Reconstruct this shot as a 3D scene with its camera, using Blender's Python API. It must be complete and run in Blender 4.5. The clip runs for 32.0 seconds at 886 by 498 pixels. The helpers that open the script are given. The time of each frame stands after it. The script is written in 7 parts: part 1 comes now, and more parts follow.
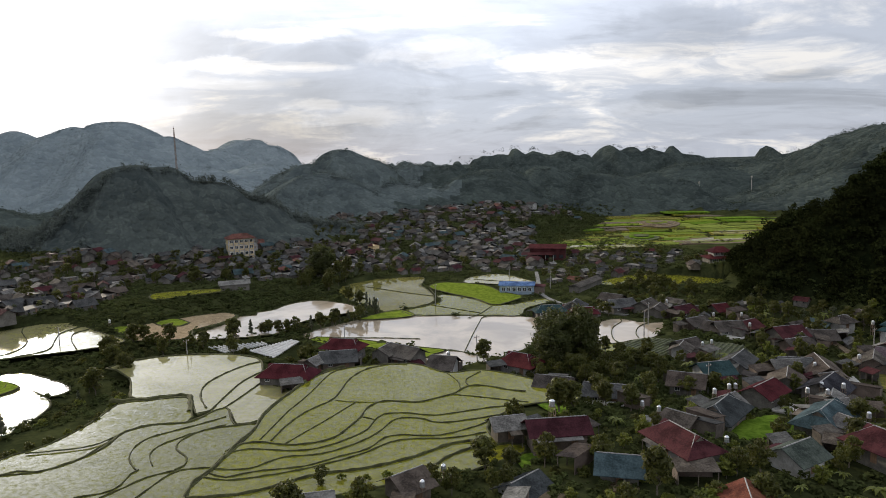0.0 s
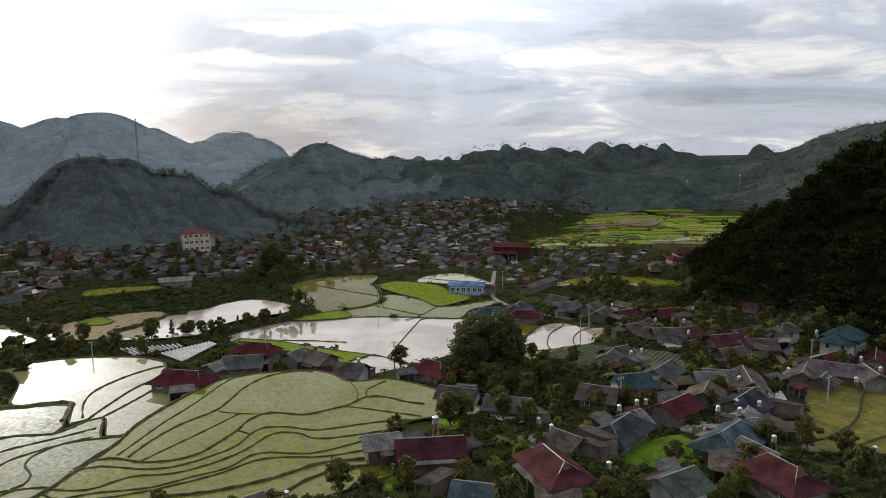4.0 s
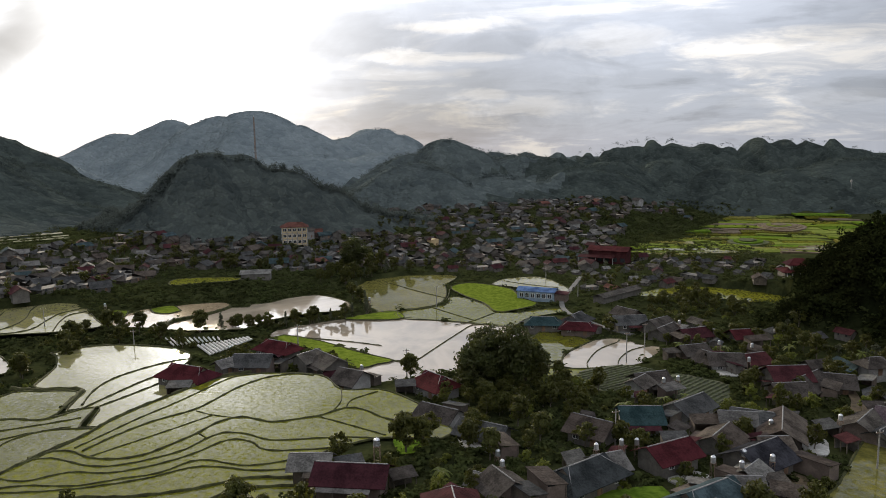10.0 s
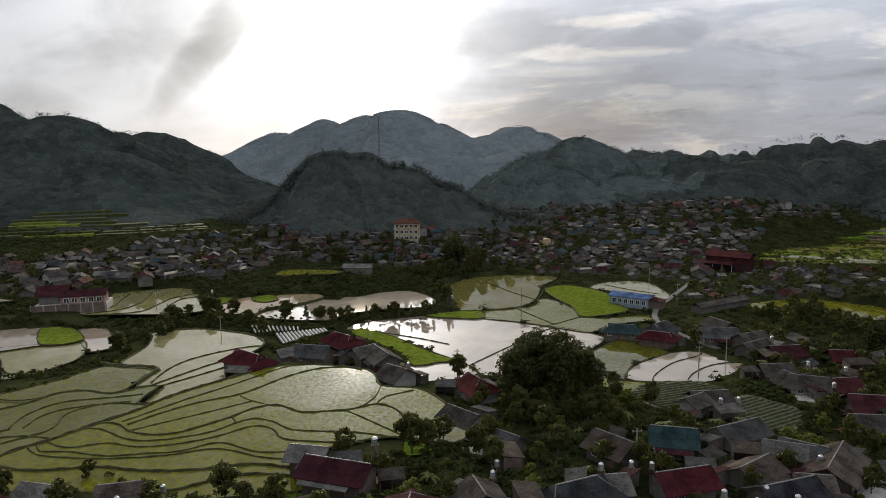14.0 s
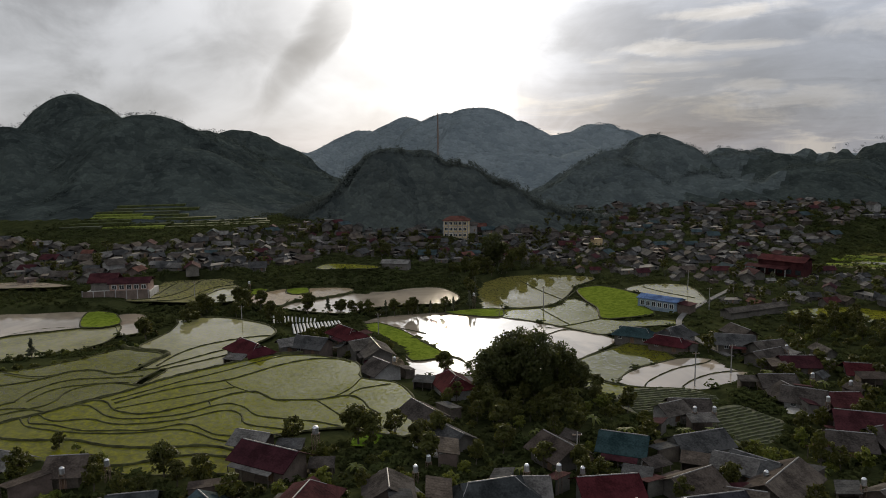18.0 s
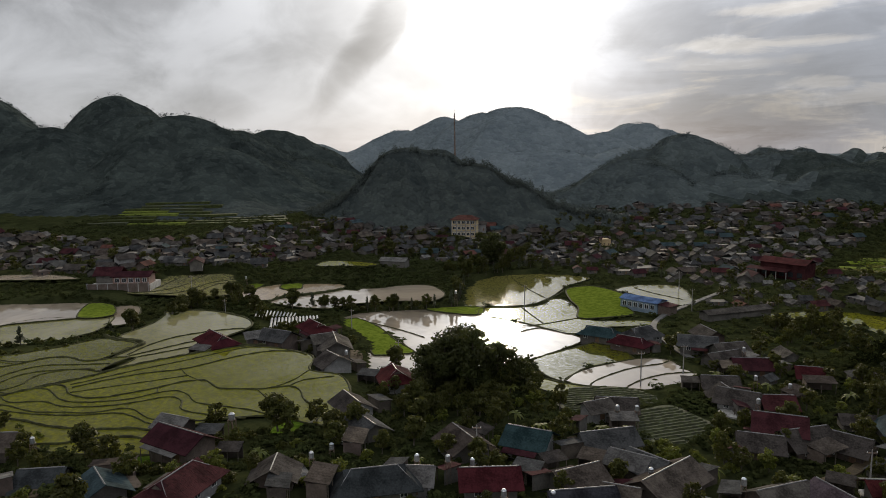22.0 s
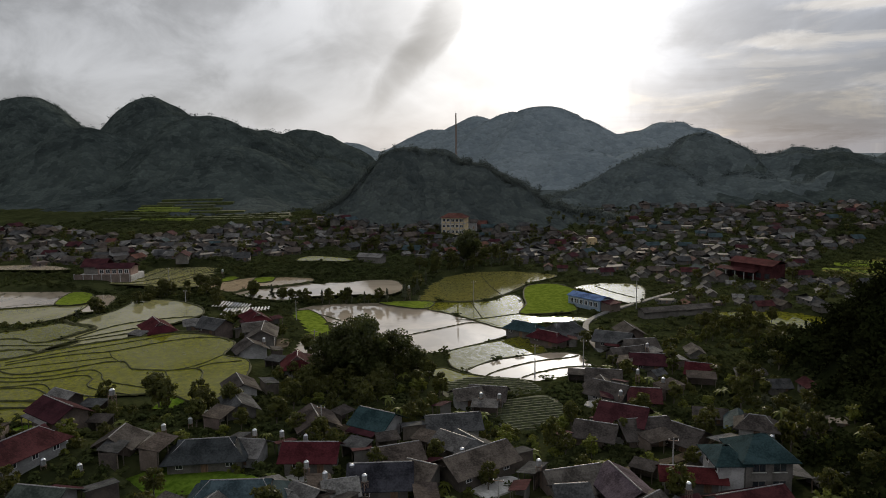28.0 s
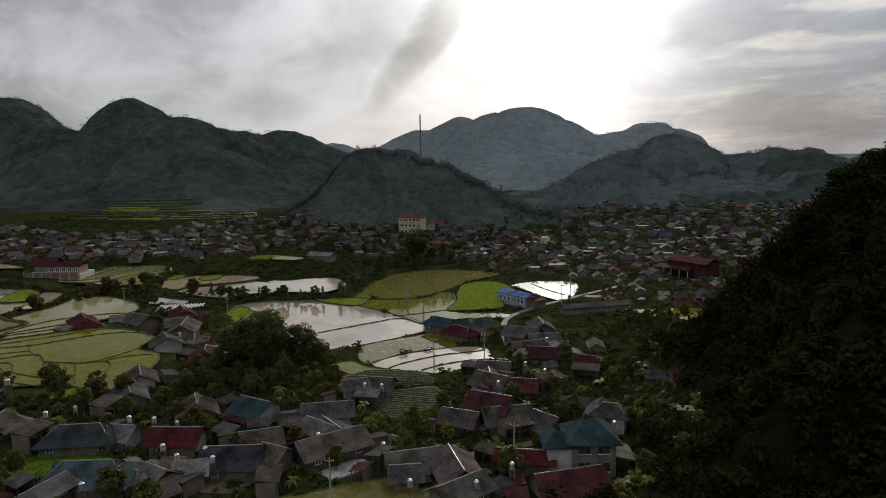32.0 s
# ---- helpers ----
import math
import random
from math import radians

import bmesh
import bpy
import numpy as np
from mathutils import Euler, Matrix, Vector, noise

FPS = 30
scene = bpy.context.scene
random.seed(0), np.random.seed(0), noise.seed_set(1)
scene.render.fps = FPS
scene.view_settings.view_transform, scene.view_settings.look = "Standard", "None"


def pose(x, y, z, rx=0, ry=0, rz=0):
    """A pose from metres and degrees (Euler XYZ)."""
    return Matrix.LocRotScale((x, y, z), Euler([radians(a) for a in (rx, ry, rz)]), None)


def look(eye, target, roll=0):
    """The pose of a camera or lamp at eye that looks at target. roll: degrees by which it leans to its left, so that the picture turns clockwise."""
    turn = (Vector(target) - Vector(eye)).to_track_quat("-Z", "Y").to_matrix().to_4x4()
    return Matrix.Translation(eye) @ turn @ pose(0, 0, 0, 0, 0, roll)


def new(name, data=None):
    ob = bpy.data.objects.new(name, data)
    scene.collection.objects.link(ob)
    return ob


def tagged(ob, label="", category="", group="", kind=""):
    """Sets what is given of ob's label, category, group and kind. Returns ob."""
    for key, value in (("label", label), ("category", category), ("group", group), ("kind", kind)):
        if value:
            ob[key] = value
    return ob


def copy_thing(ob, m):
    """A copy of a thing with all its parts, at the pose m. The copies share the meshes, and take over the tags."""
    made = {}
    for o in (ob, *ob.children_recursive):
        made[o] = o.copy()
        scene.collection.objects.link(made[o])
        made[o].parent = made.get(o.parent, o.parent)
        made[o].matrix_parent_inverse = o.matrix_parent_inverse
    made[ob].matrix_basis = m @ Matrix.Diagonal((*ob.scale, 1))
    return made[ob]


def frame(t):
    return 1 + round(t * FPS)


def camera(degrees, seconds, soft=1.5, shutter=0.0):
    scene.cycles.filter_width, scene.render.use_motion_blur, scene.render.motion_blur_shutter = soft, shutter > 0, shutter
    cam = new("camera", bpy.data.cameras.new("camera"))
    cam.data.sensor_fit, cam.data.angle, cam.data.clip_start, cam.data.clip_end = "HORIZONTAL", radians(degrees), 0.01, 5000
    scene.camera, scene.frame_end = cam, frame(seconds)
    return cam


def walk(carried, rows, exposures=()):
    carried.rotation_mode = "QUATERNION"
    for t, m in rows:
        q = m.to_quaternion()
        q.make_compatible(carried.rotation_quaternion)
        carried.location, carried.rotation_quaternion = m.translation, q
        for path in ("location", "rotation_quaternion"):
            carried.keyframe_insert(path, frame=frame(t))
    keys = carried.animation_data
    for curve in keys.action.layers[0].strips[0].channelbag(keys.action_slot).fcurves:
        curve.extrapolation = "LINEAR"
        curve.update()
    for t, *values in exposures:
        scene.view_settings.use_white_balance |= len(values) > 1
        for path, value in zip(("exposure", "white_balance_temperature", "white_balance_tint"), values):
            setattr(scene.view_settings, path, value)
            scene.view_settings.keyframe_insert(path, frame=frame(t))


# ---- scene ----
cam = camera(64.5, 32.0, soft=0.9)
METRES, EYE, TILT, LEAN, TURN = 200.0, 58.0, -7.5, 1.6, 0.0
ROWS = [
    (0.0, 0.0, 0.0, 0.0, 0.0, 0.0, -0.0),
    (0.5, 0.014, 0.0067, 0.0013, 0.02, -0.08, -0.13),
    (1.0, 0.0282, 0.0135, 0.0024, 0.06, -0.14, -0.25),
    (1.5, 0.0422, 0.0202, 0.0035, 0.1, -0.19, -0.36),
    (2.0, 0.0563, 0.027, 0.0047, 0.13, -0.24, -0.43),
    (2.5, 0.0704, 0.0336, 0.0055, 0.17, -0.28, -0.52),
    (3.0, 0.0846, 0.0403, 0.0062, 0.2, -0.32, -0.57),
    (3.5, 0.0987, 0.047, 0.007, 0.22, -0.37, -0.62),
    (5.5, 0.1572, 0.0754, 0.0108, 0.36, -0.49, -0.78),
    (6.0, 0.171, 0.0822, 0.012, 0.37, -0.52, -0.82),
    (6.5, 0.1846, 0.0889, 0.0132, 0.44, -0.55, -0.85),
    (7.0, 0.1982, 0.0955, 0.0144, 2.18, -0.62, -1.03),
    (7.5, 0.2119, 0.1021, 0.0154, 4.29, -0.69, -1.3),
    (8.0, 0.2259, 0.1082, 0.0167, 6.21, -0.76, -1.45),
    (8.5, 0.2397, 0.1147, 0.0179, 7.99, -0.84, -1.72),
    (9.0, 0.2535, 0.1205, 0.0192, 9.76, -0.91, -1.91),
    (9.5, 0.2673, 0.1271, 0.0205, 11.46, -0.98, -2.11),
    (10.0, 0.2807, 0.133, 0.0222, 13.04, -1.08, -2.37),
    (10.5, 0.2943, 0.1396, 0.0235, 14.6, -1.17, -2.56),
    (11.0, 0.3078, 0.1461, 0.025, 16.17, -1.29, -2.77),
    (11.5, 0.3215, 0.1523, 0.0264, 17.72, -1.39, -2.93),
    (12.0, 0.3354, 0.1592, 0.0269, 19.29, -1.48, -3.11),
    (12.5, 0.3493, 0.1654, 0.0278, 20.86, -1.58, -3.29),
    (13.0, 0.3633, 0.1719, 0.0287, 22.44, -1.69, -3.47),
    (13.5, 0.377, 0.1782, 0.0297, 23.99, -1.82, -3.64),
    (14.0, 0.391, 0.1846, 0.0309, 25.55, -1.94, -3.79),
    (14.5, 0.4049, 0.1913, 0.0321, 27.1, -2.07, -3.94),
    (15.0, 0.4188, 0.1978, 0.0332, 28.68, -2.21, -4.09),
    (15.5, 0.4329, 0.2046, 0.0346, 30.25, -2.37, -4.26),
    (17.5, 0.4896, 0.2345, 0.0382, 33.22, -2.69, -4.61),
    (18.0, 0.5036, 0.241, 0.0396, 33.23, -2.7, -4.65),
    (18.5, 0.5176, 0.2476, 0.0406, 33.27, -2.69, -4.66),
    (19.0, 0.5313, 0.2542, 0.0418, 33.66, -2.73, -4.7),
    (19.5, 0.5453, 0.2611, 0.0429, 34.22, -2.78, -4.76),
    (20.0, 0.5593, 0.2679, 0.044, 34.85, -2.85, -4.84),
    (20.5, 0.5732, 0.2747, 0.0451, 35.48, -2.91, -4.9),
    (21.0, 0.5871, 0.2816, 0.0463, 36.14, -2.97, -4.95),
    (21.5, 0.601, 0.2885, 0.0475, 36.79, -3.04, -5.01),
    (22.0, 0.6147, 0.2954, 0.0488, 37.44, -3.1, -5.06),
    (22.5, 0.6286, 0.3024, 0.0497, 38.11, -3.16, -5.1),
    (23.0, 0.6424, 0.3095, 0.0505, 38.78, -3.21, -5.15),
    (23.5, 0.656, 0.3165, 0.0515, 39.42, -3.28, -5.22),
    (24.0, 0.6698, 0.3235, 0.0525, 40.06, -3.36, -5.27),
    (24.5, 0.6835, 0.3305, 0.0537, 40.69, -3.42, -5.32),
    (25.0, 0.6974, 0.3372, 0.0548, 41.3, -3.49, -5.37),
    (25.5, 0.7114, 0.3442, 0.056, 41.78, -3.55, -5.41),
    (27.5, 0.7689, 0.3718, 0.0617, 41.82, -3.58, -5.46),
    (28.0, 0.7829, 0.3789, 0.0629, 41.82, -3.58, -5.45),
    (28.5, 0.7971, 0.3859, 0.0642, 41.81, -3.58, -5.46),
    (29.0, 0.8114, 0.3928, 0.0655, 41.81, -3.58, -5.46),
    (29.5, 0.8257, 0.3999, 0.0666, 41.79, -3.56, -5.45),
    (30.0, 0.84, 0.4069, 0.068, 41.79, -3.56, -5.44),
    (30.5, 0.8543, 0.4139, 0.0693, 41.78, -3.55, -5.43),
    (31.0, 0.8688, 0.4208, 0.0706, 41.77, -3.55, -5.44),
    (31.5, 0.8832, 0.4274, 0.0719, 41.75, -3.55, -5.44),
    (32.0, 0.8975, 0.4343, 0.0731, 41.74, -3.54, -5.44),
]
walk(cam, [(t, pose(0, 0, EYE, TILT, LEAN, TURN) @ pose(METRES * x, METRES * y, METRES * z, 90 + pitch, roll, yaw)) for t, x, y, z, yaw, pitch, roll in ROWS],
     [(0.0, 0.90, 6380, 10), (6.0, 0.87, 6420, 10), (9.0, 0.75, 6460, 10), (13.0, 0.42, 6520, 10), (19.0, 0.12, 6550, 10), (32.0, 0.14, 6560, 10)])

# ---- light: a low sun behind thin cloud, and the overcast sky ----
SUN_AZ, SUN_EL = radians(-33.3), radians(14.8)
SUN_DIR = Vector((math.sin(SUN_AZ) * math.cos(SUN_EL), math.cos(SUN_AZ) * math.cos(SUN_EL), math.sin(SUN_EL)))


class Nodes:
    """Short hand for a node tree."""

    def __init__(self, tree):
        self.tree = tree
        tree.nodes.clear()

    def put(self, kind, inputs=()):
        n = self.tree.nodes.new(kind)
        for k, v in dict(inputs).items():
            self.set(n.inputs[k], v)
        return n

    def set(self, socket, v):
        if isinstance(v, bpy.types.NodeSocket):
            self.tree.links.new(v, socket)
        elif isinstance(v, tuple) and len(v) == 3 and socket.type == "RGBA":
            socket.default_value = (*v, 1)
        else:
            socket.default_value = v

    def math(self, op, a, b=0.0, clamp=False):
        n = self.put("ShaderNodeMath", {0: a, 1: b})
        n.operation, n.use_clamp = op, clamp
        return n.outputs[0]

    def vec(self, op, a, b=(0, 0, 0), out=0):
        n = self.put("ShaderNodeVectorMath", {0: a, 1: b})
        n.operation = op
        return n.outputs[out]

    def scaled(self, a, factor):
        n = self.put("ShaderNodeVectorMath", {0: a})
        n.operation = "SCALE"
        self.set(n.inputs[3], factor)
        return n.outputs[0]

    def noise(self, at, scale, detail=4.0, rough=0.55, distort=0.0):
        return self.put("ShaderNodeTexNoise", {"Vector": at, "Scale": scale, "Detail": detail, "Roughness": rough, "Distortion": distort}).outputs["Fac"]

    def ramp(self, fac, a, b, lo=0.0, hi=1.0):
        n = self.put("ShaderNodeMapRange", {0: fac, 1: a, 2: b, 3: lo, 4: hi})
        n.interpolation_type = "SMOOTHSTEP"
        return n.outputs[0]

    def mix(self, fac, a, b, blend="MIX"):
        n = self.put("ShaderNodeMix")
        n.data_type, n.blend_type = "RGBA", blend
        self.set(n.inputs[0], fac), self.set(n.inputs[6], a), self.set(n.inputs[7], b)
        return n.outputs[2]


def make_sky():
    world = bpy.data.worlds.new("sky")
    scene.world = world
    world.use_nodes = True
    g = Nodes(world.node_tree)
    way = g.vec("NORMALIZE", g.put("ShaderNodeTexCoord").outputs["Generated"])
    sep = g.put("ShaderNodeSeparateXYZ", {0: way})
    up = g.math("MAXIMUM", sep.outputs[2], 0.0)
    flat = g.put("ShaderNodeCombineXYZ", {0: sep.outputs[0], 1: sep.outputs[1], 2: 0.0}).outputs[0]
    deck = g.scaled(flat, g.math("DIVIDE", 1.0, g.math("ADD", up, 0.45)))
    # clouds: broad masses everywhere, a sheet of streaks on one side, soft lumps on the other
    masses = g.noise(deck, 1.1, 5, 0.55, 0.15)
    plane = g.scaled(flat, g.math("DIVIDE", 1.0, g.math("ADD", up, 0.17)))
    turned = g.put("ShaderNodeMapping", {"Vector": plane, "Rotation": (0, 0, radians(-12)), "Scale": (0.8, 1.0, 1)}).outputs[0]
    streaks = g.noise(turned, 1.0, 9, 0.60, 0.9)
    ribs = g.noise(turned, 3.4, 7, 0.62, 0.7)
    puffs = g.noise(g.put("ShaderNodeMapping", {"Vector": way, "Scale": (1, 1, 1.7)}).outputs[0], 6.0, 8, 0.58, 0.5)
    bearing = g.math("ARCTAN2", sep.outputs[0], sep.outputs[1])
    sheet = g.ramp(bearing, radians(-37), radians(-24), 0.0, 1.0)
    # how near the sun
    c = g.vec("DOT_PRODUCT", way, tuple(SUN_DIR), out=1)
    angle = g.math("ARCCOSINE", g.math("MINIMUM", c, 0.99999))
    def lobe(deg, power=2.0):
        return g.math("EXPONENT", g.math("MULTIPLY", g.math("POWER", g.math("DIVIDE", angle, radians(deg)), power), -1.0))
    warped = g.ramp(masses, 0.3, 0.7, 0.6, 1.3)
    glow = g.math("MULTIPLY", lobe(9.5, 1.4), g.math("MULTIPLY", warped, GLOW_NEAR))
    # thin bright cloud assumed above the view, added to brighten the paddies' reflections
    high_at = Vector((math.sin(radians(0)) * math.cos(radians(36)), math.cos(radians(0)) * math.cos(radians(36)), math.sin(radians(36))))
    high = g.math("ARCCOSINE", g.math("MINIMUM", g.vec("DOT_PRODUCT", way, tuple(high_at), out=1), 0.99999))
    wide = g.math("MULTIPLY", g.ramp(high, radians(4), radians(38), 1.0, 0.0), GLOW_WIDE)
    # pale mist over the ridges on the sun's far side
    mist_at = Vector((math.sin(radians(-68)), math.cos(radians(-68)), 0.12)).normalized()
    mist = g.math("ARCCOSINE", g.math("MINIMUM", g.vec("DOT_PRODUCT", way, tuple(mist_at), out=1), 0.99999))
    mist = g.math("MULTIPLY", g.ramp(mist, radians(5), radians(50), 1.0, 0.0), MIST)
    # the sky over against the sun
    away = g.ramp(g.vec("DOT_PRODUCT", way, (-math.sin(SUN_AZ), -math.cos(SUN_AZ), 0.25), out=1), 0.0, 0.8, 0.0, FAR_SKY)
    base = g.math("ADD", g.math("ADD", g.math("ADD", SKY_BASE, wide), mist), away)
    base = g.math("MULTIPLY", base, g.math("ADD", 0.94, g.math("MULTIPLY", up, 0.7)))
    lit = g.math("MULTIPLY", g.ramp(streaks, 0.50, 0.62), g.ramp(ribs, 0.36, 0.60, 0.35, 1.0))
    dim = g.math("MULTIPLY", g.ramp(streaks, 0.32, 0.47, 0.74, 0.97), g.ramp(ribs, 0.3, 0.6, 0.94, 1.04))
    streaky = g.math("MULTIPLY", dim, g.math("ADD", 0.90, g.math("MULTIPLY", lit, 0.42)))
    lumpy = g.math("MULTIPLY", g.ramp(puffs, 0.34, 0.66, 0.74, 1.20), g.ramp(masses, 0.34, 0.66, 0.85, 1.12))
    cover = g.math("ADD", g.math("MULTIPLY", streaky, sheet), g.math("MULTIPLY", lumpy, g.math("SUBTRACT", 1.0, sheet)))
    light = g.math("ADD", g.math("MULTIPLY", base, cover), glow)
    light = g.math("ADD", light, g.math("MULTIPLY", lobe(5.0), GLOW_CORE))
    # single clouds: bearing, height, half width, half height in degrees, lean, how much they dim (below 0: they catch the sun)
    ragged = [g.math("SUBTRACT", g.noise(way, f, 6, 0.62, 0.8), 0.5) for f in (8.0, 13.0)]
    thin = g.math("SUBTRACT", g.noise(turned, 2.6, 7, 0.62, 0.6), 0.5)
    glint = 0.0
    for az, el, wide_by, high_by, lean, depth, kind in (
            # the one at -74 is assumed above the view, added to darken paddy reflections
            (-42.0, 10.0, 2.1, 6.6, -0.80, 0.56, 0), (-47.0, 9.5, 4.5, 4.0, -0.5, 0.20, 0), (-56.0, 3.6, 4.0, 1.7, 0.2, 0.24, 0), (-69.0, 13.0, 13.0, 6.0, 0.0, 0.20, 0), (-74.0, 24.0, 24.0, 12.0, 0.0, 0.66, 0),
            (-15.0, 6.0, 13.0, 7.5, 0.0, 0.30, 0), (-15.0, 2.2, 10.0, 1.8, 0.0, 0.30, 1), (-20.0, 9.0, 6.5, 2.3, 0.1, 0.26, 1), (-9.0, 8.2, 4.0, 1.1, 0.0, 0.22, 1), (-16.0, 5.2, 8.0, 1.2, 0.0, 0.20, 1), (18.0, 8.6, 6.0, 2.0, 0.1, 0.24, 1), (26.7, 5.0, 3.0, 0.45, 0.0, 0.28, 2), (20.5, 3.9, 2.4, 0.5, 0.0, 0.2, 2), (4.0, 5.0, 6.0, 0.8, 0.0, 0.16, 1),
            (-14.5, 7.2, 7.5, 0.55, -0.02, -0.62, 2), (-12.0, 9.7, 4.6, 0.5, -0.05, -0.7, 2), (-30.5, 6.6, 3.2, 0.6, 0.0, -0.4, 2), (-10.0, 4.3, 2.6, 0.45, 0.0, -0.45, 2), (-30.0, 3.7, 2.4, 0.8, 0.0, -0.35, 0), (-6.5, 3.3, 4.6, 0.7, 0.0, -0.4, 2),
            (0.0, 8.0, 5.5, 0.9, 0.03, -0.35, 2), (-16.0, 6.0, 4.5, 0.4, 0.0, -0.35, 2), (10.0, 7.0, 5.0, 0.5, 0.0, -0.3, 2), (-3.0, 10.3, 5.0, 0.6, 0.0, -0.3, 2), (14.0, 3.2, 6.0, 0.6, 0.0, -0.15, 2)):
        w = Vector((math.sin(radians(az)) * math.cos(radians(el)), math.cos(radians(az)) * math.cos(radians(el)), math.sin(radians(el))))
        side = Vector((math.cos(radians(az)), -math.sin(radians(az)), 0))
        over = side.cross(w)
        u = g.math("DIVIDE", g.vec("DOT_PRODUCT", way, tuple(side), out=1), math.sin(radians(wide_by)))
        v = g.math("DIVIDE", g.vec("DOT_PRODUCT", way, tuple(over), out=1), math.sin(radians(high_by)))
        u = g.math("ADD", g.math("ADD", u, g.math("MULTIPLY", v, lean * high_by / wide_by)), g.math("MULTIPLY", ragged[kind > 0], 1.8))
        v = g.math("ADD", v, g.math("MULTIPLY", thin if kind else ragged[1], (0.6, 2.4, 4.0)[kind]))
        r = g.math("ADD", g.math("MULTIPLY", u, u), g.math("MULTIPLY", v, v))
        front = g.math("GREATER_THAN", g.vec("DOT_PRODUCT", way, tuple(w), out=1), 0.2)
        blot = g.math("MULTIPLY", g.math("MULTIPLY", g.ramp(r, 0.1, 1.5, 1.0, 0.0), front), depth * (0.75 if depth > 0 else 0.6))
        light = g.math("MULTIPLY", light, g.math("SUBTRACT", 1.0, blot))
        if depth < 0:
            glint = g.math("MAXIMUM", glint, g.math("MULTIPLY", blot, -2.2))
    lit = g.math("MAXIMUM", lit, glint)
    tone = g.mix(g.math("MULTIPLY", lit, sheet), g.mix(sheet, (0.97, 0.995, 1.05), (0.925, 0.985, 1.12)), (1.04, 1.0, 0.96))
    tone = g.mix(g.math("MULTIPLY", lobe(15), 0.8), tone, (1.01, 1.0, 0.98))
    cloud = g.scaled(tone, light)
    sky = g.put("ShaderNodeTexSky")
    sky.sky_type, sky.sun_disc, sky.sun_elevation, sky.sun_rotation = "NISHITA", False, SUN_EL, SUN_AZ
    clear = g.scaled(sky.outputs[0], 0.08)
    col = g.mix(0.96, clear, cloud)
    bg = g.put("ShaderNodeBackground", {"Color": col, "Strength": 1.0})
    out = g.put("ShaderNodeOutputWorld", {"Surface": bg.outputs[0]})


SKY_BASE, GLOW_WIDE, GLOW_NEAR, GLOW_CORE, MIST, FAR_SKY = 0.35, 0.72, 2.8, 3.0, 0.06, 0.26
make_sky()
sun = new("sun", bpy.data.lights.new("sun", "SUN"))
sun.data.energy, sun.data.angle, sun.data.color = 2.2, radians(3.5), (1.0, 0.86, 0.64)
sun.matrix_world = look((0, 0, 300), tuple(Vector((0, 0, 300)) - SUN_DIR))

# ---- materials ----
MATS = {}


def surface(name, dark, light, scale=1.0, rough=0.8, bump=0.25, fine=8.0, metal=0.0, spec=0.4, spread=0.0, stain=0.35, stretch=(1, 1, 1), ridges=0.0, depth=0.05):
    """A worn surface: two tones at two scales, a fine relief, some shift from thing to thing, ridges along one axis."""
    m = bpy.data.materials.new(name)
    m.use_nodes = True
    g = Nodes(m.node_tree)
    co = g.put("ShaderNodeTexCoord").outputs["Object"]
    at = g.put("ShaderNodeMapping", {"Vector": co, "Scale": stretch}).outputs[0]
    big, small = g.noise(at, scale, 4, 0.6, 0.3), g.noise(at, scale * fine, 5, 0.6)
    mixed = g.math("ADD", g.math("MULTIPLY", big, 0.6), g.math("MULTIPLY", small, 0.4))
    col = g.mix(g.ramp(mixed, 0.36, 0.64), dark, light)
    if stain:
        col = g.mix(g.math("MULTIPLY", g.ramp(g.noise(at, scale * 0.37, 5, 0.65, 0.8), 0.52, 0.72), stain), col, tuple(0.45 * v for v in dark))
    if spread:
        rnd = g.put("ShaderNodeObjectInfo").outputs["Random"]
        hsv = g.put("ShaderNodeHueSaturation", {"Hue": g.ramp(rnd, 0, 1, 0.5 - spread * 0.05, 0.5 + spread * 0.05), "Value": g.ramp(rnd, 0, 1, 1 - spread, 1 + spread), "Color": col})
        col = hsv.outputs[0]
    h = small
    if ridges:
        wave = g.put("ShaderNodeTexWave", {"Vector": co, "Scale": ridges, "Distortion": 0.0}).outputs["Fac"]
        h = g.math("ADD", g.math("MULTIPLY", small, 0.3), wave)
    b = g.put("ShaderNodeBump", {"Strength": bump, "Distance": depth, "Height": h})
    rg = g.ramp(small, 0.3, 0.7, max(0.02, rough - 0.12), min(1, rough + 0.1))
    p = g.put("ShaderNodeBsdfPrincipled", {"Base Color": col, "Roughness": rg, "Metallic": metal, "Specular IOR Level": spec, "Normal": b.outputs[0]})
    g.put("ShaderNodeOutputMaterial", {"Surface": p.outputs[0]})
    MATS[name] = m
    return m


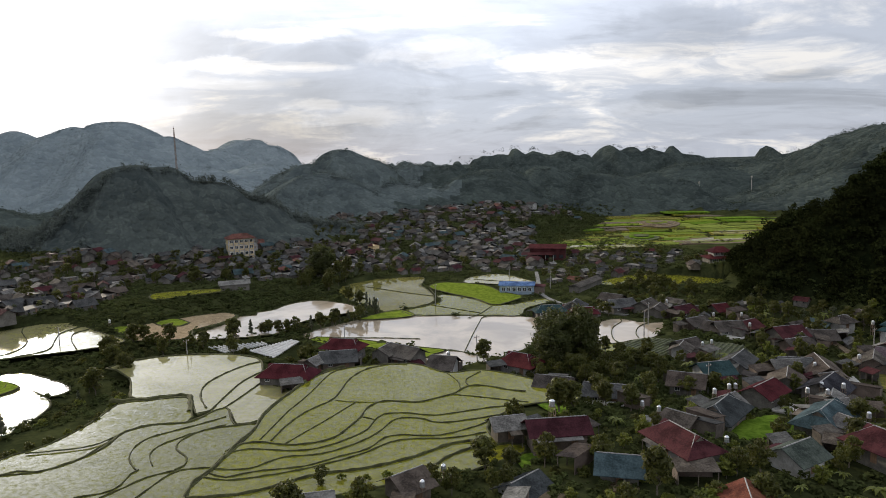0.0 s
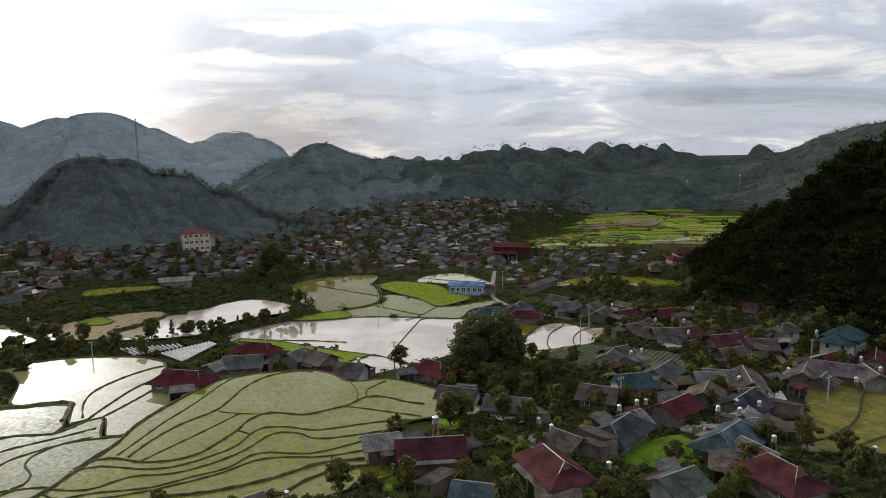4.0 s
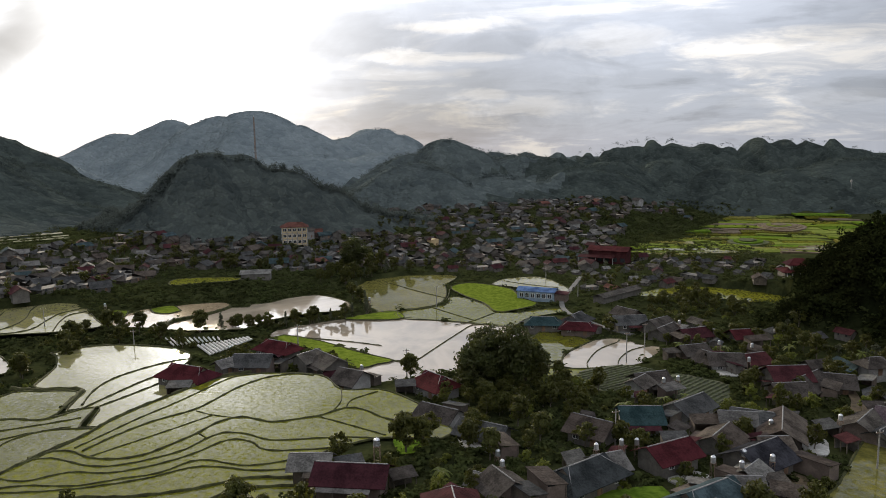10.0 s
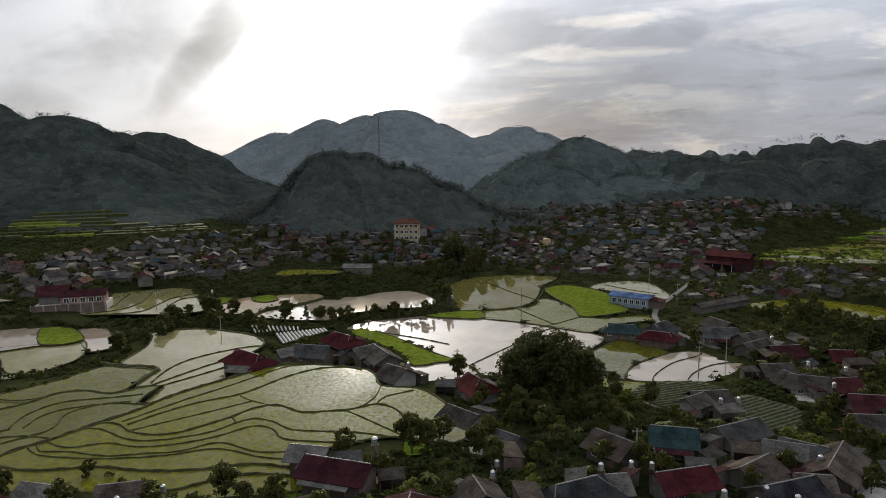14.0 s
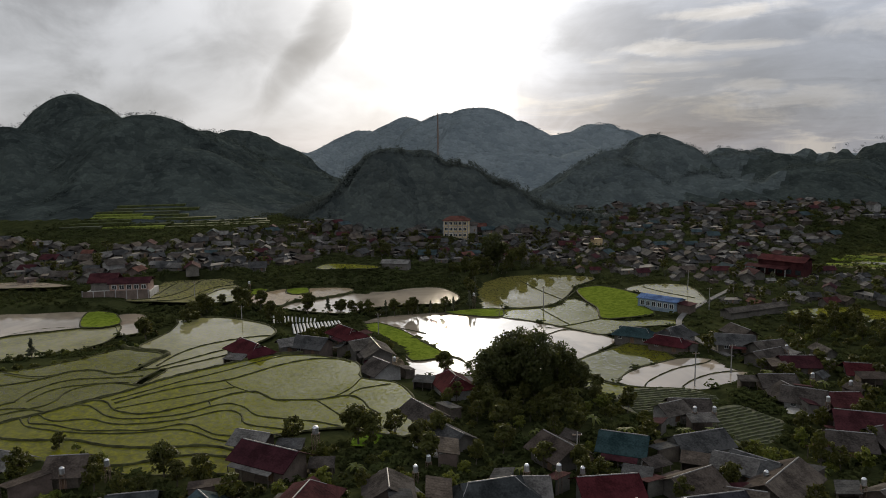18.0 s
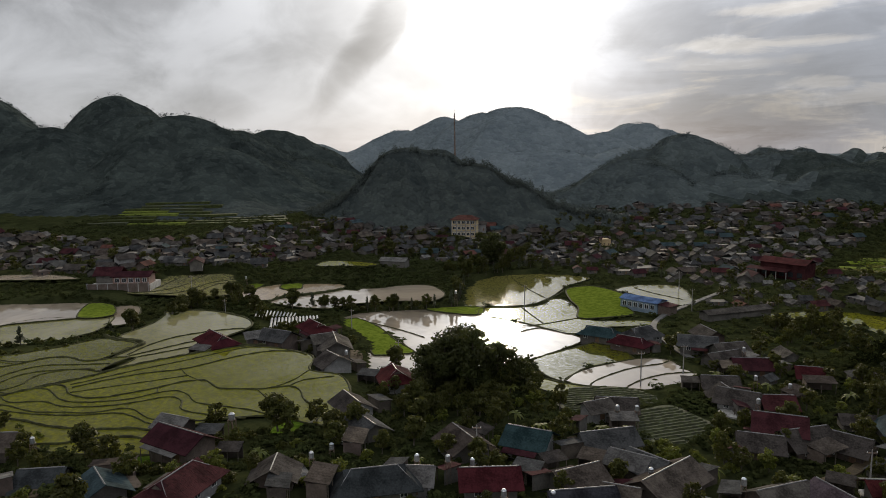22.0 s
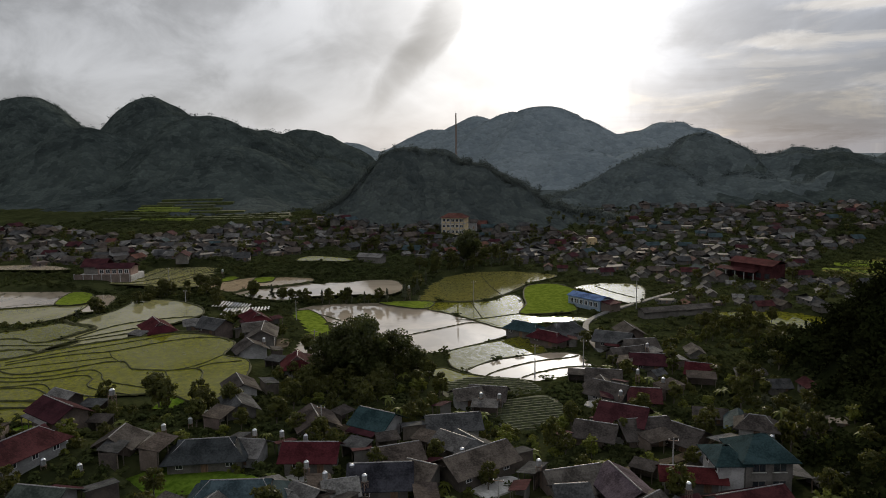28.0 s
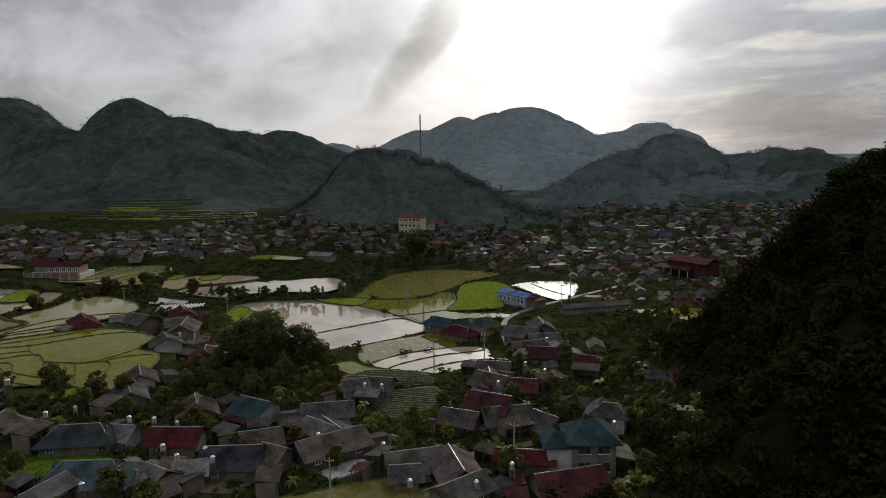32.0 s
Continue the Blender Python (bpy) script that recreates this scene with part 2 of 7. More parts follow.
def wooded_slope(name, dark, light, crown):
    """A slope under closed woods far off: crowns of uneven tone and height with painted shade between them, drifts of
    other growth.
    """
    m = bpy.data.materials.new(name)
    m.use_nodes = True
    g = Nodes(m.node_tree)
    co = g.put("ShaderNodeTexCoord").outputs["Object"]
    bent = g.vec("ADD", co, g.scaled(g.put("ShaderNodeTexNoise", {"Vector": co, "Scale": 0.5 / crown, "Detail": 3.0}).outputs["Color"], crown * 0.9))
    heads = g.put("ShaderNodeTexVoronoi", {"Vector": bent, "Scale": 1.0 / crown, "Randomness": 1.0})
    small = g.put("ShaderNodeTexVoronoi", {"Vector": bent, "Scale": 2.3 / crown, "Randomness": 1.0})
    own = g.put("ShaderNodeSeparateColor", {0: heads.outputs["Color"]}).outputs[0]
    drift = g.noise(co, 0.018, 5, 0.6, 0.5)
    # shade between crowns goes into the colour: tone drops towards their edges
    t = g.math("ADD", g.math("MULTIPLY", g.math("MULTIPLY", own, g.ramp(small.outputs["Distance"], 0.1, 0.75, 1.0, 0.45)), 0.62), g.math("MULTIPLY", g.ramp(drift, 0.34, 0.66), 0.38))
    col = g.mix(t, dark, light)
    up = g.math("SUBTRACT", 1.0, g.math("ADD", g.math("MULTIPLY", heads.outputs["Distance"], 0.75), g.math("MULTIPLY", small.outputs["Distance"], 0.35)))
    b = g.put("ShaderNodeBump", {"Strength": 1.0, "Distance": crown * 0.45, "Height": up})
    p = g.put("ShaderNodeBsdfPrincipled", {"Base Color": col, "Roughness": 1.0, "Specular IOR Level": 0.0, "Normal": b.outputs[0]})
    g.put("ShaderNodeOutputMaterial", {"Surface": p.outputs[0]})
    MATS[name] = m


def leaf_surface(name, dark, light, through_light=0.3, vary=2.0, spec=0.25):
    """Foliage: each leaf its own tone, drifts of tone over the plant, some light let through."""
    m = bpy.data.materials.new(name)
    m.use_nodes = True
    g = Nodes(m.node_tree)
    geo = g.put("ShaderNodeNewGeometry")
    rnd = geo.outputs["Random Per Island"]
    drift = g.noise(geo.outputs["Position"], vary * 0.1, 3)
    t = g.math("ADD", g.math("MULTIPLY", rnd, 0.55), g.math("MULTIPLY", g.ramp(drift, 0.3, 0.7), 0.45))
    col = g.mix(t, dark, light)
    hue = g.put("ShaderNodeHueSaturation", {"Hue": g.ramp(drift, 0.3, 0.7, 0.485, 0.515), "Color": col}).outputs[0]
    p = g.put("ShaderNodeBsdfPrincipled", {"Base Color": hue, "Roughness": 0.6, "Specular IOR Level": spec})
    tr = g.put("ShaderNodeBsdfTranslucent", {"Color": g.mix(0.5, hue, light)})
    s = g.put("ShaderNodeMixShader", {0: through_light, 1: p.outputs[0], 2: tr.outputs[0]})
    g.put("ShaderNodeOutputMaterial", {"Surface": s.outputs[0]})
    MATS[name] = m
    return m


def paddy_surface(name, water, plants_dark, plants_light, density, patch=0.05, ripple=0.028, rough=0.035):
    """Standing water with seedlings: density is the share of the surface that the plants hide."""
    m = bpy.data.materials.new(name)
    m.use_nodes = True
    g = Nodes(m.node_tree)
    co = g.put("ShaderNodeTexCoord").outputs["Object"]
    rnd = g.put("ShaderNodeObjectInfo").outputs["Random"]
    big = g.noise(co, patch, 4, 0.6, 0.6)
    fine = g.noise(co, 1.1, 4, 0.75)
    tiny = g.noise(co, 0.55, 5, 0.65, 0.5)
    col = g.mix(g.ramp(tiny, 0.35, 0.65), plants_dark, plants_light)
    col = g.put("ShaderNodeHueSaturation", {"Value": g.ramp(rnd, 0, 1, 0.86, 1.14), "Color": col}).outputs[0]
    mud = g.mix(g.ramp(big, 0.35, 0.65), water, tuple(v * 0.6 for v in water))
    b = g.put("ShaderNodeBump", {"Strength": ripple, "Distance": 0.03, "Height": g.noise(co, 1.6, 4, 0.6)})
    wet = g.put("ShaderNodeBsdfPrincipled", {"Base Color": mud, "Roughness": rough, "IOR": 1.33, "Specular IOR Level": 0.5, "Normal": b.outputs[0]})
    b2 = g.put("ShaderNodeBump", {"Strength": 0.6, "Distance": 0.2, "Height": fine})
    dry = g.put("ShaderNodeBsdfPrincipled", {"Base Color": col, "Roughness": 0.95, "Specular IOR Level": 0.0, "Normal": b2.outputs[0]})
    if density >= 1:
        s = dry.outputs[0]
    else:
        bias = g.math("ADD", g.math("MULTIPLY", g.math("SUBTRACT", big, 0.5), 0.6), g.math("MULTIPLY", g.math("SUBTRACT", fine, 0.5), 2.2))
        bias = g.math("ADD", bias, g.math("MULTIPLY", g.math("SUBTRACT", rnd, 0.5), 0.25))
        s = g.put("ShaderNodeMixShader", {0: g.math("ADD", density, bias, clamp=True), 1: wet.outputs[0], 2: dry.outputs[0]}).outputs[0] if density > 0 else wet.outputs[0]
    g.put("ShaderNodeOutputMaterial", {"Surface": s})
    MATS[name] = m
    return m


surface("ground", (0.014, 0.017, 0.007), (0.037, 0.041, 0.016), 0.08, 0.95, 0.5, 12, stain=0.4, spec=0.0)
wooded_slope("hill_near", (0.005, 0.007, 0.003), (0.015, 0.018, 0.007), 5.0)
# Distance haze is painted into these slope colours, most in the palest.
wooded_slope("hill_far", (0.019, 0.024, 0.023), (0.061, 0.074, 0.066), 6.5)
wooded_slope("hill_half_haze", (0.036, 0.045, 0.046), (0.092, 0.108, 0.103), 7.0)
wooded_slope("hill_haze_tint", (0.098, 0.119, 0.128), (0.165, 0.190, 0.196), 9.0)
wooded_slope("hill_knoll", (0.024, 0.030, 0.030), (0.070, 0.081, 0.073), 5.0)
surface("bank", (0.022, 0.026, 0.009), (0.064, 0.075, 0.022), 0.5, 0.95, 0.6, 6, stain=0.4, spec=0.1)
surface("bund", (0.021, 0.020, 0.010), (0.056, 0.059, 0.021), 0.8, 0.95, 0.6, 5, stain=0.4, spec=0.1)
surface("soil", (0.05, 0.038, 0.024), (0.12, 0.09, 0.055), 0.4, 0.95, 0.6, 8, spec=0.1)
surface("concrete", (0.22, 0.21, 0.19), (0.42, 0.41, 0.38), 0.3, 0.85, 0.2, 9, stain=0.5)
surface("wet_road", (0.08, 0.077, 0.072), (0.14, 0.136, 0.126), 0.3, 0.85, 0.3, 9, stain=0.4, spec=0.15)
surface("bark", (0.05, 0.04, 0.03), (0.12, 0.10, 0.075), 2.0, 0.95, 0.6, 5)
surface("pole", (0.14, 0.13, 0.12), (0.28, 0.27, 0.25), 1.5, 0.8, 0.2, 5)
surface("steel", (0.36, 0.37, 0.38), (0.55, 0.56, 0.58), 2.0, 0.42, 0.05, 6, metal=1.0, stain=0.2)
# Ridge caps are coloured pale to stand in for sun glints.
surface("ridge_glint", (0.096, 0.093, 0.090), (0.204, 0.198, 0.192), 1.5, 0.5, 0.1, 5, stain=0.5, spec=0.4)
surface("rusty_frame", (0.10, 0.07, 0.05), (0.24, 0.17, 0.13), 3.0, 0.7, 0.2, 5, metal=0.3)
surface("dark_glass", (0.015, 0.018, 0.02), (0.035, 0.04, 0.045), 1.0, 0.15, 0.02, 4, spec=0.5, stain=0)
surface("door_wood", (0.09, 0.05, 0.03), (0.20, 0.12, 0.07), 1.0, 0.6, 0.2, 6, stretch=(6, 6, 0.6))
surface("white_frame", (0.5, 0.5, 0.48), (0.72, 0.72, 0.7), 2.0, 0.6, 0.05, 6)
surface("plastic_sheet", (0.30, 0.30, 0.29), (0.46, 0.46, 0.45), 0.4, 0.75, 0.25, 8, spec=0.2)
surface("furrow", (0.018, 0.021, 0.008), (0.052, 0.060, 0.018), 1.2, 0.95, 0.7, 5)
for nm, a, b in (("wall_plaster", (0.066, 0.060, 0.052), (0.130, 0.120, 0.105)), ("wall_wood", (0.043, 0.034, 0.028), (0.105, 0.087, 0.068)), ("wall_brick", (0.068, 0.050, 0.040), (0.130, 0.099, 0.081)),
                 ("wall_cream", (0.330, 0.245, 0.125), (0.450, 0.345, 0.190)), ("wall_white", (0.170, 0.166, 0.158), (0.290, 0.284, 0.272)), ("wall_blue", (0.149, 0.205, 0.260), (0.236, 0.291, 0.341)), ("wall_pink", (0.190, 0.115, 0.092), (0.270, 0.175, 0.140))):
    surface(nm, a, b, 0.5, 0.9, 0.25, 7, spread=0.12, stain=0.45)
ROOF = {}
for nm, a, b, rg in (("red", (0.052, 0.012, 0.015), (0.08, 0.02, 0.024), 0.5), ("maroon", (0.046, 0.016, 0.019), (0.076, 0.027, 0.030), 0.5), ("rust", (0.12, 0.045, 0.028), (0.20, 0.08, 0.048), 0.8),
                     ("grey", (0.050, 0.043, 0.037), (0.108, 0.095, 0.083), 0.85), ("brown", (0.056, 0.045, 0.037), (0.120, 0.098, 0.081), 0.9), ("slate", (0.044, 0.045, 0.045), (0.09, 0.09, 0.088), 0.6),
                     ("navy", (0.032, 0.036, 0.037), (0.06, 0.066, 0.067), 0.6), ("black", (0.018, 0.018, 0.022), (0.045, 0.045, 0.052), 0.8), ("teal", (0.018, 0.038, 0.039), (0.036, 0.064, 0.066), 0.65),
                     ("tealblue", (0.036, 0.056, 0.06), (0.06, 0.088, 0.094), 0.5), ("greygreen", (0.05, 0.063, 0.054), (0.10, 0.118, 0.10), 0.7), ("light", (0.105, 0.100, 0.092), (0.205, 0.196, 0.182), 0.55),
                     ("purple", (0.06, 0.044, 0.05), (0.11, 0.084, 0.094), 0.6), ("blue", (0.07, 0.13, 0.26), (0.13, 0.22, 0.38), 0.5), ("tile", (0.10, 0.042, 0.032), (0.17, 0.078, 0.06), 0.85)):
    ROOF[nm] = surface("roof_" + nm, tuple(0.42 * v for v in a), tuple(0.72 * v for v in b), 0.30, 0.9, 0.2, 10, spread=0.22, stain=0.22, ridges=3.2, spec=0.03)
leaf_surface("leaf_dark", (0.018, 0.023, 0.006), (0.062, 0.068, 0.016), 0.45)
leaf_surface("leaf_mid", (0.022, 0.027, 0.005), (0.081, 0.081, 0.014), 0.45)
leaf_surface("leaf_fresh", (0.051, 0.066, 0.009), (0.138, 0.149, 0.021), 0.4)
leaf_surface("leaf_grey", (0.034, 0.041, 0.021), (0.090, 0.098, 0.053), 0.3)
# The next four leaf tones carry distance haze in their base colour.
leaf_surface("wood_haze_tint", (0.120, 0.143, 0.151), (0.150, 0.174, 0.178), 0.25, 0.1, 0.0)
leaf_surface("wood_half_haze", (0.056, 0.069, 0.069), (0.082, 0.097, 0.091), 0.25, 0.15, 0.0)
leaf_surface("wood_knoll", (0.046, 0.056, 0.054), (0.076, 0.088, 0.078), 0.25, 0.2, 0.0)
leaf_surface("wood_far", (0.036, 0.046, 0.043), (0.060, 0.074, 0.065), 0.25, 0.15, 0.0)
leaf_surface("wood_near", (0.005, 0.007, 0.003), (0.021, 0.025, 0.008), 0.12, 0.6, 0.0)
leaf_surface("weeds", (0.021, 0.027, 0.011), (0.058, 0.066, 0.023), 0.3, 1.0, 0.0)
paddy_surface("rice_thin", (0.2, 0.18, 0.11), (0.10, 0.10, 0.02), (0.17, 0.165, 0.03), 0.26)
paddy_surface("water", (0.32, 0.265, 0.195), (0.1, 0.1, 0.03), (0.1, 0.1, 0.03), 0.0)
paddy_surface("rice", (0.072, 0.068, 0.018), (0.082, 0.083, 0.005), (0.140, 0.138, 0.012), 0.54)
paddy_surface("rice_thick", (0.076, 0.076, 0.036), (0.089, 0.082, 0.018), (0.145, 0.130, 0.032), 0.78)
paddy_surface("mud", (0.20, 0.15, 0.10), (0.2, 0.15, 0.09), (0.26, 0.2, 0.12), 0.45)
paddy_surface("green", (0.06, 0.08, 0.02), (0.075, 0.105, 0.012), (0.135, 0.17, 0.024), 1.0)
paddy_surface("lawn", (0.05, 0.08, 0.02), (0.045, 0.080, 0.009), (0.095, 0.145, 0.018), 1.0)
paddy_surface("farm", (0.05, 0.06, 0.03), (0.075, 0.095, 0.02), (0.14, 0.162, 0.036), 1.0, 0.02)


# ---- helpers for meshes ----
def part(name, bm, material, parent=None, label=""):
    me = bpy.data.meshes.new(name)
    bm.to_mesh(me)
    bm.free()
    me.materials.append(MATS[material] if isinstance(material, str) else material)
    ob = new(name, me)
    ob.parent = parent
    return tagged(ob, label)


def thing(name, x, y, z, yaw=0, label="", category="", group="", kind=""):
    ob = new(name)
    ob.empty_display_size = 0.5
    ob.matrix_basis = pose(x, y, z, 0, 0, yaw)
    return tagged(ob, label, category, group, kind)


def add_box(bm, x0, y0, z0, x1, y1, z1):
    vs = [bm.verts.new(p) for p in ((x0, y0, z0), (x1, y0, z0), (x1, y1, z0), (x0, y1, z0), (x0, y0, z1), (x1, y0, z1), (x1, y1, z1), (x0, y1, z1))]
    for f in ((0, 3, 2, 1), (4, 5, 6, 7), (0, 1, 5, 4), (1, 2, 6, 5), (2, 3, 7, 6), (3, 0, 4, 7)):
        bm.faces.new([vs[i] for i in f])


def add_tube(bm, a, b, r0, r1, n=8, cap=True):
    a, b = Vector(a), Vector(b)
    w = (b - a).normalized()
    u = w.orthogonal().normalized()
    v = w.cross(u)
    rings = [[bm.verts.new(c + (u * math.cos(k * math.tau / n) + v * math.sin(k * math.tau / n)) * r) for k in range(n)] for c, r in ((a, r0), (b, r1))]
    for k in range(n):
        bm.faces.new((rings[0][k], rings[0][(k + 1) % n], rings[1][(k + 1) % n], rings[1][k]))
    if cap:
        bm.faces.new(rings[0][::-1]), bm.faces.new(rings[1])


def add_slab(bm, corners, thick):
    """A plate: its upper corners in turn, and its thickness downwards."""
    top = [bm.verts.new(c) for c in corners]
    low = [bm.verts.new(Vector(c) - Vector((0, 0, thick))) for c in corners]
    n = len(top)
    bm.faces.new(top), bm.faces.new(low[::-1])
    for k in range(n):
        bm.faces.new((low[k], low[(k + 1) % n], top[(k + 1) % n], top[k]))


def smooth_line(pts, step=2.0, closed=False):
    """A soft curve through the points of a plan."""
    p = [Vector(q) for q in pts]
    n = len(p)
    out = []
    for i in range(n if closed else n - 1):
        a, b = p[i], p[(i + 1) % n]
        pa = p[i - 1] if (closed or i) else a
        pb = p[(i + 2) % n] if (closed or i + 2 < n) else b
        k = max(1, int((b - a).length / step))
        for j in range(k):
            t = j / k
            out.append(0.5 * ((2 * a) + (b - pa) * t + (2 * pa - 5 * a + 4 * b - pb) * t * t + (3 * a - pa - 3 * b + pb) * t ** 3))
    if not closed:
        out.append(p[-1])
    return out


# ---- the lie of the land ----
LAND = np.array([float(v) for v in """
-45 165 3.4  -18 138 5.2  3 158 5  0 205 -0.2  46 205 0.3  27 248 -0.2  22 296 -0.3  49 384 0  102 268 1  113 357 3  129 326 4
145 529 -7  203 615 -5  19 598 11  -118 377 4  -152 190 4.6  -123 183 0.8  -159 245 6.5  -116 277 4.5  -224 347 11  -375 280 14
-80 222 1.8  113 191 2  95 162 3.8  20 130 5.3  78 136 4.8  70 147 4.4  40 100 8  36 112 9  70 110 6.5  -20 90 6  100 120 4.4  150 160 4  -90 120 3.5
90 200 2.4  75 180 2.6  60 190 1.6  60 165 3.6  0 320 0  -60 330 2.5  -60 245 0.9  60 260 0.4  -100 165 0.9  -70 130 4  300 700 -4
90 450 -3  -30 480 6  -20 400 2.2  60 330 0.2  -300 200 12  -200 185 5.4  -130 150 1  25 185 2.2  -25 192 2  -8 190 2  40 180 2.5  122 185 3.6  116 178 3.6  125 176 3.8
""".split()]).reshape(-1, 3)
HILLS = []


def hill(x, y, top, rx, ry, power=2.2):
    HILLS.append((x, y, top - (4 if y < 600 and abs(x) < 320 else 0.5), rx, ry, power))


# the knoll above the village, with its shoulders
for x, y, top, rx, ry, p in ((-187, 418, 63, 40, 40, 2.4), (-175, 437, 61, 36, 40, 2.4), (-218, 430, 46, 29, 38, 2.3), (-150, 447, 54, 40, 45, 2.4), (-126, 452, 40, 30, 40, 2.6), (-106, 455, 26, 26, 34, 2.4), (-238, 425, 22, 27, 36, 2.2)):
    hill(x, y, top, rx, ry, p)
hill(-90, 478, 19, 30, 26, 2.4)
# the far mountain and the dome beside it
for x, y, top, rx, ry, p in ((-432, 951, 118, 120, 130, 1.9), (-500, 960, 108, 110, 120, 2.0), (-603, 1001, 114, 100, 110, 1.8), (-700, 1010, 88, 120, 120, 2.0), (-378, 960, 98, 90, 100, 2.0), (-322, 1020, 76, 90, 100, 2.0),
                             (-293, 1081, 91, 78, 90, 3.0), (-258, 1060, 84, 56, 80, 2.8), (-308, 810, 58, 110, 100, 2.0), (-230, 860, 54, 90, 90, 2.0)):
    hill(x, y, top, rx, ry, p)
# the western hills
for x, y, top, rx, ry, p in ((-825, 386, 131, 110, 110, 1.9), (-790, 392, 108, 100, 100, 2.0), (-609, 445, 117, 78, 90, 1.8), (-555, 440, 97, 80, 90, 2.0), (-640, 440, 96, 80, 80, 2.0), (-450, 414, 90, 78, 80, 2.0), (-470, 458, 80, 70, 80, 2.2), (-491, 505, 78, 70, 80, 2.2), (-539, 560, 78, 70, 80, 2.2),
                             (-564, 612, 83, 66, 80, 2.2), (-545, 650, 62, 70, 80, 2.0), (-786, 887, 71, 100, 90, 2.0), (-410, 470, 50, 70, 70, 2.0), (-395, 410, 60, 80, 80, 2.0), (-430, 545, 46, 80, 80, 2.0), (-560, 360, 80, 90, 90, 2.0)):
    hill(x, y, top, rx, ry, p)
# the steep hill close by
hill(192, 235, 58, 60, 48, 4.0)
hill(174, 264, 41, 46, 43, 4.0)
hill(262, 262, 60, 70, 60, 2.6)
# the ridges round the head of the valley
for x, y, top, rx, ry, p in ((-98, 715, 66, 52, 60, 2.4), (-75, 712, 60, 50, 55, 2.2), (-140, 720, 54, 60, 60, 2.0), (-104, 1008, 53, 40, 60, 2.0), (-78, 1000, 51, 30, 50, 2.0), (-54, 978, 54, 30, 60, 2.2), (-26, 1150, 53, 34, 60, 2.2), (2, 1160, 46, 40, 60, 2.0), (21, 1150, 58, 22, 50, 2.0), (64, 1150, 64, 40, 60, 2.4), (90, 1150, 66, 40, 60, 2.4),
                             (115, 1150, 71, 30, 60, 2.4), (148, 1150, 67, 40, 60, 2.4), (190, 1150, 59, 60, 70, 2.4), (225, 1140, 59, 40, 60, 2.2), (266, 1120, 70, 34, 60, 2.4), (298, 1120, 66, 44, 60, 2.4), (326, 1100, 66, 26, 60, 2.6), (350, 1080, 64, 26, 60, 2.4), (371, 1060, 57, 32, 60, 2.2), (400, 1050, 46, 50, 60, 2.2),
                             (435, 1040, 46, 40, 60, 2.2), (476, 1040, 59, 28, 50, 2.6), (505, 1000, 52, 60, 60, 2.2), (520, 940, 65, 80, 80, 2.2), (520, 900, 72, 90, 80, 2.2), (522, 860, 80, 100, 80, 2.2), (530, 815, 88, 120, 90, 2.2), (560, 740, 100, 150, 120, 2.2)):
    hill(x, y, top, rx, ry, p)
# lower wooded spurs in front of them
for x, y, top, rx, ry, p in ((64, 780, 43, 50, 50, 2.4), (116, 800, 44, 50, 50, 2.4), (171, 760, 40, 50, 50, 2.6), (215, 745, 37, 44, 46, 2.6), (240, 735, 30, 40, 46, 2.4), (30, 700, 40, 60, 50, 2.4), (-113, 630, 46, 64, 50, 2.2), (-45, 658, 38, 56, 45, 2.2), (-43, 752, 50, 80, 64, 2.2), (2, 744, 48, 64, 56, 2.2), (-20, 900, 46, 70, 70, 2.2), (320, 900, 42, 90, 70, 2.2), (420, 900, 44, 80, 70, 2.2)):
    hill(x, y, top, rx, ry, p)


def rough(x, y, seed=0.0):
    """Cheap, even noise of the plan, from sums of waves."""
    s = 0.0
    for k, (fx, fy, ph, am) in enumerate(((0.031, 0.017, 0.3, 1.0), (-0.022, 0.041, 1.7, 0.9), (0.067, 0.052, 2.9, 0.55), (-0.083, 0.071, 4.1, 0.5), (0.15, -0.11, 5.3, 0.3), (0.19, 0.23, 0.9, 0.22))):
        s = s + am * np.sin(x * fx + y * fy + ph + seed)
    return s


def land(x, y):
    """The ground's height without hills."""
    x, y = np.asarray(x, float), np.asarray(y, float)
    if x.size < 64:
        px, py, pz = LAND.T.reshape(3, *(1,) * x.ndim, -1)
        w = 1.0 / ((x[..., None] - px) ** 2 + (y[..., None] - py) ** 2 + 30.0) ** 1.7
        return (w * pz).sum(-1) / w.sum(-1)
    num, den = 0.0, 0.0
    for px, py, pz in LAND:
        w = 1.0 / ((x - px) ** 2 + (y - py) ** 2 + 30.0) ** 1.7
        num, den = num + w * pz, den + w
    return num / den


HILL_ROWS = np.array(HILLS)


def rise_of(x, y, wx, wy, hx, hy, top, rx, ry, p):
    """One hill with its spurs and gullies."""
    a = np.arctan2(y - hy, x - hx)
    r = np.sqrt(((wx - hx) / rx) ** 2 + ((wy - hy) / ry) ** 2) * (1 + 0.11 * np.sin(3 * a + hx) + 0.07 * np.sin(7 * a + hy) + 0.04 * np.sin(13 * a + top))
    return top * np.exp(-0.9 * r ** p)


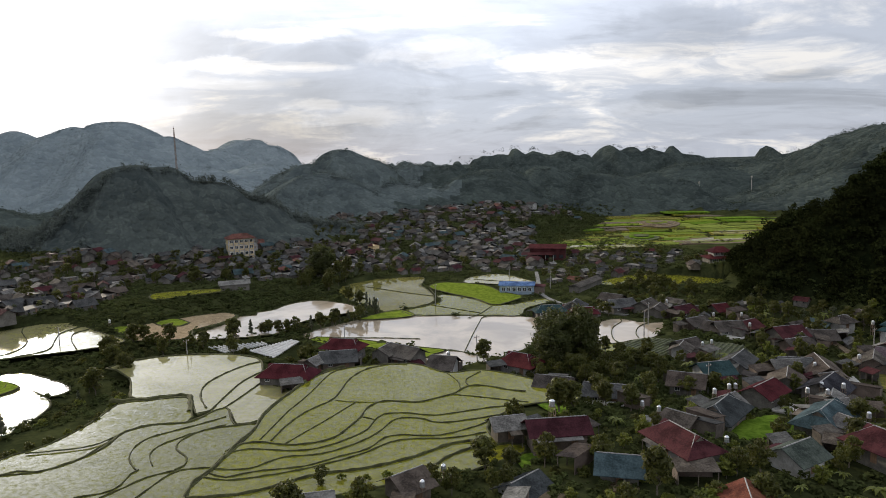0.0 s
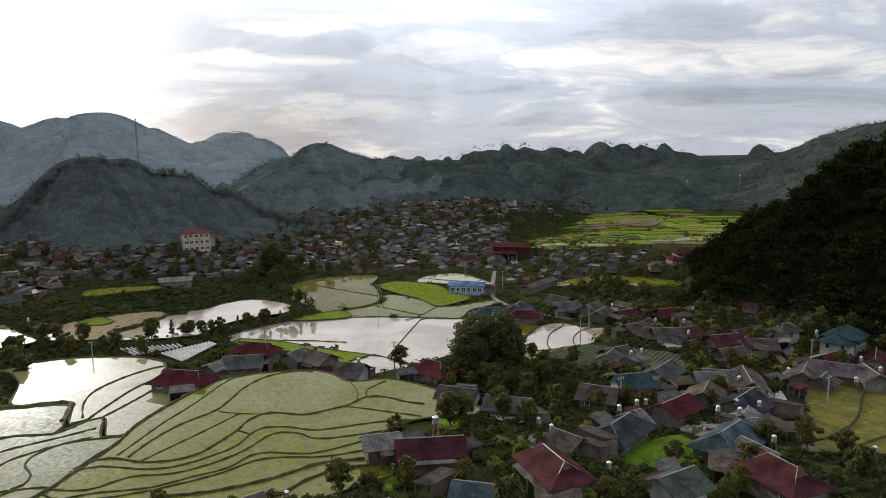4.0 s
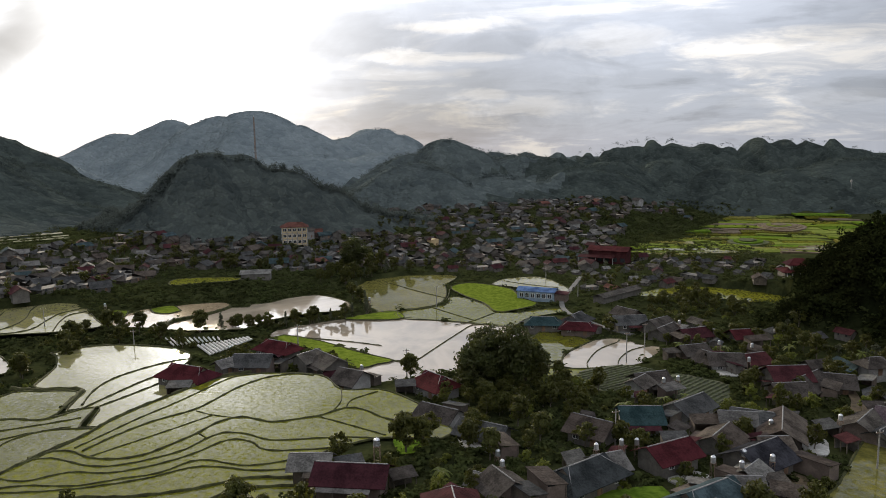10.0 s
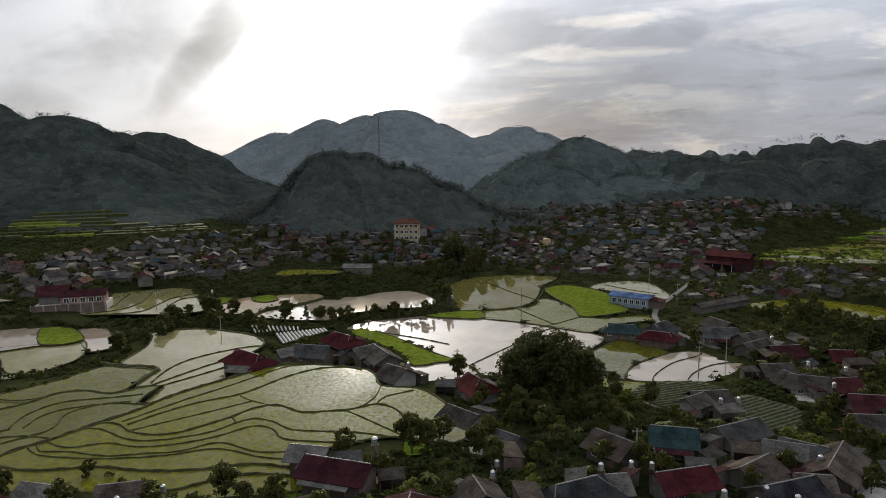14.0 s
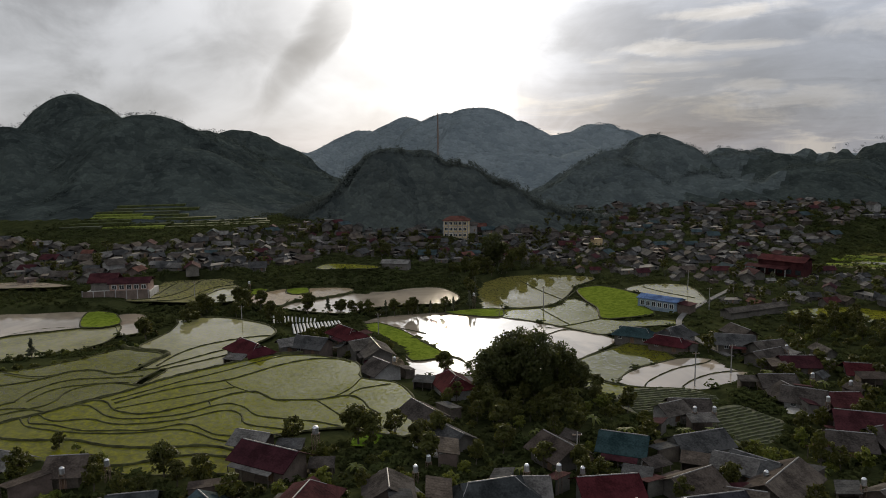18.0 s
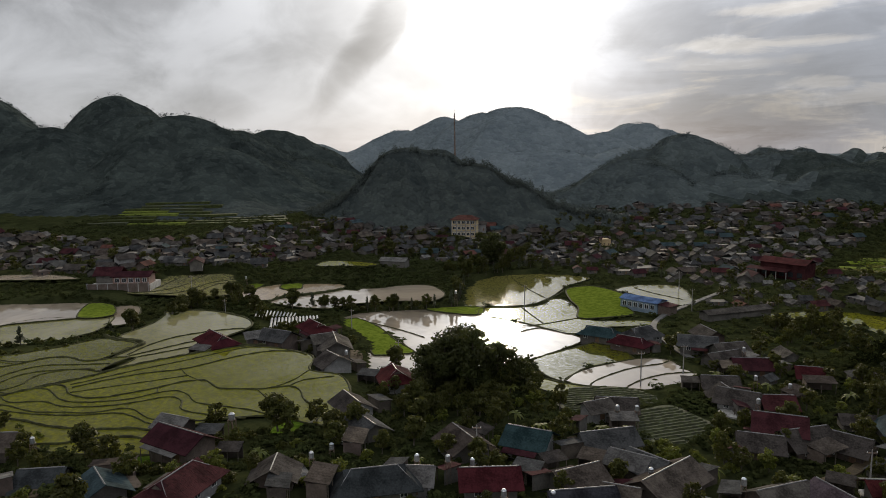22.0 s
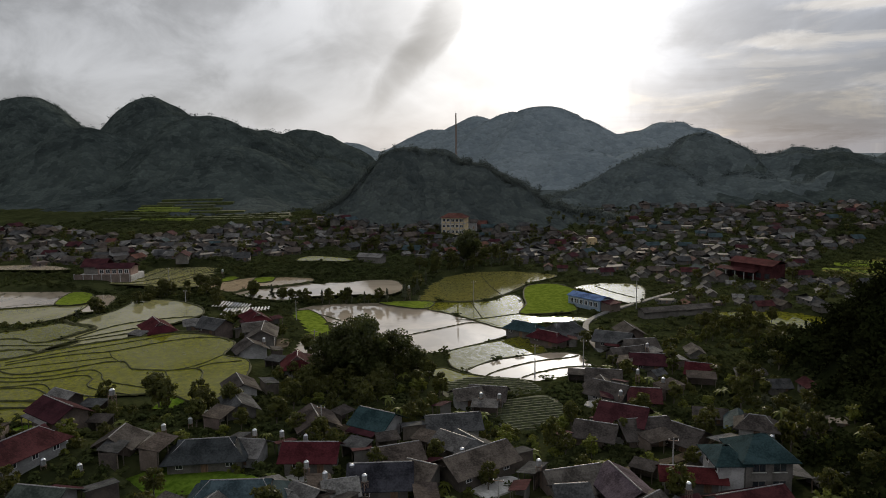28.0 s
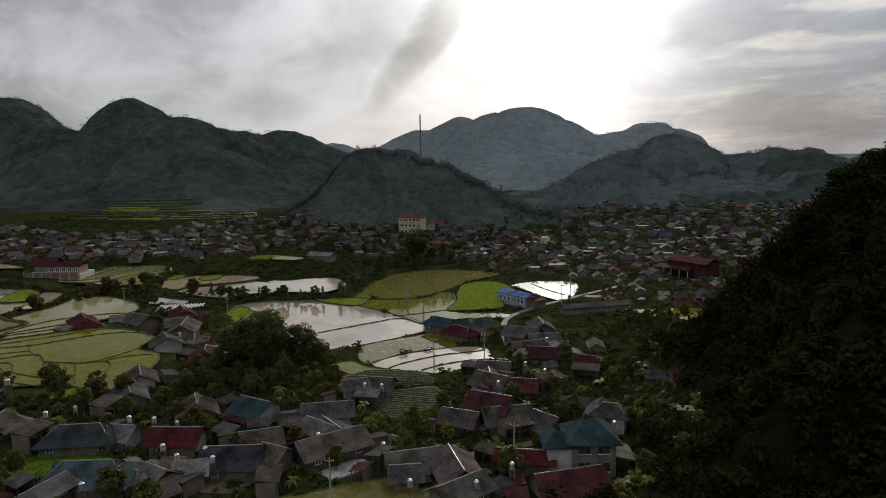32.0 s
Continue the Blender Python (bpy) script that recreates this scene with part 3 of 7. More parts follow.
def hills(x, y):
    """How far the hills stand above the ground, as seen in the plan."""
    x, y = np.asarray(x, float), np.asarray(y, float)
    k = np.clip((y - 340) / 160, 0.12, 1) * 0.3
    wx, wy = x + k * (9 * np.sin(y * 0.035 + 1) + 4 * np.sin(x * 0.09)), y + k * (9 * np.sin(x * 0.031) + 4 * np.sin(y * 0.083 + 2))
    if x.size < 64:
        rows = HILL_ROWS.T.reshape(6, *(1,) * x.ndim, -1)
        return np.maximum(rise_of(x[..., None], y[..., None], wx[..., None], wy[..., None], *rows).max(-1), 0)
    z = np.zeros_like(x)
    for row in HILLS:
        near = (np.abs(wx - row[0]) < 2.6 * row[3]) & (np.abs(wy - row[1]) < 2.6 * row[4])
        if near.any():
            z[near] = np.maximum(z[near], rise_of(x[near], y[near], wx[near], wy[near], *row))
    return z


def height(x, y):
    b, h = land(x, y), hills(x, y)
    f = np.clip(h / 30.0, 0, 1)
    return np.maximum(b, 0) * (1 - f) + np.minimum(b, 0) + h + rough(np.asarray(x, float), np.asarray(y, float)) * (0.08 + 1.6 * f)


def ground_at(x, y):
    return float(height(np.array([x]), np.array([y]))[0])


def inside(x, y, poly):
    x, y = np.asarray(x, float), np.asarray(y, float)
    hit = np.zeros(x.shape, bool)
    for (x0, y0), (x1, y1) in zip(poly, poly[1:] + poly[:1]):
        if y0 != y1:
            hit ^= ((y0 > y) != (y1 > y)) & (x < (x1 - x0) * (y - y0) / (y1 - y0) + x0)
    return hit


FIELDS = []


def field(name, z, stuff, pts, label, edge=0.8, rim=0.22, category="paddy field"):
    """A pond or a paddy: a flat sheet with a raised bund of earth round it."""
    line = smooth_line([(x, y, z) for x, y in pts], 2.5, True)
    FIELDS.append((z, [(p.x, p.y) for p in line]))
    bm = bmesh.new()
    f = bm.faces.new([bm.verts.new(p) for p in line])
    if f.normal.z < 0 or f.calc_area() and (f.normal_update() or f.normal.z < 0):
        f.normal_flip()
    bmesh.ops.triangulate(bm, faces=[f])
    ob = part(name, bm, stuff)
    tagged(ob, label, category, kind="structure")
    if edge:
        bund(line, edge, rim, True)
    return ob


BUNDS = []


def bund(line, width=0.6, rise=0.22, closed=False):
    BUNDS.append((line, width, rise, closed))


def build_bunds(name, label):
    """Earth banks between the paddies: low ridges that waver in width and height."""
    verts, faces = [], []
    for line, w, rise, closed in BUNDS:
        n, base = len(line), len(verts)
        for i, p in enumerate(line):
            a, b = line[i - 1] if (closed or i) else p, line[(i + 1) % n] if (closed or i + 1 < n) else p
            d = Vector((b[0] - a[0], b[1] - a[1], 0))
            s = Vector((-d.y, d.x, 0)).normalized() if d.length else Vector((1, 0, 0))
            k = 1 + 0.28 * math.sin(i * 1.7 + p[0]) + 0.18 * math.sin(i * 0.61 + p[1])
            for off, up in ((-0.62, -0.35), (-0.3, 0.85), (0.05, 1.0), (0.33, 0.8), (0.62, -0.35)):
                q = Vector(p) + s * off * w * 0.56 * k
                verts.append((q.x, q.y, p[2] + up * rise * (0.8 + 0.3 * math.sin(i * 2.3 + off))))
        for i in range(n if closed else n - 1):
            j = (i + 1) % n
            for k in range(4):
                faces.append((base + i * 5 + k, base + j * 5 + k, base + j * 5 + k + 1, base + i * 5 + k + 1))
    me = bpy.data.meshes.new(name)
    me.from_pydata(verts, [], faces)
    me.materials.append(MATS["bund"])
    me.shade_smooth()
    return tagged(new(name, me), label, "bund", kind="stuff")


RICE, POND = "flooded rice paddy with sparse green seedlings", "still pond with brown water that mirrors the sky"
field("pond", 0.007, "water", [(-47.5, 223.2),(-49.0, 230.7),(-42.0, 240.6),(-32.0, 250.5),(-14.0, 255.2),(2.8, 252.2),(17.1, 251.5),(28.5, 247.3),(31.8, 242.7),(29.6, 223.6),(27.1, 214.9),(22.9, 203.9),(14.9, 194.9),(5.2, 203.3),(-2.9, 206.9),(-11.7, 212.3),(-25.2, 218.9),(-39.0, 224.7)], POND, 0.9, 0.25, "pond")
field("seedling_bed", 0.264, "green", [(-45.5, 221.5),(-43.3, 225.5),(-29.1, 221.1),(-11.9, 211.1),(-0.9, 205.9),(-4.2, 202.0),(-8.3, 197.1),(-18.5, 205.0),(-30.0, 211.1),(-39.2, 215.1)], "bright green bed of dense rice seedlings", 0.8, 0.22, "seedling bed")
field("pond", 0.021, "water", [(-12.0, 198.3),(-1.4, 206.6),(7.1, 200.9),(13.5, 191.9),(8.7, 189.0),(3.9, 186.0),(0.9, 184.2),(-6.0, 191.8)], POND, 0.8, 0.22, "pond")
field("seedling_bed", 0.278, "green", [(-32.7, 249.8),(-23.9, 260.1),(-17.2, 263.0),(-12.3, 253.1),(-23.9, 249.1)], "bright green bed of dense rice seedlings", 0.8, 0.22, "seedling bed")
field("paddy", 0.135, "rice_thick", [(-41.9, 286.8),(-49.6, 310.9),(-43.6, 325.5),(-31.7, 335.5),(-12.0, 337.0),(-11.5, 315.1),(-9.6, 308.1),(-5.6, 289.3),(-6.8, 275.2),(-18.0, 264.4),(-23.4, 261.2)], "paddy thick with yellow-green young rice", 0.8, 0.22, "paddy field")
field("paddy", 0.142, "rice", [(-16.7, 263.0),(-2.9, 276.4),(-3.8, 290.3),(2.0, 290.2),(12.6, 278.2),(17.3, 269.4),(24.6, 268.3),(35.9, 276.8),(42.3, 277.0),(41.1, 272.0),(30.1, 261.2),(26.4, 249.4),(17.8, 249.8),(2.2, 253.2),(-12.6, 253.6)], RICE, 0.8, 0.22, "paddy field")
field("seedling_bed", 0.349, "green", [(-7.7, 309.4),(-1.1, 319.9),(16.4, 310.5),(23.3, 293.9),(31.0, 283.2),(24.8, 272.9),(18.2, 268.1),(11.2, 281.5),(2.0, 292.7)], "bright green bed of dense rice seedlings", 0.8, 0.22, "seedling bed")
field("paddy", 0.156, "rice_thin", [(8.4, 319.1),(11.6, 332.9),(25.2, 340.2),(35.8, 325.8),(42.1, 306.8),(31.1, 308.3),(16.9, 315.2)], "flooded paddy with thin rice and tree reflections", 0.8, 0.22, "paddy field")
field("pond", 0.500, "water", [(45.1, 207.6),(44.7, 215.5),(46.1, 221.8),(50.4, 231.3),(53.5, 236.1),(59.5, 238.6),(67.5, 232.1),(75.5, 231.8),(71.5, 225.8),(67.1, 216.9),(63.2, 212.2),(57.2, 210.3),(51.4, 207.2)], POND, 0.8, 0.22, "pond")
field("paddy", 0.457, "rice", [(30.0, 219.1),(34.3, 236.2),(37.7, 245.1),(48.3, 238.1),(51.7, 234.6),(45.8, 222.9),(44.3, 215.5),(45.1, 206.8),(41.3, 207.5),(34.7, 212.3)], RICE, 0.8, 0.22, "paddy field")
field("paddy", 0.414, "rice", [(37.4, 201.3),(38.9, 206.2),(44.9, 205.9),(54.2, 207.0),(49.2, 198.5),(45.1, 198.6)], RICE, 0.8, 0.22, "paddy field")
field("paddy", 5.421, "rice", [(-42.2, 105.3),(-41.5, 114.8),(-40.7, 119.9),(-38.8, 132.9),(-38.9, 141.2),(-36.5, 154.4),(-31.5, 168.7),(-24.4, 173.7),(-9.3, 175.3),(-0.6, 166.9),(7.8, 168.4),(18.2, 161.7),(28.9, 148.1),(23.4, 144.2),(16.0, 143.4),(7.6, 133.8),(8.6, 124.8),(13.5, 121.9),(13.2, 119.4),(8.9, 116.2),(-1.8, 109.3),(-9.2, 108.3),(-21.2, 103.6),(-29.3, 100.5)], RICE, 0.8, 0.22, "paddy field")
field("paddy", 4.628, "rice", [(-79.4, 117.2),(-73.0, 118.1),(-69.0, 122.0),(-67.0, 126.4),(-66.4, 130.8),(-65.7, 135.9),(-61.6, 139.2),(-54.9, 140.3),(-52.4, 144.0),(-49.2, 148.5),(-44.3, 138.3),(-39.8, 138.6),(-40.1, 133.2),(-41.8, 122.8),(-42.5, 117.0),(-43.1, 106.4),(-51.0, 98.9),(-67.0, 97.3)], RICE, 0.8, 0.22, "paddy field")
field("paddy", 3.635, "rice_thin", [(-92.7, 184.7),(-89.2, 190.8),(-79.9, 195.5),(-67.1, 196.0),(-57.9, 193.4),(-51.5, 187.3),(-46.2, 169.7),(-37.5, 160.5),(-40.2, 146.0),(-40.7, 141.8),(-44.6, 140.8),(-50.1, 151.3),(-55.0, 147.1),(-62.4, 160.5),(-73.8, 159.0),(-77.9, 165.8),(-81.8, 174.1),(-89.5, 182.9)], "flooded paddy with thin rice and tree reflections", 1.0, 0.3, "paddy field")
field("paddy", 4.042, "rice", [(-80.3, 118.5),(-73.8, 119.4),(-69.8, 123.4),(-67.5, 131.8),(-66.4, 137.4),(-55.6, 141.9),(-57.0, 148.6),(-61.3, 157.7),(-69.9, 156.1),(-75.6, 154.3),(-76.3, 142.7),(-79.4, 131.2),(-84.4, 125.1)], RICE, 0.8, 0.22, "paddy field")
field("paddy", 5.049, "rice", [(-120.8, 286.2),(-98.3, 292.9),(-94.2, 286.1),(-105.4, 279.3),(-115.3, 272.7)], RICE, 0.8, 0.22, "paddy field")
field("pond", 1.556, "water", [(-131.4, 142.6),(-128.1, 150.7),(-117.9, 168.3),(-115.7, 176.6),(-121.8, 182.2),(-139.2, 181.9),(-150.8, 172.0),(-165.5, 156.4)], POND, 0.8, 0.22, "pond")
field("paddy", 1.300, "rice_thin", [(-125.0, 139.9),(-128.9, 151.1),(-124.4, 166.2),(-114.9, 177.1),(-104.0, 171.6),(-95.6, 161.3),(-95.0, 144.7),(-97.5, 137.0),(-99.8, 129.7)], "flooded paddy with thin rice and tree reflections", 0.8, 0.22, "paddy field")
field("pond", 1.207, "water", [(-125.6, 183.4),(-119.3, 190.1),(-99.3, 177.4),(-98.9, 169.5),(-108.5, 173.5)], POND, 0.8, 0.22, "pond")
field("seedling_bed", 1.714, "green", [(-137.4, 180.9),(-127.7, 184.7),(-111.7, 176.2),(-118.6, 167.8)], "bright green bed of dense rice seedlings", 0.8, 0.22, "seedling bed")
field("mud_paddy", 2.221, "mud", [(-99.9, 219.4),(-106.4, 227.5),(-106.8, 241.3),(-105.0, 244.1),(-98.6, 238.0),(-92.5, 237.8),(-91.1, 243.0),(-97.9, 250.2),(-92.0, 254.5),(-84.0, 258.2),(-77.9, 253.2),(-78.9, 243.4),(-83.2, 236.3),(-86.5, 230.5),(-84.1, 221.1),(-90.1, 219.1)], "ploughed muddy paddy under shallow water", 0.8, 0.22, "paddy field")
field("seedling_bed", 2.328, "green", [(-111.2, 230.5),(-116.4, 236.5),(-115.9, 240.8),(-111.2, 240.5),(-105.5, 231.9),(-107.2, 228.6)], "bright green bed of dense rice seedlings", 0.8, 0.22, "seedling bed")
field("seedling_bed", 2.335, "green", [(-103.9, 243.8),(-102.8, 247.5),(-99.6, 250.5),(-91.2, 242.5),(-92.7, 238.2),(-98.1, 238.4)], "bright green bed of dense rice seedlings", 0.8, 0.22, "seedling bed")
field("pond", 2.042, "water", [(-82.0, 220.0),(-83.2, 227.8),(-79.9, 234.3),(-76.9, 243.6),(-75.7, 251.5),(-70.2, 253.0),(-71.8, 257.4),(-66.4, 260.8),(-62.1, 271.1),(-53.2, 277.2),(-41.7, 271.1),(-35.5, 263.9),(-33.8, 254.9),(-41.9, 248.9),(-49.3, 242.3),(-54.7, 232.4),(-54.9, 225.1),(-65.8, 220.4),(-76.6, 219.2)], POND, 0.8, 0.22, "pond")
field("paddy", 3.049, "rice_thin", [(-139.5, 195.7),(-145.6, 210.5),(-158.1, 223.9),(-152.2, 236.2),(-136.8, 245.0),(-111.1, 224.2),(-102.1, 215.3),(-109.6, 207.5),(-126.1, 200.2)], "flooded paddy with thin rice and tree reflections", 0.8, 0.22, "paddy field")
field("pond", 6.056, "water", [(-207.1, 173.7),(-200.1, 183.2),(-187.6, 190.4),(-169.7, 192.4),(-176.1, 184.8),(-197.6, 169.9)], POND, 0.8, 0.22, "pond")
field("paddy", 4.200, "rice_thick", [(103.7, 164.4),(113.7, 165.9),(115.1, 161.5),(121.0, 161.3),(125.6, 159.5),(130.7, 154.4),(112.1, 126.7),(105.6, 126.8),(97.5, 127.0),(92.5, 128.1),(88.5, 127.6),(82.5, 131.2),(91.1, 141.1)], "paddy thick with yellow-green young rice", 0.8, 0.22, "paddy field")
field("mud_paddy", 3.607, "mud", [(96.6, 125.2),(107.4, 129.7),(115.1, 131.1),(109.3, 114.9),(98.5, 115.1)], "ploughed muddy paddy under shallow water", 0.8, 0.22, "paddy field")
field("grass_plot", 5.014, "lawn", [(58.6, 132.7),(65.0, 134.9),(66.1, 128.1),(59.4, 121.5),(51.0, 119.5),(46.5, 123.0),(51.0, 128.8)], "mown green grass plot among houses", 0, 0, "grass plot")
field("grass_plot", 5.221, "lawn", [(11.7, 118.8),(16.3, 119.7),(15.5, 114.0),(12.0, 113.1)], "mown green grass plot among houses", 0, 0, "grass plot")
field("grass_plot", 5.328, "lawn", [(18.4, 144.3),(21.9, 145.3),(25.1, 142.6),(24.8, 138.9),(21.7, 137.3)], "mown green grass plot among houses", 0, 0, "grass plot")
field("pond", -3.165, "water", [(278.8, 597.8),(299.3, 586.1),(283.9, 551.2),(274.2, 558.7)], POND, 0.8, 0.22, "pond")
field("paddy", 0.242, "rice", [(68.3, 309.9),(90.8, 327.5),(122.6, 313.0),(116.1, 293.1),(89.3, 303.9),(71.6, 302.5)], RICE, 0.8, 0.22, "paddy field")
field("furrow_bed", 1.049, "furrow", [(49.9, 203.1),(53.8, 206.3),(60.8, 210.3),(67.7, 208.1),(70.0, 204.6),(65.6, 196.8),(64.8, 188.8),(57.9, 188.0),(49.0, 193.7)], "ploughed vegetable bed with dark furrows", 0, 0, "vegetable bed")
field("furrow_bed", 2.056, "furrow", [(67.3, 187.4),(68.2, 194.3),(73.0, 202.4),(79.0, 199.6),(84.6, 195.2),(81.0, 181.9),(74.5, 182.5)], "ploughed vegetable bed with dark furrows", 0, 0, "vegetable bed")

bund(smooth_line([(-42.6, 105.2, 5.45),(-43.0, 111.5, 5.45),(-41.6, 115.1, 5.45),(-40.9, 119.8, 5.45),(-40.3, 126.6, 5.45),(-38.9, 133.4, 5.45),(-39.2, 141.1, 5.45),(-38.1, 148.8, 5.45),(-36.7, 153.9, 5.45),(-34.2, 164.3, 5.45),(-31.8, 170.4, 5.45),(-26.7, 174.7, 5.45)], 1.5), 1.1, 0.4)
bund(smooth_line([(-36.4, 128.2, 5.45),(-35.6, 133.7, 5.45),(-34.3, 143.0, 5.45),(-33.0, 148.4, 5.45),(-31.4, 156.6, 5.45),(-29.8, 167.0, 5.45),(-27.7, 171.4, 5.45),(-21.0, 175.2, 5.45)], 1.5), 0.5, 0.2)
bund(smooth_line([(-34.1, 127.5, 5.45),(-33.0, 134.4, 5.45),(-30.5, 142.1, 5.45),(-26.2, 149.0, 5.45),(-25.1, 154.1, 5.45),(-23.9, 164.3, 5.45),(-20.6, 171.7, 5.45),(-15.1, 175.1, 5.45),(-10.7, 174.7, 5.45)], 1.5), 0.7, 0.25)
bund(smooth_line([(-31.4, 125.2, 5.45),(-28.4, 131.2, 5.45),(-25.5, 136.9, 5.45),(-23.3, 141.5, 5.45),(-20.5, 147.5, 5.45)], 1.5), 0.45, 0.18)
bund(smooth_line([(-25.1, 148.9, 5.45),(-20.5, 147.5, 5.45),(-14.2, 147.0, 5.45)], 1.5), 0.35, 0.15)
bund(smooth_line([(-41.3, 122.8, 5.45),(-39.2, 126.5, 5.45),(-35.0, 126.7, 5.45),(-32.0, 125.5, 5.45),(-27.3, 125.4, 5.45),(-22.4, 128.0, 5.45),(-19.5, 135.0, 5.45),(-18.2, 139.5, 5.45),(-17.6, 143.8, 5.45),(-14.3, 147.7, 5.45),(-6.9, 146.4, 5.45),(-3.2, 148.6, 5.45),(0.5, 150.9, 5.45),(2.5, 153.8, 5.45),(4.5, 156.4, 5.45),(8.4, 156.1, 5.45),(13.3, 152.9, 5.45),(17.0, 151.5, 5.45)], 1.5), 0.8, 0.28)
bund(smooth_line([(-41.4, 121.6, 5.45),(-37.4, 123.8, 5.45),(-28.8, 122.5, 5.45),(-23.8, 123.7, 5.45),(-19.1, 127.8, 5.45),(-16.3, 131.8, 5.45),(-15.4, 136.2, 5.45),(-13.7, 139.8, 5.45),(-9.0, 140.1, 5.45),(-3.1, 138.4, 5.45),(3.9, 140.5, 5.45),(10.0, 142.4, 5.45),(16.6, 142.9, 5.45)], 1.5), 0.6, 0.22)
bund(smooth_line([(-18.1, 138.6, 5.45),(-15.2, 136.8, 5.45)], 1.5), 0.35, 0.18)
bund(smooth_line([(-41.1, 115.7, 5.45),(-35.1, 115.4, 5.45),(-30.2, 119.7, 5.45),(-23.3, 120.9, 5.45),(-17.7, 125.1, 5.45),(-14.0, 130.2, 5.45),(-11.1, 136.8, 5.45),(-6.5, 137.1, 5.45),(-1.9, 134.3, 5.45),(6.1, 136.2, 5.45),(12.6, 138.9, 5.45)], 1.5), 0.6, 0.22)
bund(smooth_line([(-41.3, 114.0, 5.45),(-38.1, 112.3, 5.45),(-33.8, 114.2, 5.45),(-25.4, 115.9, 5.45),(-20.0, 119.5, 5.45),(-15.3, 122.4, 5.45),(-12.6, 127.4, 5.45),(-9.5, 128.5, 5.45),(-1.9, 128.0, 5.45),(5.9, 132.6, 5.45),(7.7, 134.5, 5.45)], 1.5), 0.55, 0.22)
bund(smooth_line([(-41.9, 112.5, 5.45),(-37.7, 111.2, 5.45),(-33.2, 112.0, 5.45),(-26.1, 114.4, 5.45),(-19.8, 117.8, 5.45),(-15.2, 121.1, 5.45),(-11.4, 125.2, 5.45),(-7.2, 126.5, 5.45),(0.2, 126.5, 5.45),(6.8, 128.8, 5.45)], 1.5), 0.6, 0.22)
bund(smooth_line([(-42.1, 105.1, 5.5),(-34.3, 106.0, 5.5),(-29.4, 108.2, 5.5),(-22.8, 112.4, 5.5),(-15.4, 114.1, 5.5),(-7.8, 117.7, 5.5),(-2.9, 121.4, 5.5),(0.2, 123.8, 5.5),(7.6, 125.4, 5.5)], 1.5), 1.0, 0.35)
bund(smooth_line([(-10.1, 107.9, 5.5),(-5.1, 111.3, 5.5),(-0.9, 117.7, 5.5),(3.2, 121.1, 5.5),(8.5, 122.7, 5.5),(11.1, 123.6, 5.5)], 1.5), 0.9, 0.35)
bund(smooth_line([(2.5, 153.8, 5.45),(2.0, 159.9, 5.45),(-0.6, 166.7, 5.45)], 1.5), 0.4, 0.2)
bund(smooth_line([(4.5, 156.4, 5.45),(4.0, 161.0, 5.45),(7.7, 166.9, 5.45)], 1.5), 0.45, 0.2)
bund(smooth_line([(0.5, 150.9, 5.45),(6.7, 148.6, 5.45),(16.8, 144.6, 5.45)], 1.5), 0.45, 0.2)
bund(smooth_line([(-79.3, 117.0, 4.65),(-73.0, 118.2, 4.65),(-69.1, 122.2, 4.65),(-66.9, 126.3, 4.65),(-66.1, 130.1, 4.65),(-65.9, 135.8, 4.65),(-61.7, 139.4, 4.65),(-54.9, 140.1, 4.65),(-52.1, 144.1, 4.65)], 1.5), 0.7, 0.28)
bund(smooth_line([(-80.9, 127.2, 4.3),(-75.5, 128.1, 4.3),(-69.8, 129.9, 4.3),(-67.3, 133.8, 4.3)], 1.5), 0.5, 0.2)
bund(smooth_line([(-55.8, 117.9, 4.65),(-59.2, 122.8, 4.65),(-60.4, 128.4, 4.65),(-59.4, 132.5, 4.65),(-56.5, 135.1, 4.65),(-52.0, 138.7, 4.65),(-47.5, 142.8, 4.65)], 1.5), 0.5, 0.22)
bund(smooth_line([(-53.4, 119.3, 4.65),(-56.0, 124.3, 4.65),(-55.9, 128.1, 4.65),(-53.9, 131.2, 4.65),(-50.7, 134.7, 4.65),(-46.1, 138.3, 4.65)], 1.5), 0.5, 0.22)
bund(smooth_line([(-48.7, 117.5, 4.65),(-47.7, 119.0, 4.65),(-48.5, 122.6, 4.65),(-51.9, 126.6, 4.65),(-52.5, 130.6, 4.65),(-49.8, 135.5, 4.65),(-43.6, 137.8, 4.65),(-39.7, 138.4, 4.65)], 1.5), 0.6, 0.22)
bund(smooth_line([(-61.6, 107.9, 4.65),(-56.3, 110.3, 4.65),(-56.0, 116.1, 4.65),(-55.3, 117.9, 4.65)], 1.5), 0.5, 0.22)
bund(smooth_line([(-57.3, 107.6, 4.65),(-54.8, 111.2, 4.65),(-52.5, 114.8, 4.65),(-47.6, 117.4, 4.65),(-40.9, 118.1, 4.65)], 1.5), 0.5, 0.22)
bund(smooth_line([(-51.2, 107.3, 4.65),(-50.2, 111.6, 4.65),(-49.0, 115.7, 4.65),(-47.6, 117.4, 4.65)], 1.5), 0.5, 0.22)
bund(smooth_line([(-79.0, 157.3, 3.8),(-70.5, 157.4, 3.8),(-62.1, 159.9, 3.8),(-59.3, 153.9, 3.8),(-57.4, 148.5, 3.8)], 1.5), 1.8, 0.6)
bund(smooth_line([(-54.6, 151.3, 3.7),(-58.8, 159.9, 3.7),(-60.3, 168.4, 3.7),(-58.1, 177.3, 3.7),(-54.2, 184.5, 3.7),(-51.0, 186.9, 3.7)], 1.5), 0.7, 0.25)
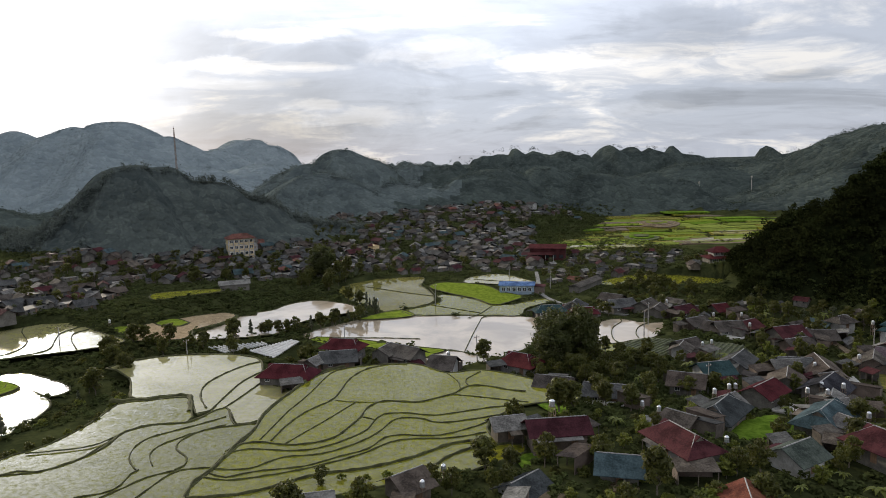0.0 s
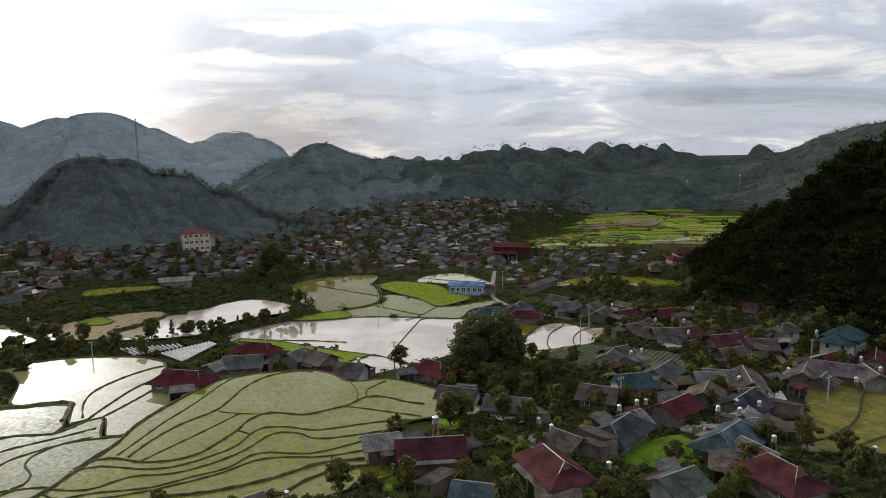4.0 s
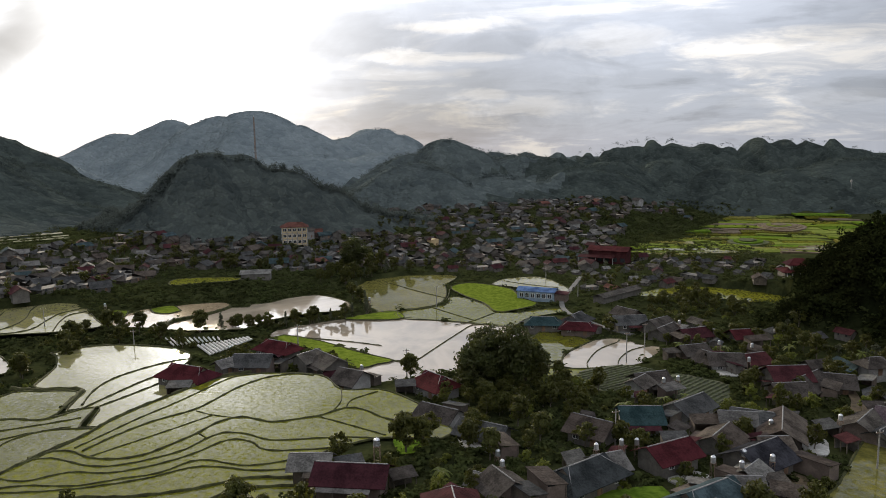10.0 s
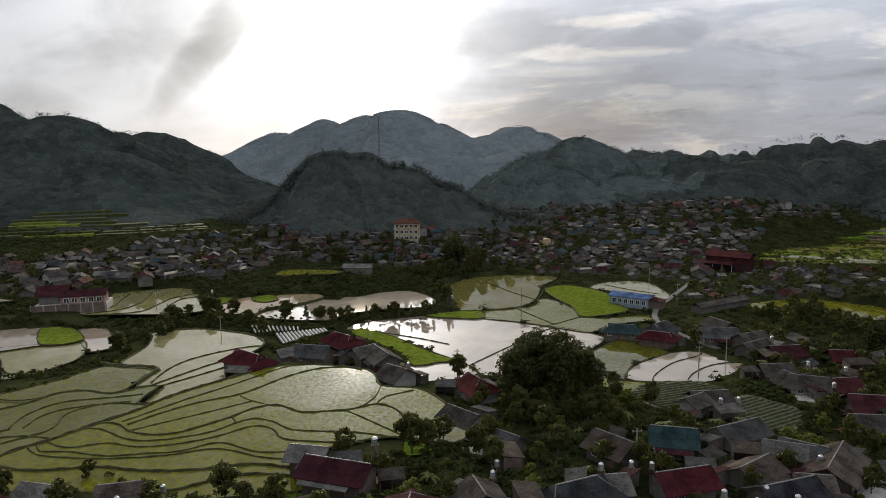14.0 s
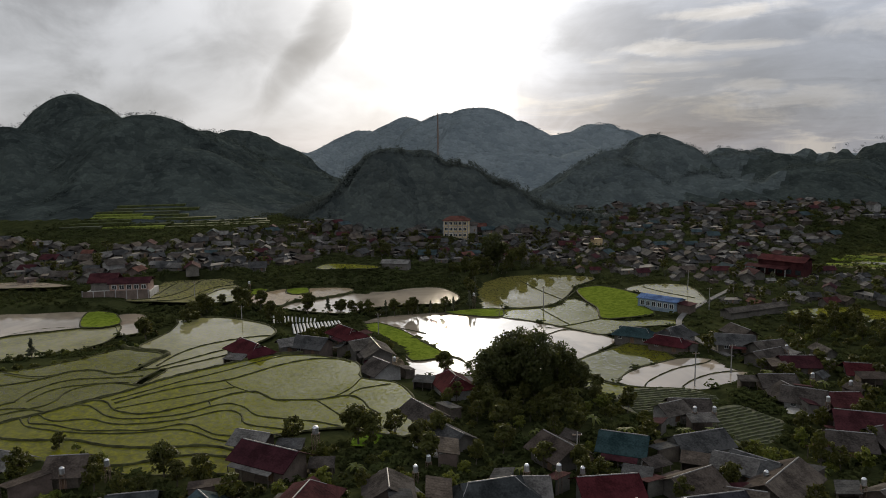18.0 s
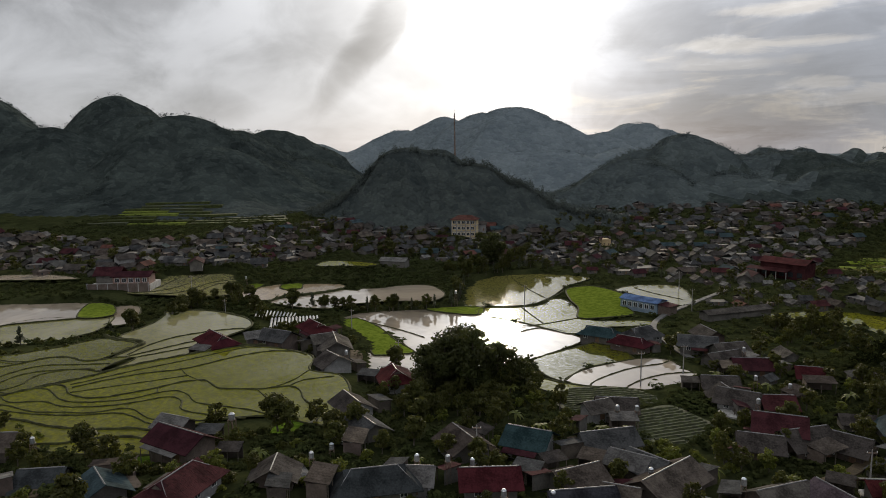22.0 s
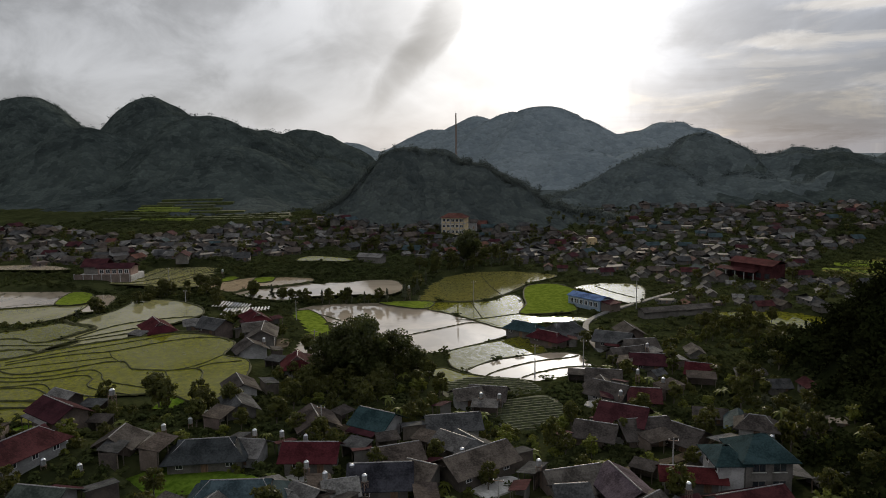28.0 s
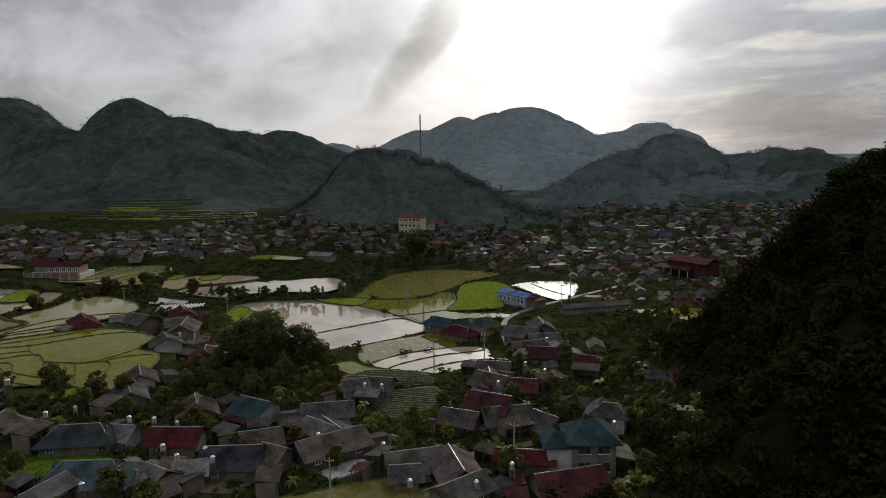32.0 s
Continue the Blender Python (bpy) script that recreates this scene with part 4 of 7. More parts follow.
bund(smooth_line([(-55.3, 147.9, 3.7),(-53.2, 149.1, 3.7),(-52.7, 157.5, 3.7),(-51.6, 169.8, 3.7),(-48.2, 178.9, 3.7)], 1.5), 0.7, 0.25)
bund(smooth_line([(-51.7, 148.3, 3.7),(-50.3, 151.7, 3.7),(-48.5, 159.1, 3.7),(-46.5, 169.4, 3.7)], 1.5), 0.6, 0.25)
bund(smooth_line([(-92.5, 184.4, 3.7),(-89.0, 190.4, 3.7),(-79.8, 195.1, 3.7),(-67.0, 195.6, 3.7)], 1.5), 0.5, 0.2)
bund(smooth_line([(-38.7, 224.3, 0.12),(-28.7, 223.5, 0.12),(-18.9, 222.2, 0.12),(-8.9, 219.9, 0.12)], 1.5), 0.5, 0.2)
bund(smooth_line([(4.8, 203.8, 0.12),(7.7, 221.5, 0.12),(11.0, 240.1, 0.12),(13.0, 248.5, 0.12),(17.9, 249.8, 0.12)], 1.5), 0.45, 0.2)
bund(smooth_line([(-12.4, 253.2, 0.2),(-16.5, 262.7, 0.2),(-7.1, 271.3, 0.2),(-4.6, 287.0, 0.2),(-7.5, 306.1, 0.2)], 1.5), 0.6, 0.25)
bund(smooth_line([(-7.9, 272.9, 0.2),(2.2, 263.8, 0.2),(12.1, 255.1, 0.2)], 1.5), 0.5, 0.2)
bund(smooth_line([(7.4, 247.2, 0.2),(12.4, 254.4, 0.2),(18.0, 267.5, 0.2),(23.9, 272.8, 0.2)], 1.5), 0.5, 0.2)
bund(smooth_line([(-36.4, 314.8, 0.2),(-19.1, 299.4, 0.2),(-5.4, 288.9, 0.2)], 1.5), 0.35, 0.2)
bund(smooth_line([(51.7, 207.7, 0.55),(51.2, 211.7, 0.55),(52.6, 220.2, 0.55),(54.8, 226.9, 0.55),(59.2, 234.1, 0.55),(59.8, 237.4, 0.55)], 1.5), 0.5, 0.25)
bund(smooth_line([(59.2, 212.3, 0.55),(60.0, 218.6, 0.55),(63.3, 226.7, 0.55),(68.9, 231.7, 0.55),(75.5, 231.6, 0.55)], 1.5), 0.5, 0.25)
bund(smooth_line([(13.0, 326.8, 0.2),(24.3, 320.4, 0.2),(36.4, 315.9, 0.2)], 1.5), 0.4, 0.2)
bund(smooth_line([(82.1, 130.3, 4.3),(87.5, 132.9, 4.3),(91.6, 134.2, 4.3),(99.7, 140.6, 4.3),(106.0, 148.7, 4.3),(111.1, 156.3, 4.3),(116.1, 161.2, 4.3)], 1.5), 0.8, 0.3)
bund(smooth_line([(90.5, 128.0, 4.3),(100.0, 133.3, 4.3),(113.8, 140.3, 4.3),(125.6, 146.7, 4.3)], 1.5), 0.9, 0.3)
bund(smooth_line([(117.5, 159.4, 4.3),(120.2, 155.1, 4.3),(120.9, 151.9, 4.3)], 1.5), 0.7, 0.3)
bund(smooth_line([(-129.8, 151.5, 1.45),(-127.9, 160.8, 1.45),(-118.8, 168.8, 1.45)], 1.5), 0.5, 0.2)
bund(smooth_line([(-82.3, 219.0, 2.25),(-84.8, 229.7, 2.25),(-80.6, 235.6, 2.25),(-77.7, 245.0, 2.25),(-76.9, 252.1, 2.25)], 1.5), 1.7, 0.7)
bund(smooth_line([(-140.8, 203.9, 3.1),(-137.6, 208.3, 3.1),(-144.3, 217.2, 3.1),(-151.2, 227.2, 3.1)], 1.5), 0.5, 0.3)
bund(smooth_line([(-136.8, 196.8, 3.1),(-131.2, 205.9, 3.1),(-134.1, 217.9, 3.1),(-143.8, 231.5, 3.1),(-147.4, 238.4, 3.1)], 1.5), 0.5, 0.3)
bund(smooth_line([(-130.3, 198.3, 3.1),(-121.8, 206.7, 3.1),(-126.2, 219.9, 3.1),(-129.1, 228.7, 3.1),(-126.8, 236.9, 3.1)], 1.5), 0.5, 0.3)
bund(smooth_line([(-112.8, 207.4, 3.1),(-120.1, 218.4, 3.1),(-124.1, 227.5, 3.1),(-121.8, 232.9, 3.1)], 1.5), 0.5, 0.3)
bund(smooth_line([(-268.7, 213.3, 1.4),(-217.3, 199.7, 1.4)], 1.5), 0.4, 0.2)

build_bunds("bund", "low winding earth bunds overgrown with grass between paddies")


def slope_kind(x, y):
    """Which wood and haze tint a slope takes: 1 near wood, 2 far wood, 3 mountains far off with haze in their colour, 4
    the western hills, 5 the knoll, 6 the spurs behind it, half tinted.
    """
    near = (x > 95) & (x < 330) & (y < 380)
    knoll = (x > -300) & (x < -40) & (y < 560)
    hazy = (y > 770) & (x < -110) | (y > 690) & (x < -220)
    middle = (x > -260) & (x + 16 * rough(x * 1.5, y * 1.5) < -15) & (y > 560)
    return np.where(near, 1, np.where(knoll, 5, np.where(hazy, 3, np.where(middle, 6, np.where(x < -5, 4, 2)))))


def build_ground():
    def ticks(lo, a, b, hi, step):
        mid = list(np.arange(a, b + 0.1, step))
        out, s, v = [], step, mid[-1]
        while v < hi:
            s *= 1.022 if s < 16 else 1.2
            v += s
            out.append(v)
        low, s, v = [], step, mid[0]
        while v > lo:
            s *= 1.022 if s < 16 else 1.2
            v -= s
            low.append(v)
        return np.array(low[::-1] + mid + out)
    xs, ys = ticks(-3600, -170, 160, 3600, 2.4), ticks(-1500, 85, 330, 4200, 2.4)
    gx, gy = np.meshgrid(xs, ys)
    gz = height(gx, gy)
    gz = gz - 0.25
    for z, poly in FIELDS:
        x0, x1 = min(p[0] for p in poly), max(p[0] for p in poly)
        y0, y1 = min(p[1] for p in poly), max(p[1] for p in poly)
        ix, iy = (xs > x0) & (xs < x1), (ys > y0) & (ys < y1)
        if ix.any() and iy.any():
            sub = np.ix_(iy, ix)
            m = inside(gx[sub], gy[sub], poly)
            block = gz[sub]
            block[m] = np.minimum(block[m], z - 0.5) if z > -2 else z - 0.5
            gz[sub] = block
    nx, ny = len(xs), len(ys)
    verts = np.stack([gx.ravel(), gy.ravel(), gz.ravel()], 1)
    i = np.arange(nx - 1)[None, :] + nx * np.arange(ny - 1)[:, None]
    quads = np.stack([i, i + 1, i + nx + 1, i + nx], -1).reshape(-1, 4)
    me = bpy.data.meshes.new("ground")
    me.from_pydata(verts.tolist(), [], quads.tolist())
    for k in ("ground", "hill_near", "hill_far", "hill_haze_tint", "hill_far", "hill_knoll", "hill_half_haze"):
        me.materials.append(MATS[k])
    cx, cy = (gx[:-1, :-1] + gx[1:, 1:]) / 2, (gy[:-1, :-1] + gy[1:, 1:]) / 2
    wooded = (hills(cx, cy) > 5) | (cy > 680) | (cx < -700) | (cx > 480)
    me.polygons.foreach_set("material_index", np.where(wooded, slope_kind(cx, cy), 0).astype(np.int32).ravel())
    me.shade_smooth()
    tagged(new("ground", me), "valley floor of grass, garden plots and wooded hills", "ground", kind="structure")


build_ground()


# ---- houses ----
def roof_planes(L, W, rise, style, over=0.90):
    """Each slope of a roof as its upper corners, with its ridge along x and its eaves at height 0."""
    a, b = L / 2 + over, W / 2 + over
    low = -rise * over / (W / 2)
    if style == "hip":
        r = max(0.3, L / 2 - W * 0.36)
        return [[(-a, -b, low), (a, -b, low), (r, 0, rise), (-r, 0, rise)], [(a, b, low), (-a, b, low), (-r, 0, rise), (r, 0, rise)],
                [(a, -b, low), (a, b, low), (r, 0, rise)], [(-a, b, low), (-a, -b, low), (-r, 0, rise)]]
    return [[(-a, -b, low), (a, -b, low), (a, 0, rise), (-a, 0, rise)], [(a, b, low), (-a, b, low), (-a, 0, rise), (a, 0, rise)]]


def add_sheet(bm, c, thick=0.1, pitch=0.95):
    """A slope of ribbed sheet in one piece: eave corners first, then the top."""
    p = [Vector(q) for q in c]
    u = p[1] - p[0]
    n = max(2, int(u.length / pitch)) if pitch else 1
    if len(p) == 4:
        d = (p[3] + p[2]) / 2 - (p[0] + p[1]) / 2
        x0, x1 = (p[3] - p[0]).dot(u.normalized()), (p[2] - p[0]).dot(u.normalized())
    else:
        d, x0 = p[2] - (p[0] + p[1]) / 2, u.length / 2
        x1 = x0
    cuts = [(0.0, 0.0)]
    e = 0.05 / u.length
    for k in range(1, n):
        cuts += [(k / n - e, 0.0), (k / n, 0.022), (k / n + e, 0.0)]
    if x1 - x0 < 0.02:
        cuts.append((0.5, 0.022))
    cuts = sorted(set(cuts)) + [(1.0, 0.0)]
    cols = []
    for t, h in cuts:
        at, lim = t * u.length, 1.0
        if at < x0 - 1e-4:
            lim = at / x0
        elif at > x1 + 1e-4:
            lim = (u.length - at) / (u.length - x1)
        a = p[0].lerp(p[1], t) + Vector((0, 0, h))
        b = a + d * max(lim, 0.004)
        cols.append((bm.verts.new(a - Vector((0, 0, thick))), bm.verts.new(a), bm.verts.new(b), bm.verts.new(b - Vector((0, 0, thick)))))
    for f, g in zip(cols, cols[1:]):
        for j in range(4):
            bm.faces.new((f[j], g[j], g[(j + 1) % 4], f[(j + 1) % 4]))
    bm.faces.new(cols[0]), bm.faces.new(cols[-1][::-1])


def house_parts(h, L, W, wall_h, rise, colour, style, wall, detail=2, rnd=None):
    rnd = rnd or random.Random(3)
    bm = bmesh.new()
    a, b = L / 2 - 0.1, W / 2 - 0.1
    base = -2.0
    if style == "hip":
        add_box(bm, -a, -b, base, a, b, wall_h)
    else:
        prof = [(-b, base), (b, base), (b, wall_h), (0, wall_h + rise * 0.97), (-b, wall_h)]
        f = [bm.verts.new((-a, y, z)) for y, z in prof]
        k = [bm.verts.new((a, y, z)) for y, z in prof]
        bm.faces.new(f), bm.faces.new(k[::-1])
        for i in range(5):
            bm.faces.new((f[i - 1], f[i], k[i], k[i - 1]))
        bmesh.ops.recalc_face_normals(bm, faces=bm.faces)
    part("wall", bm, wall, h)
    for c in roof_planes(L, W, rise, style):
        bm = bmesh.new()
        c = [(x, y, z + wall_h + 0.12) for x, y, z in c]
        add_sheet(bm, c, 0.1, 0.95 if detail > 1 else 0)
        part("roof_slope", bm, ROOF[colour], h)
    if detail > 1:
        r = (L / 2 - W * 0.36) if style == "hip" else L / 2 + 0.6
        bm = bmesh.new()
        add_tube(bm, (-r, 0, wall_h + rise + 0.13), (r, 0, wall_h + rise + 0.13), 0.11, 0.11, 6)
        if style == "hip":
            for sx in (-1, 1):
                for sy in (-1, 1):
                    low = -rise * 0.80 / (W / 2)
                    add_tube(bm, (sx * r, 0, wall_h + rise + 0.13), (sx * (L / 2 + 0.5), sy * (W / 2 + 0.5), wall_h + low + 0.14), 0.08, 0.08, 5)
        part("ridge_cap", bm, "ridge_glint", h, "weathered ridge capping, paled to paint in sun glints")
    if detail > 1 and style == "hip":
        q = W * 0.17
        for sx in (-1, 1):
            x0 = sx * (L / 2 - W * 0.36)
            x1, zt = x0 + sx * q * 1.05, wall_h + rise + 0.16
            for sy in (-1, 1):
                bm = bmesh.new()
                c = [(x0 - sx * 0.2, 0, zt), (x1, 0, zt), (x1, sy * q, zt - q * rise / (W / 2) - 0.02), (x0 - sx * 0.2, sy * q, zt - q * rise / (W / 2) - 0.02)]
                add_slab(bm, c if sx * sy < 0 else c[::-1], 0.07)
                part("gablet_slope", bm, ROOF[colour], h)
            bm = bmesh.new()
            f = [bm.verts.new(p) for p in ((x1 - sx * 0.12, -q * 0.9, zt - q * rise / (W / 2) - 0.3), (x1 - sx * 0.12, q * 0.9, zt - q * rise / (W / 2) - 0.3), (x1 - sx * 0.12, 0, zt - 0.06))]
            g2 = [bm.verts.new(v.co - Vector((sx * 0.3, 0, 0))) for v in f]
            bm.faces.new(f), bm.faces.new(g2[::-1])
            for i in range(3):
                bm.faces.new((f[i - 1], f[i], g2[i], g2[i - 1]))
            part("gablet", bm, "wall_wood", h)
    n = max(1, int(L / 3.4))
    for s in (-1, 1):
        for k in range(n):
            x = (k + 0.5) / n * L - L / 2
            door = s < 0 and k == n // 2
            w, z0, z1 = (0.55, 0.02, 2.05) if door else (0.5, 0.95, 2.05)
            bm = bmesh.new()
            y0 = s * (b + 0.0)
            add_box(bm, x - w, min(y0 - 0.05, y0 + 0.05), z0, x + w, max(y0 - 0.05, y0 + 0.05), min(z1, wall_h - 0.2))
            o = part("door" if door else "window", bm, "door_wood" if door else "dark_glass", h)
            if detail > 1 and not door:
                bm = bmesh.new()
                for x0, x1, q0, q1 in ((x - w - 0.08, x - w, z0, z1), (x + w, x + w + 0.08, z0, z1), (x - w - 0.08, x + w + 0.08, z0 - 0.08, z0), (x - 0.03, x + 0.03, z0, z1)):
                    add_box(bm, x0, y0 - 0.08, q0, x1, y0 + 0.08, min(q1, wall_h - 0.18))
                part("window_frame", bm, "white_frame", o)


def lean_to(h, L, W, wall_h, rnd):
    """A veranda or shed roof against one long side, on thin posts."""
    s, deep = rnd.choice((-1, 1)), rnd.uniform(1.6, 2.6)
    run = L * rnd.uniform(0.4, 0.9)
    x0 = rnd.uniform(-L / 2, L / 2 - run)
    y0, y1 = s * (W / 2 + 0.02), s * (W / 2 + deep)
    bm = bmesh.new()
    c = [(x0, y1, wall_h - 0.75), (x0 + run, y1, wall_h - 0.75), (x0 + run, y0, wall_h - 0.32), (x0, y0, wall_h - 0.32)]
    add_sheet(bm, c if s < 0 else [c[1], c[0], c[3], c[2]], 0.06, 0.8)
    part("lean_to_roof", bm, ROOF[rnd.choice(("light", "grey", "brown", "maroon"))], h, "lean-to sheet roof")
    n = max(2, int(run / 2.6) + 1)
    for k in range(n):
        x = x0 + 0.12 + (run - 0.24) * k / (n - 1)
        bm = bmesh.new()
        add_box(bm, x - 0.06, y1 - s * 0.12 - 0.06, -1.0, x + 0.06, y1 - s * 0.12 + 0.06, wall_h - 0.76)
        part("post", bm, "bark", h)


def yard(x, y, yaw, L, W, rnd):
    """A trodden or paved yard along one side of a house, following the slope."""
    side = rnd.choice((-1, 1))
    turn = radians(yaw)
    u, v = Vector((math.cos(turn), math.sin(turn), 0)), Vector((-math.sin(turn), math.cos(turn), 0))
    deep, run = rnd.uniform(2.5, 4.5), L * rnd.uniform(0.7, 1.15)
    bm = bmesh.new()
    pts = []
    for j in range(14):
        a = j * math.tau / 14
        q = Vector((x, y, 0)) + u * run * 0.5 * math.copysign(abs(math.cos(a)) ** 0.5, math.cos(a)) * rnd.uniform(0.88, 1.1) + v * side * (W / 2 + deep / 2 + deep * 0.5 * math.copysign(abs(math.sin(a)) ** 0.5, math.sin(a)) * rnd.uniform(0.88, 1.1))
        pts.append((q.x, q.y, ground_at(q.x, q.y) + 0.06))
    for z, poly in FIELDS:
        if any(inside(np.array([p[0]]), np.array([p[1]]), poly)[0] for p in pts):
            bm.free()
            return
    add_slab(bm, pts, 0.3)
    tagged(part("yard", bm, rnd.choice(("soil", "concrete", "soil"))), "worn yard of trodden earth and cement beside a house", "yard", kind="structure")


WALLS = ["wall_plaster", "wall_wood", "wall_brick", "wall_plaster", "wall_white"]
WORDS = {"red": "bright red metal sheet", "maroon": "dark red metal sheet", "rust": "rust-coloured sheet", "grey": "grey fibre-cement", "brown": "weathered brown-grey tile", "slate": "blue-grey sheet",
         "navy": "dark navy metal", "black": "blackened old tile", "teal": "teal green metal", "tealblue": "teal blue metal", "greygreen": "grey-green sheet", "light": "pale grey metal sheet",
         "purple": "purple-grey sheet", "blue": "light blue metal", "tile": "orange-brown tile"}
PLACED = []


def house(x, y, yaw, ridge, W, wall_h, top, colour, style="gable", wall=None, lift=0.0):
    """A village house: ridge is the length of its ridge, top the height of the ridge above the sea of ponds."""
    rnd = random.Random(int(x * 10) * 7919 + int(y * 10))
    L = max(ridge + 0.4, 4.0) if style == "gable" else ridge + W * 0.58
    W *= 0.74
    wall_h *= 0.86
    rise = W * (0.27 if style == "gable" else 0.30)
    floor = top - rise - wall_h - 0.2
    wall = wall or rnd.choice(WALLS)
    h = thing("house", x, y, floor, yaw, "single-storey village house with %s roof and %s walls" % (WORDS[colour], wall[5:]), "house", "houses of the village")
    house_parts(h, L, W, wall_h, rise, colour, style, wall, 2, rnd)
    if rnd.random() < 0.6 and L > 5:
        lean_to(h, L, W, wall_h, rnd)
    if rnd.random() < 0.55 and L > 5:
        yard(x, y, yaw, L, W, rnd)
    PLACED.append((x, y, max(L, W) * 0.46))
    return h


house(-39.7, 168.5, -13, 7.5, 9.0, 2.8, 8.3, "red", "hip", wall="wall_plaster")
house(-35.0, 177.2, 63, 3.3, 5.0, 2.4, 7.5, "light")
house(-29.3, 180.8, 10, 8.1, 9.0, 2.6, 8.0, "slate")
house(-29.8, 195.0, -18, 6.2, 8.0, 3.2, 7.5, "red", "hip")
house(-17.3, 186.7, 65, 5.5, 7.0, 2.8, 7.5, "grey")
house(-12.2, 186.2, -38, 9.8, 9.0, 2.8, 7.5, "grey")
house(-1.3, 175.0, -17, 5.2, 10.0, 2.8, 7.5, "grey")
house(18.4, 175.7, -37, 4.0, 9.0, 2.8, 7.5, "red", "hip")
house(24.3, 156.1, -22, 7.2, 8.0, 2.6, 7.5, "grey")
house(34.4, 149.0, -19, 7.9, 8.0, 2.6, 7.8, "slate")
house(19.1, 121.3, 6, 9.5, 8.0, 3.0, 11.0, "maroon")
house(37.6, 109.4, -70, 6.2, 8.4, 3.0, 13.4, "maroon", "hip")
house(41.9, 122.4, -49, 4.4, 8.0, 2.8, 11.0, "grey")
house(62.6, 161.5, 11, 6.4, 9.0, 2.8, 8.2, "teal")
house(53.9, 153.7, -26, 6.5, 9.0, 2.8, 8.2, "brown")
house(83.2, 163.9, -13, 5.8, 8.0, 2.6, 8.0, "slate")
house(72.7, 119.8, -67, 6.4, 5.0, 2.4, 9.6, "light")
house(71.1, 108.9, -69, 4.9, 9.4, 3.0, 12.0, "maroon", "hip")
house(110.4, 166.8, -34, 8.4, 8.0, 2.8, 8.4, "purple")
house(115.6, 161.6, -99, 7.2, 7.0, 2.8, 8.4, "grey")
house(106.7, 196.5, -7, 6.4, 9.0, 2.4, 6.0, "grey")
house(93.2, 236.4, 19, 4.2, 8.0, 2.6, 5.5, "red")
house(82.1, 211.2, -46, 4.6, 9.0, 2.6, 5.5, "grey")
house(78.4, 217.8, 29, 6.4, 8.0, 2.6, 5.5, "grey")
house(80.5, 235.9, 30, 7.1, 8.0, 2.6, 5.5, "maroon")
house(62.6, 260.9, -44, 7.5, 8.0, 2.6, 5.0, "grey")
house(36.6, 245.2, 5, 6.4, 7.0, 2.8, 4.8, "teal", "hip")
house(70.8, 126.8, 44, 7.0, 10.0, 2.8, 10.0, "tealblue", "hip")
house(73.1, 131.8, 13, 3.4, 6.0, 2.4, 7.8, "light")
house(76.8, 134.4, 8, 2.9, 6.0, 2.4, 8.2, "light")
house(80.8, 145.4, 45, 8.0, 10.0, 2.8, 9.0, "black")
house(78.6, 139.2, 57, 2.1, 6.0, 2.6, 8.0, "light")
house(84.2, 151.0, 14, 3.8, 6.0, 2.6, 8.2, "brown")
house(53.1, 132.2, 49, 6.6, 9.0, 2.8, 9.5, "navy", "hip")
house(56.4, 137.9, 33, 4.1, 7.0, 2.4, 8.5, "light")
house(66.4, 143.3, 40, 7.5, 8.0, 2.8, 9.0, "red")
house(76.1, 153.1, 62, 6.7, 9.0, 2.6, 8.0, "brown")
house(87.6, 160.0, 77, 11.0, 9.0, 2.8, 8.3, "brown")
house(102.7, 164.9, 57, 7.5, 10.0, 2.8, 8.0, "grey")
house(81.1, 163.2, 2, 6.5, 6.0, 2.6, 7.8, "light")
house(63.5, 186.3, 60, 4.5, 6.0, 2.4, 6.0, "grey")
house(66.1, 190.3, 29, 6.6, 8.0, 2.6, 6.0, "grey")
house(85.1, 208.6, 4, 6.9, 9.0, 2.6, 6.2, "grey")
house(96.0, 194.2, 14, 7.4, 10.0, 2.6, 8.0, "maroon")
house(92.0, 210.5, 31, 5.0, 8.0, 2.6, 6.0, "maroon")
house(104.9, 161.0, 48, 3.1, 6.0, 2.6, 7.5, "slate")
house(100.2, 193.4, 51, 7.9, 10.0, 2.6, 6.6, "grey")
house(94.7, 186.2, 17, 6.0, 8.0, 2.6, 6.6, "grey")
house(116.0, 177.8, 32, 8.0, 4.8, 2.6, 7.5, "red")
house(125.3, 175.9, 58, 9.7, 9.5, 2.8, 7.6, "maroon")
house(131.8, 193.0, 57, 5.3, 6.0, 2.2, 5.5, "grey")
house(46.5, 251.2, 67, 5.0, 9.0, 2.8, 5.0, "slate", "hip")
house(47.5, 241.2, -4, 6.0, 6.5, 2.4, 4.6, "red", "hip")
house(62.9, 250.9, 17, 8.6, 9.0, 2.8, 5.0, "slate")
house(73.0, 239.5, 59, 8.3, 9.0, 2.8, 5.0, "grey")
house(71.8, 248.7, 49, 7.3, 9.0, 2.8, 5.0, "grey")
house(10.6, 125.4, 13, 4.9, 6.0, 2.8, 10.0, "light")
house(26.2, 104.1, -15, 5.5, 8.0, 2.8, 11.5, "tealblue")
house(-6.9, 103.4, 39, 4.4, 8.0, 3.0, 10.0, "brown")
house(-21.5, 101.0, 11, 5.1, 6.0, 2.6, 8.0, "light")
house(54.9, 106.6, 31, 5.9, 8.0, 2.8, 11.5, "greygreen")
house(40.4, 90.7, -105, 5.0, 8.0, 2.8, 12.0, "rust")
house(40.4, 125.8, -23, 7.0, 8.0, 2.6, 8.5, "light")
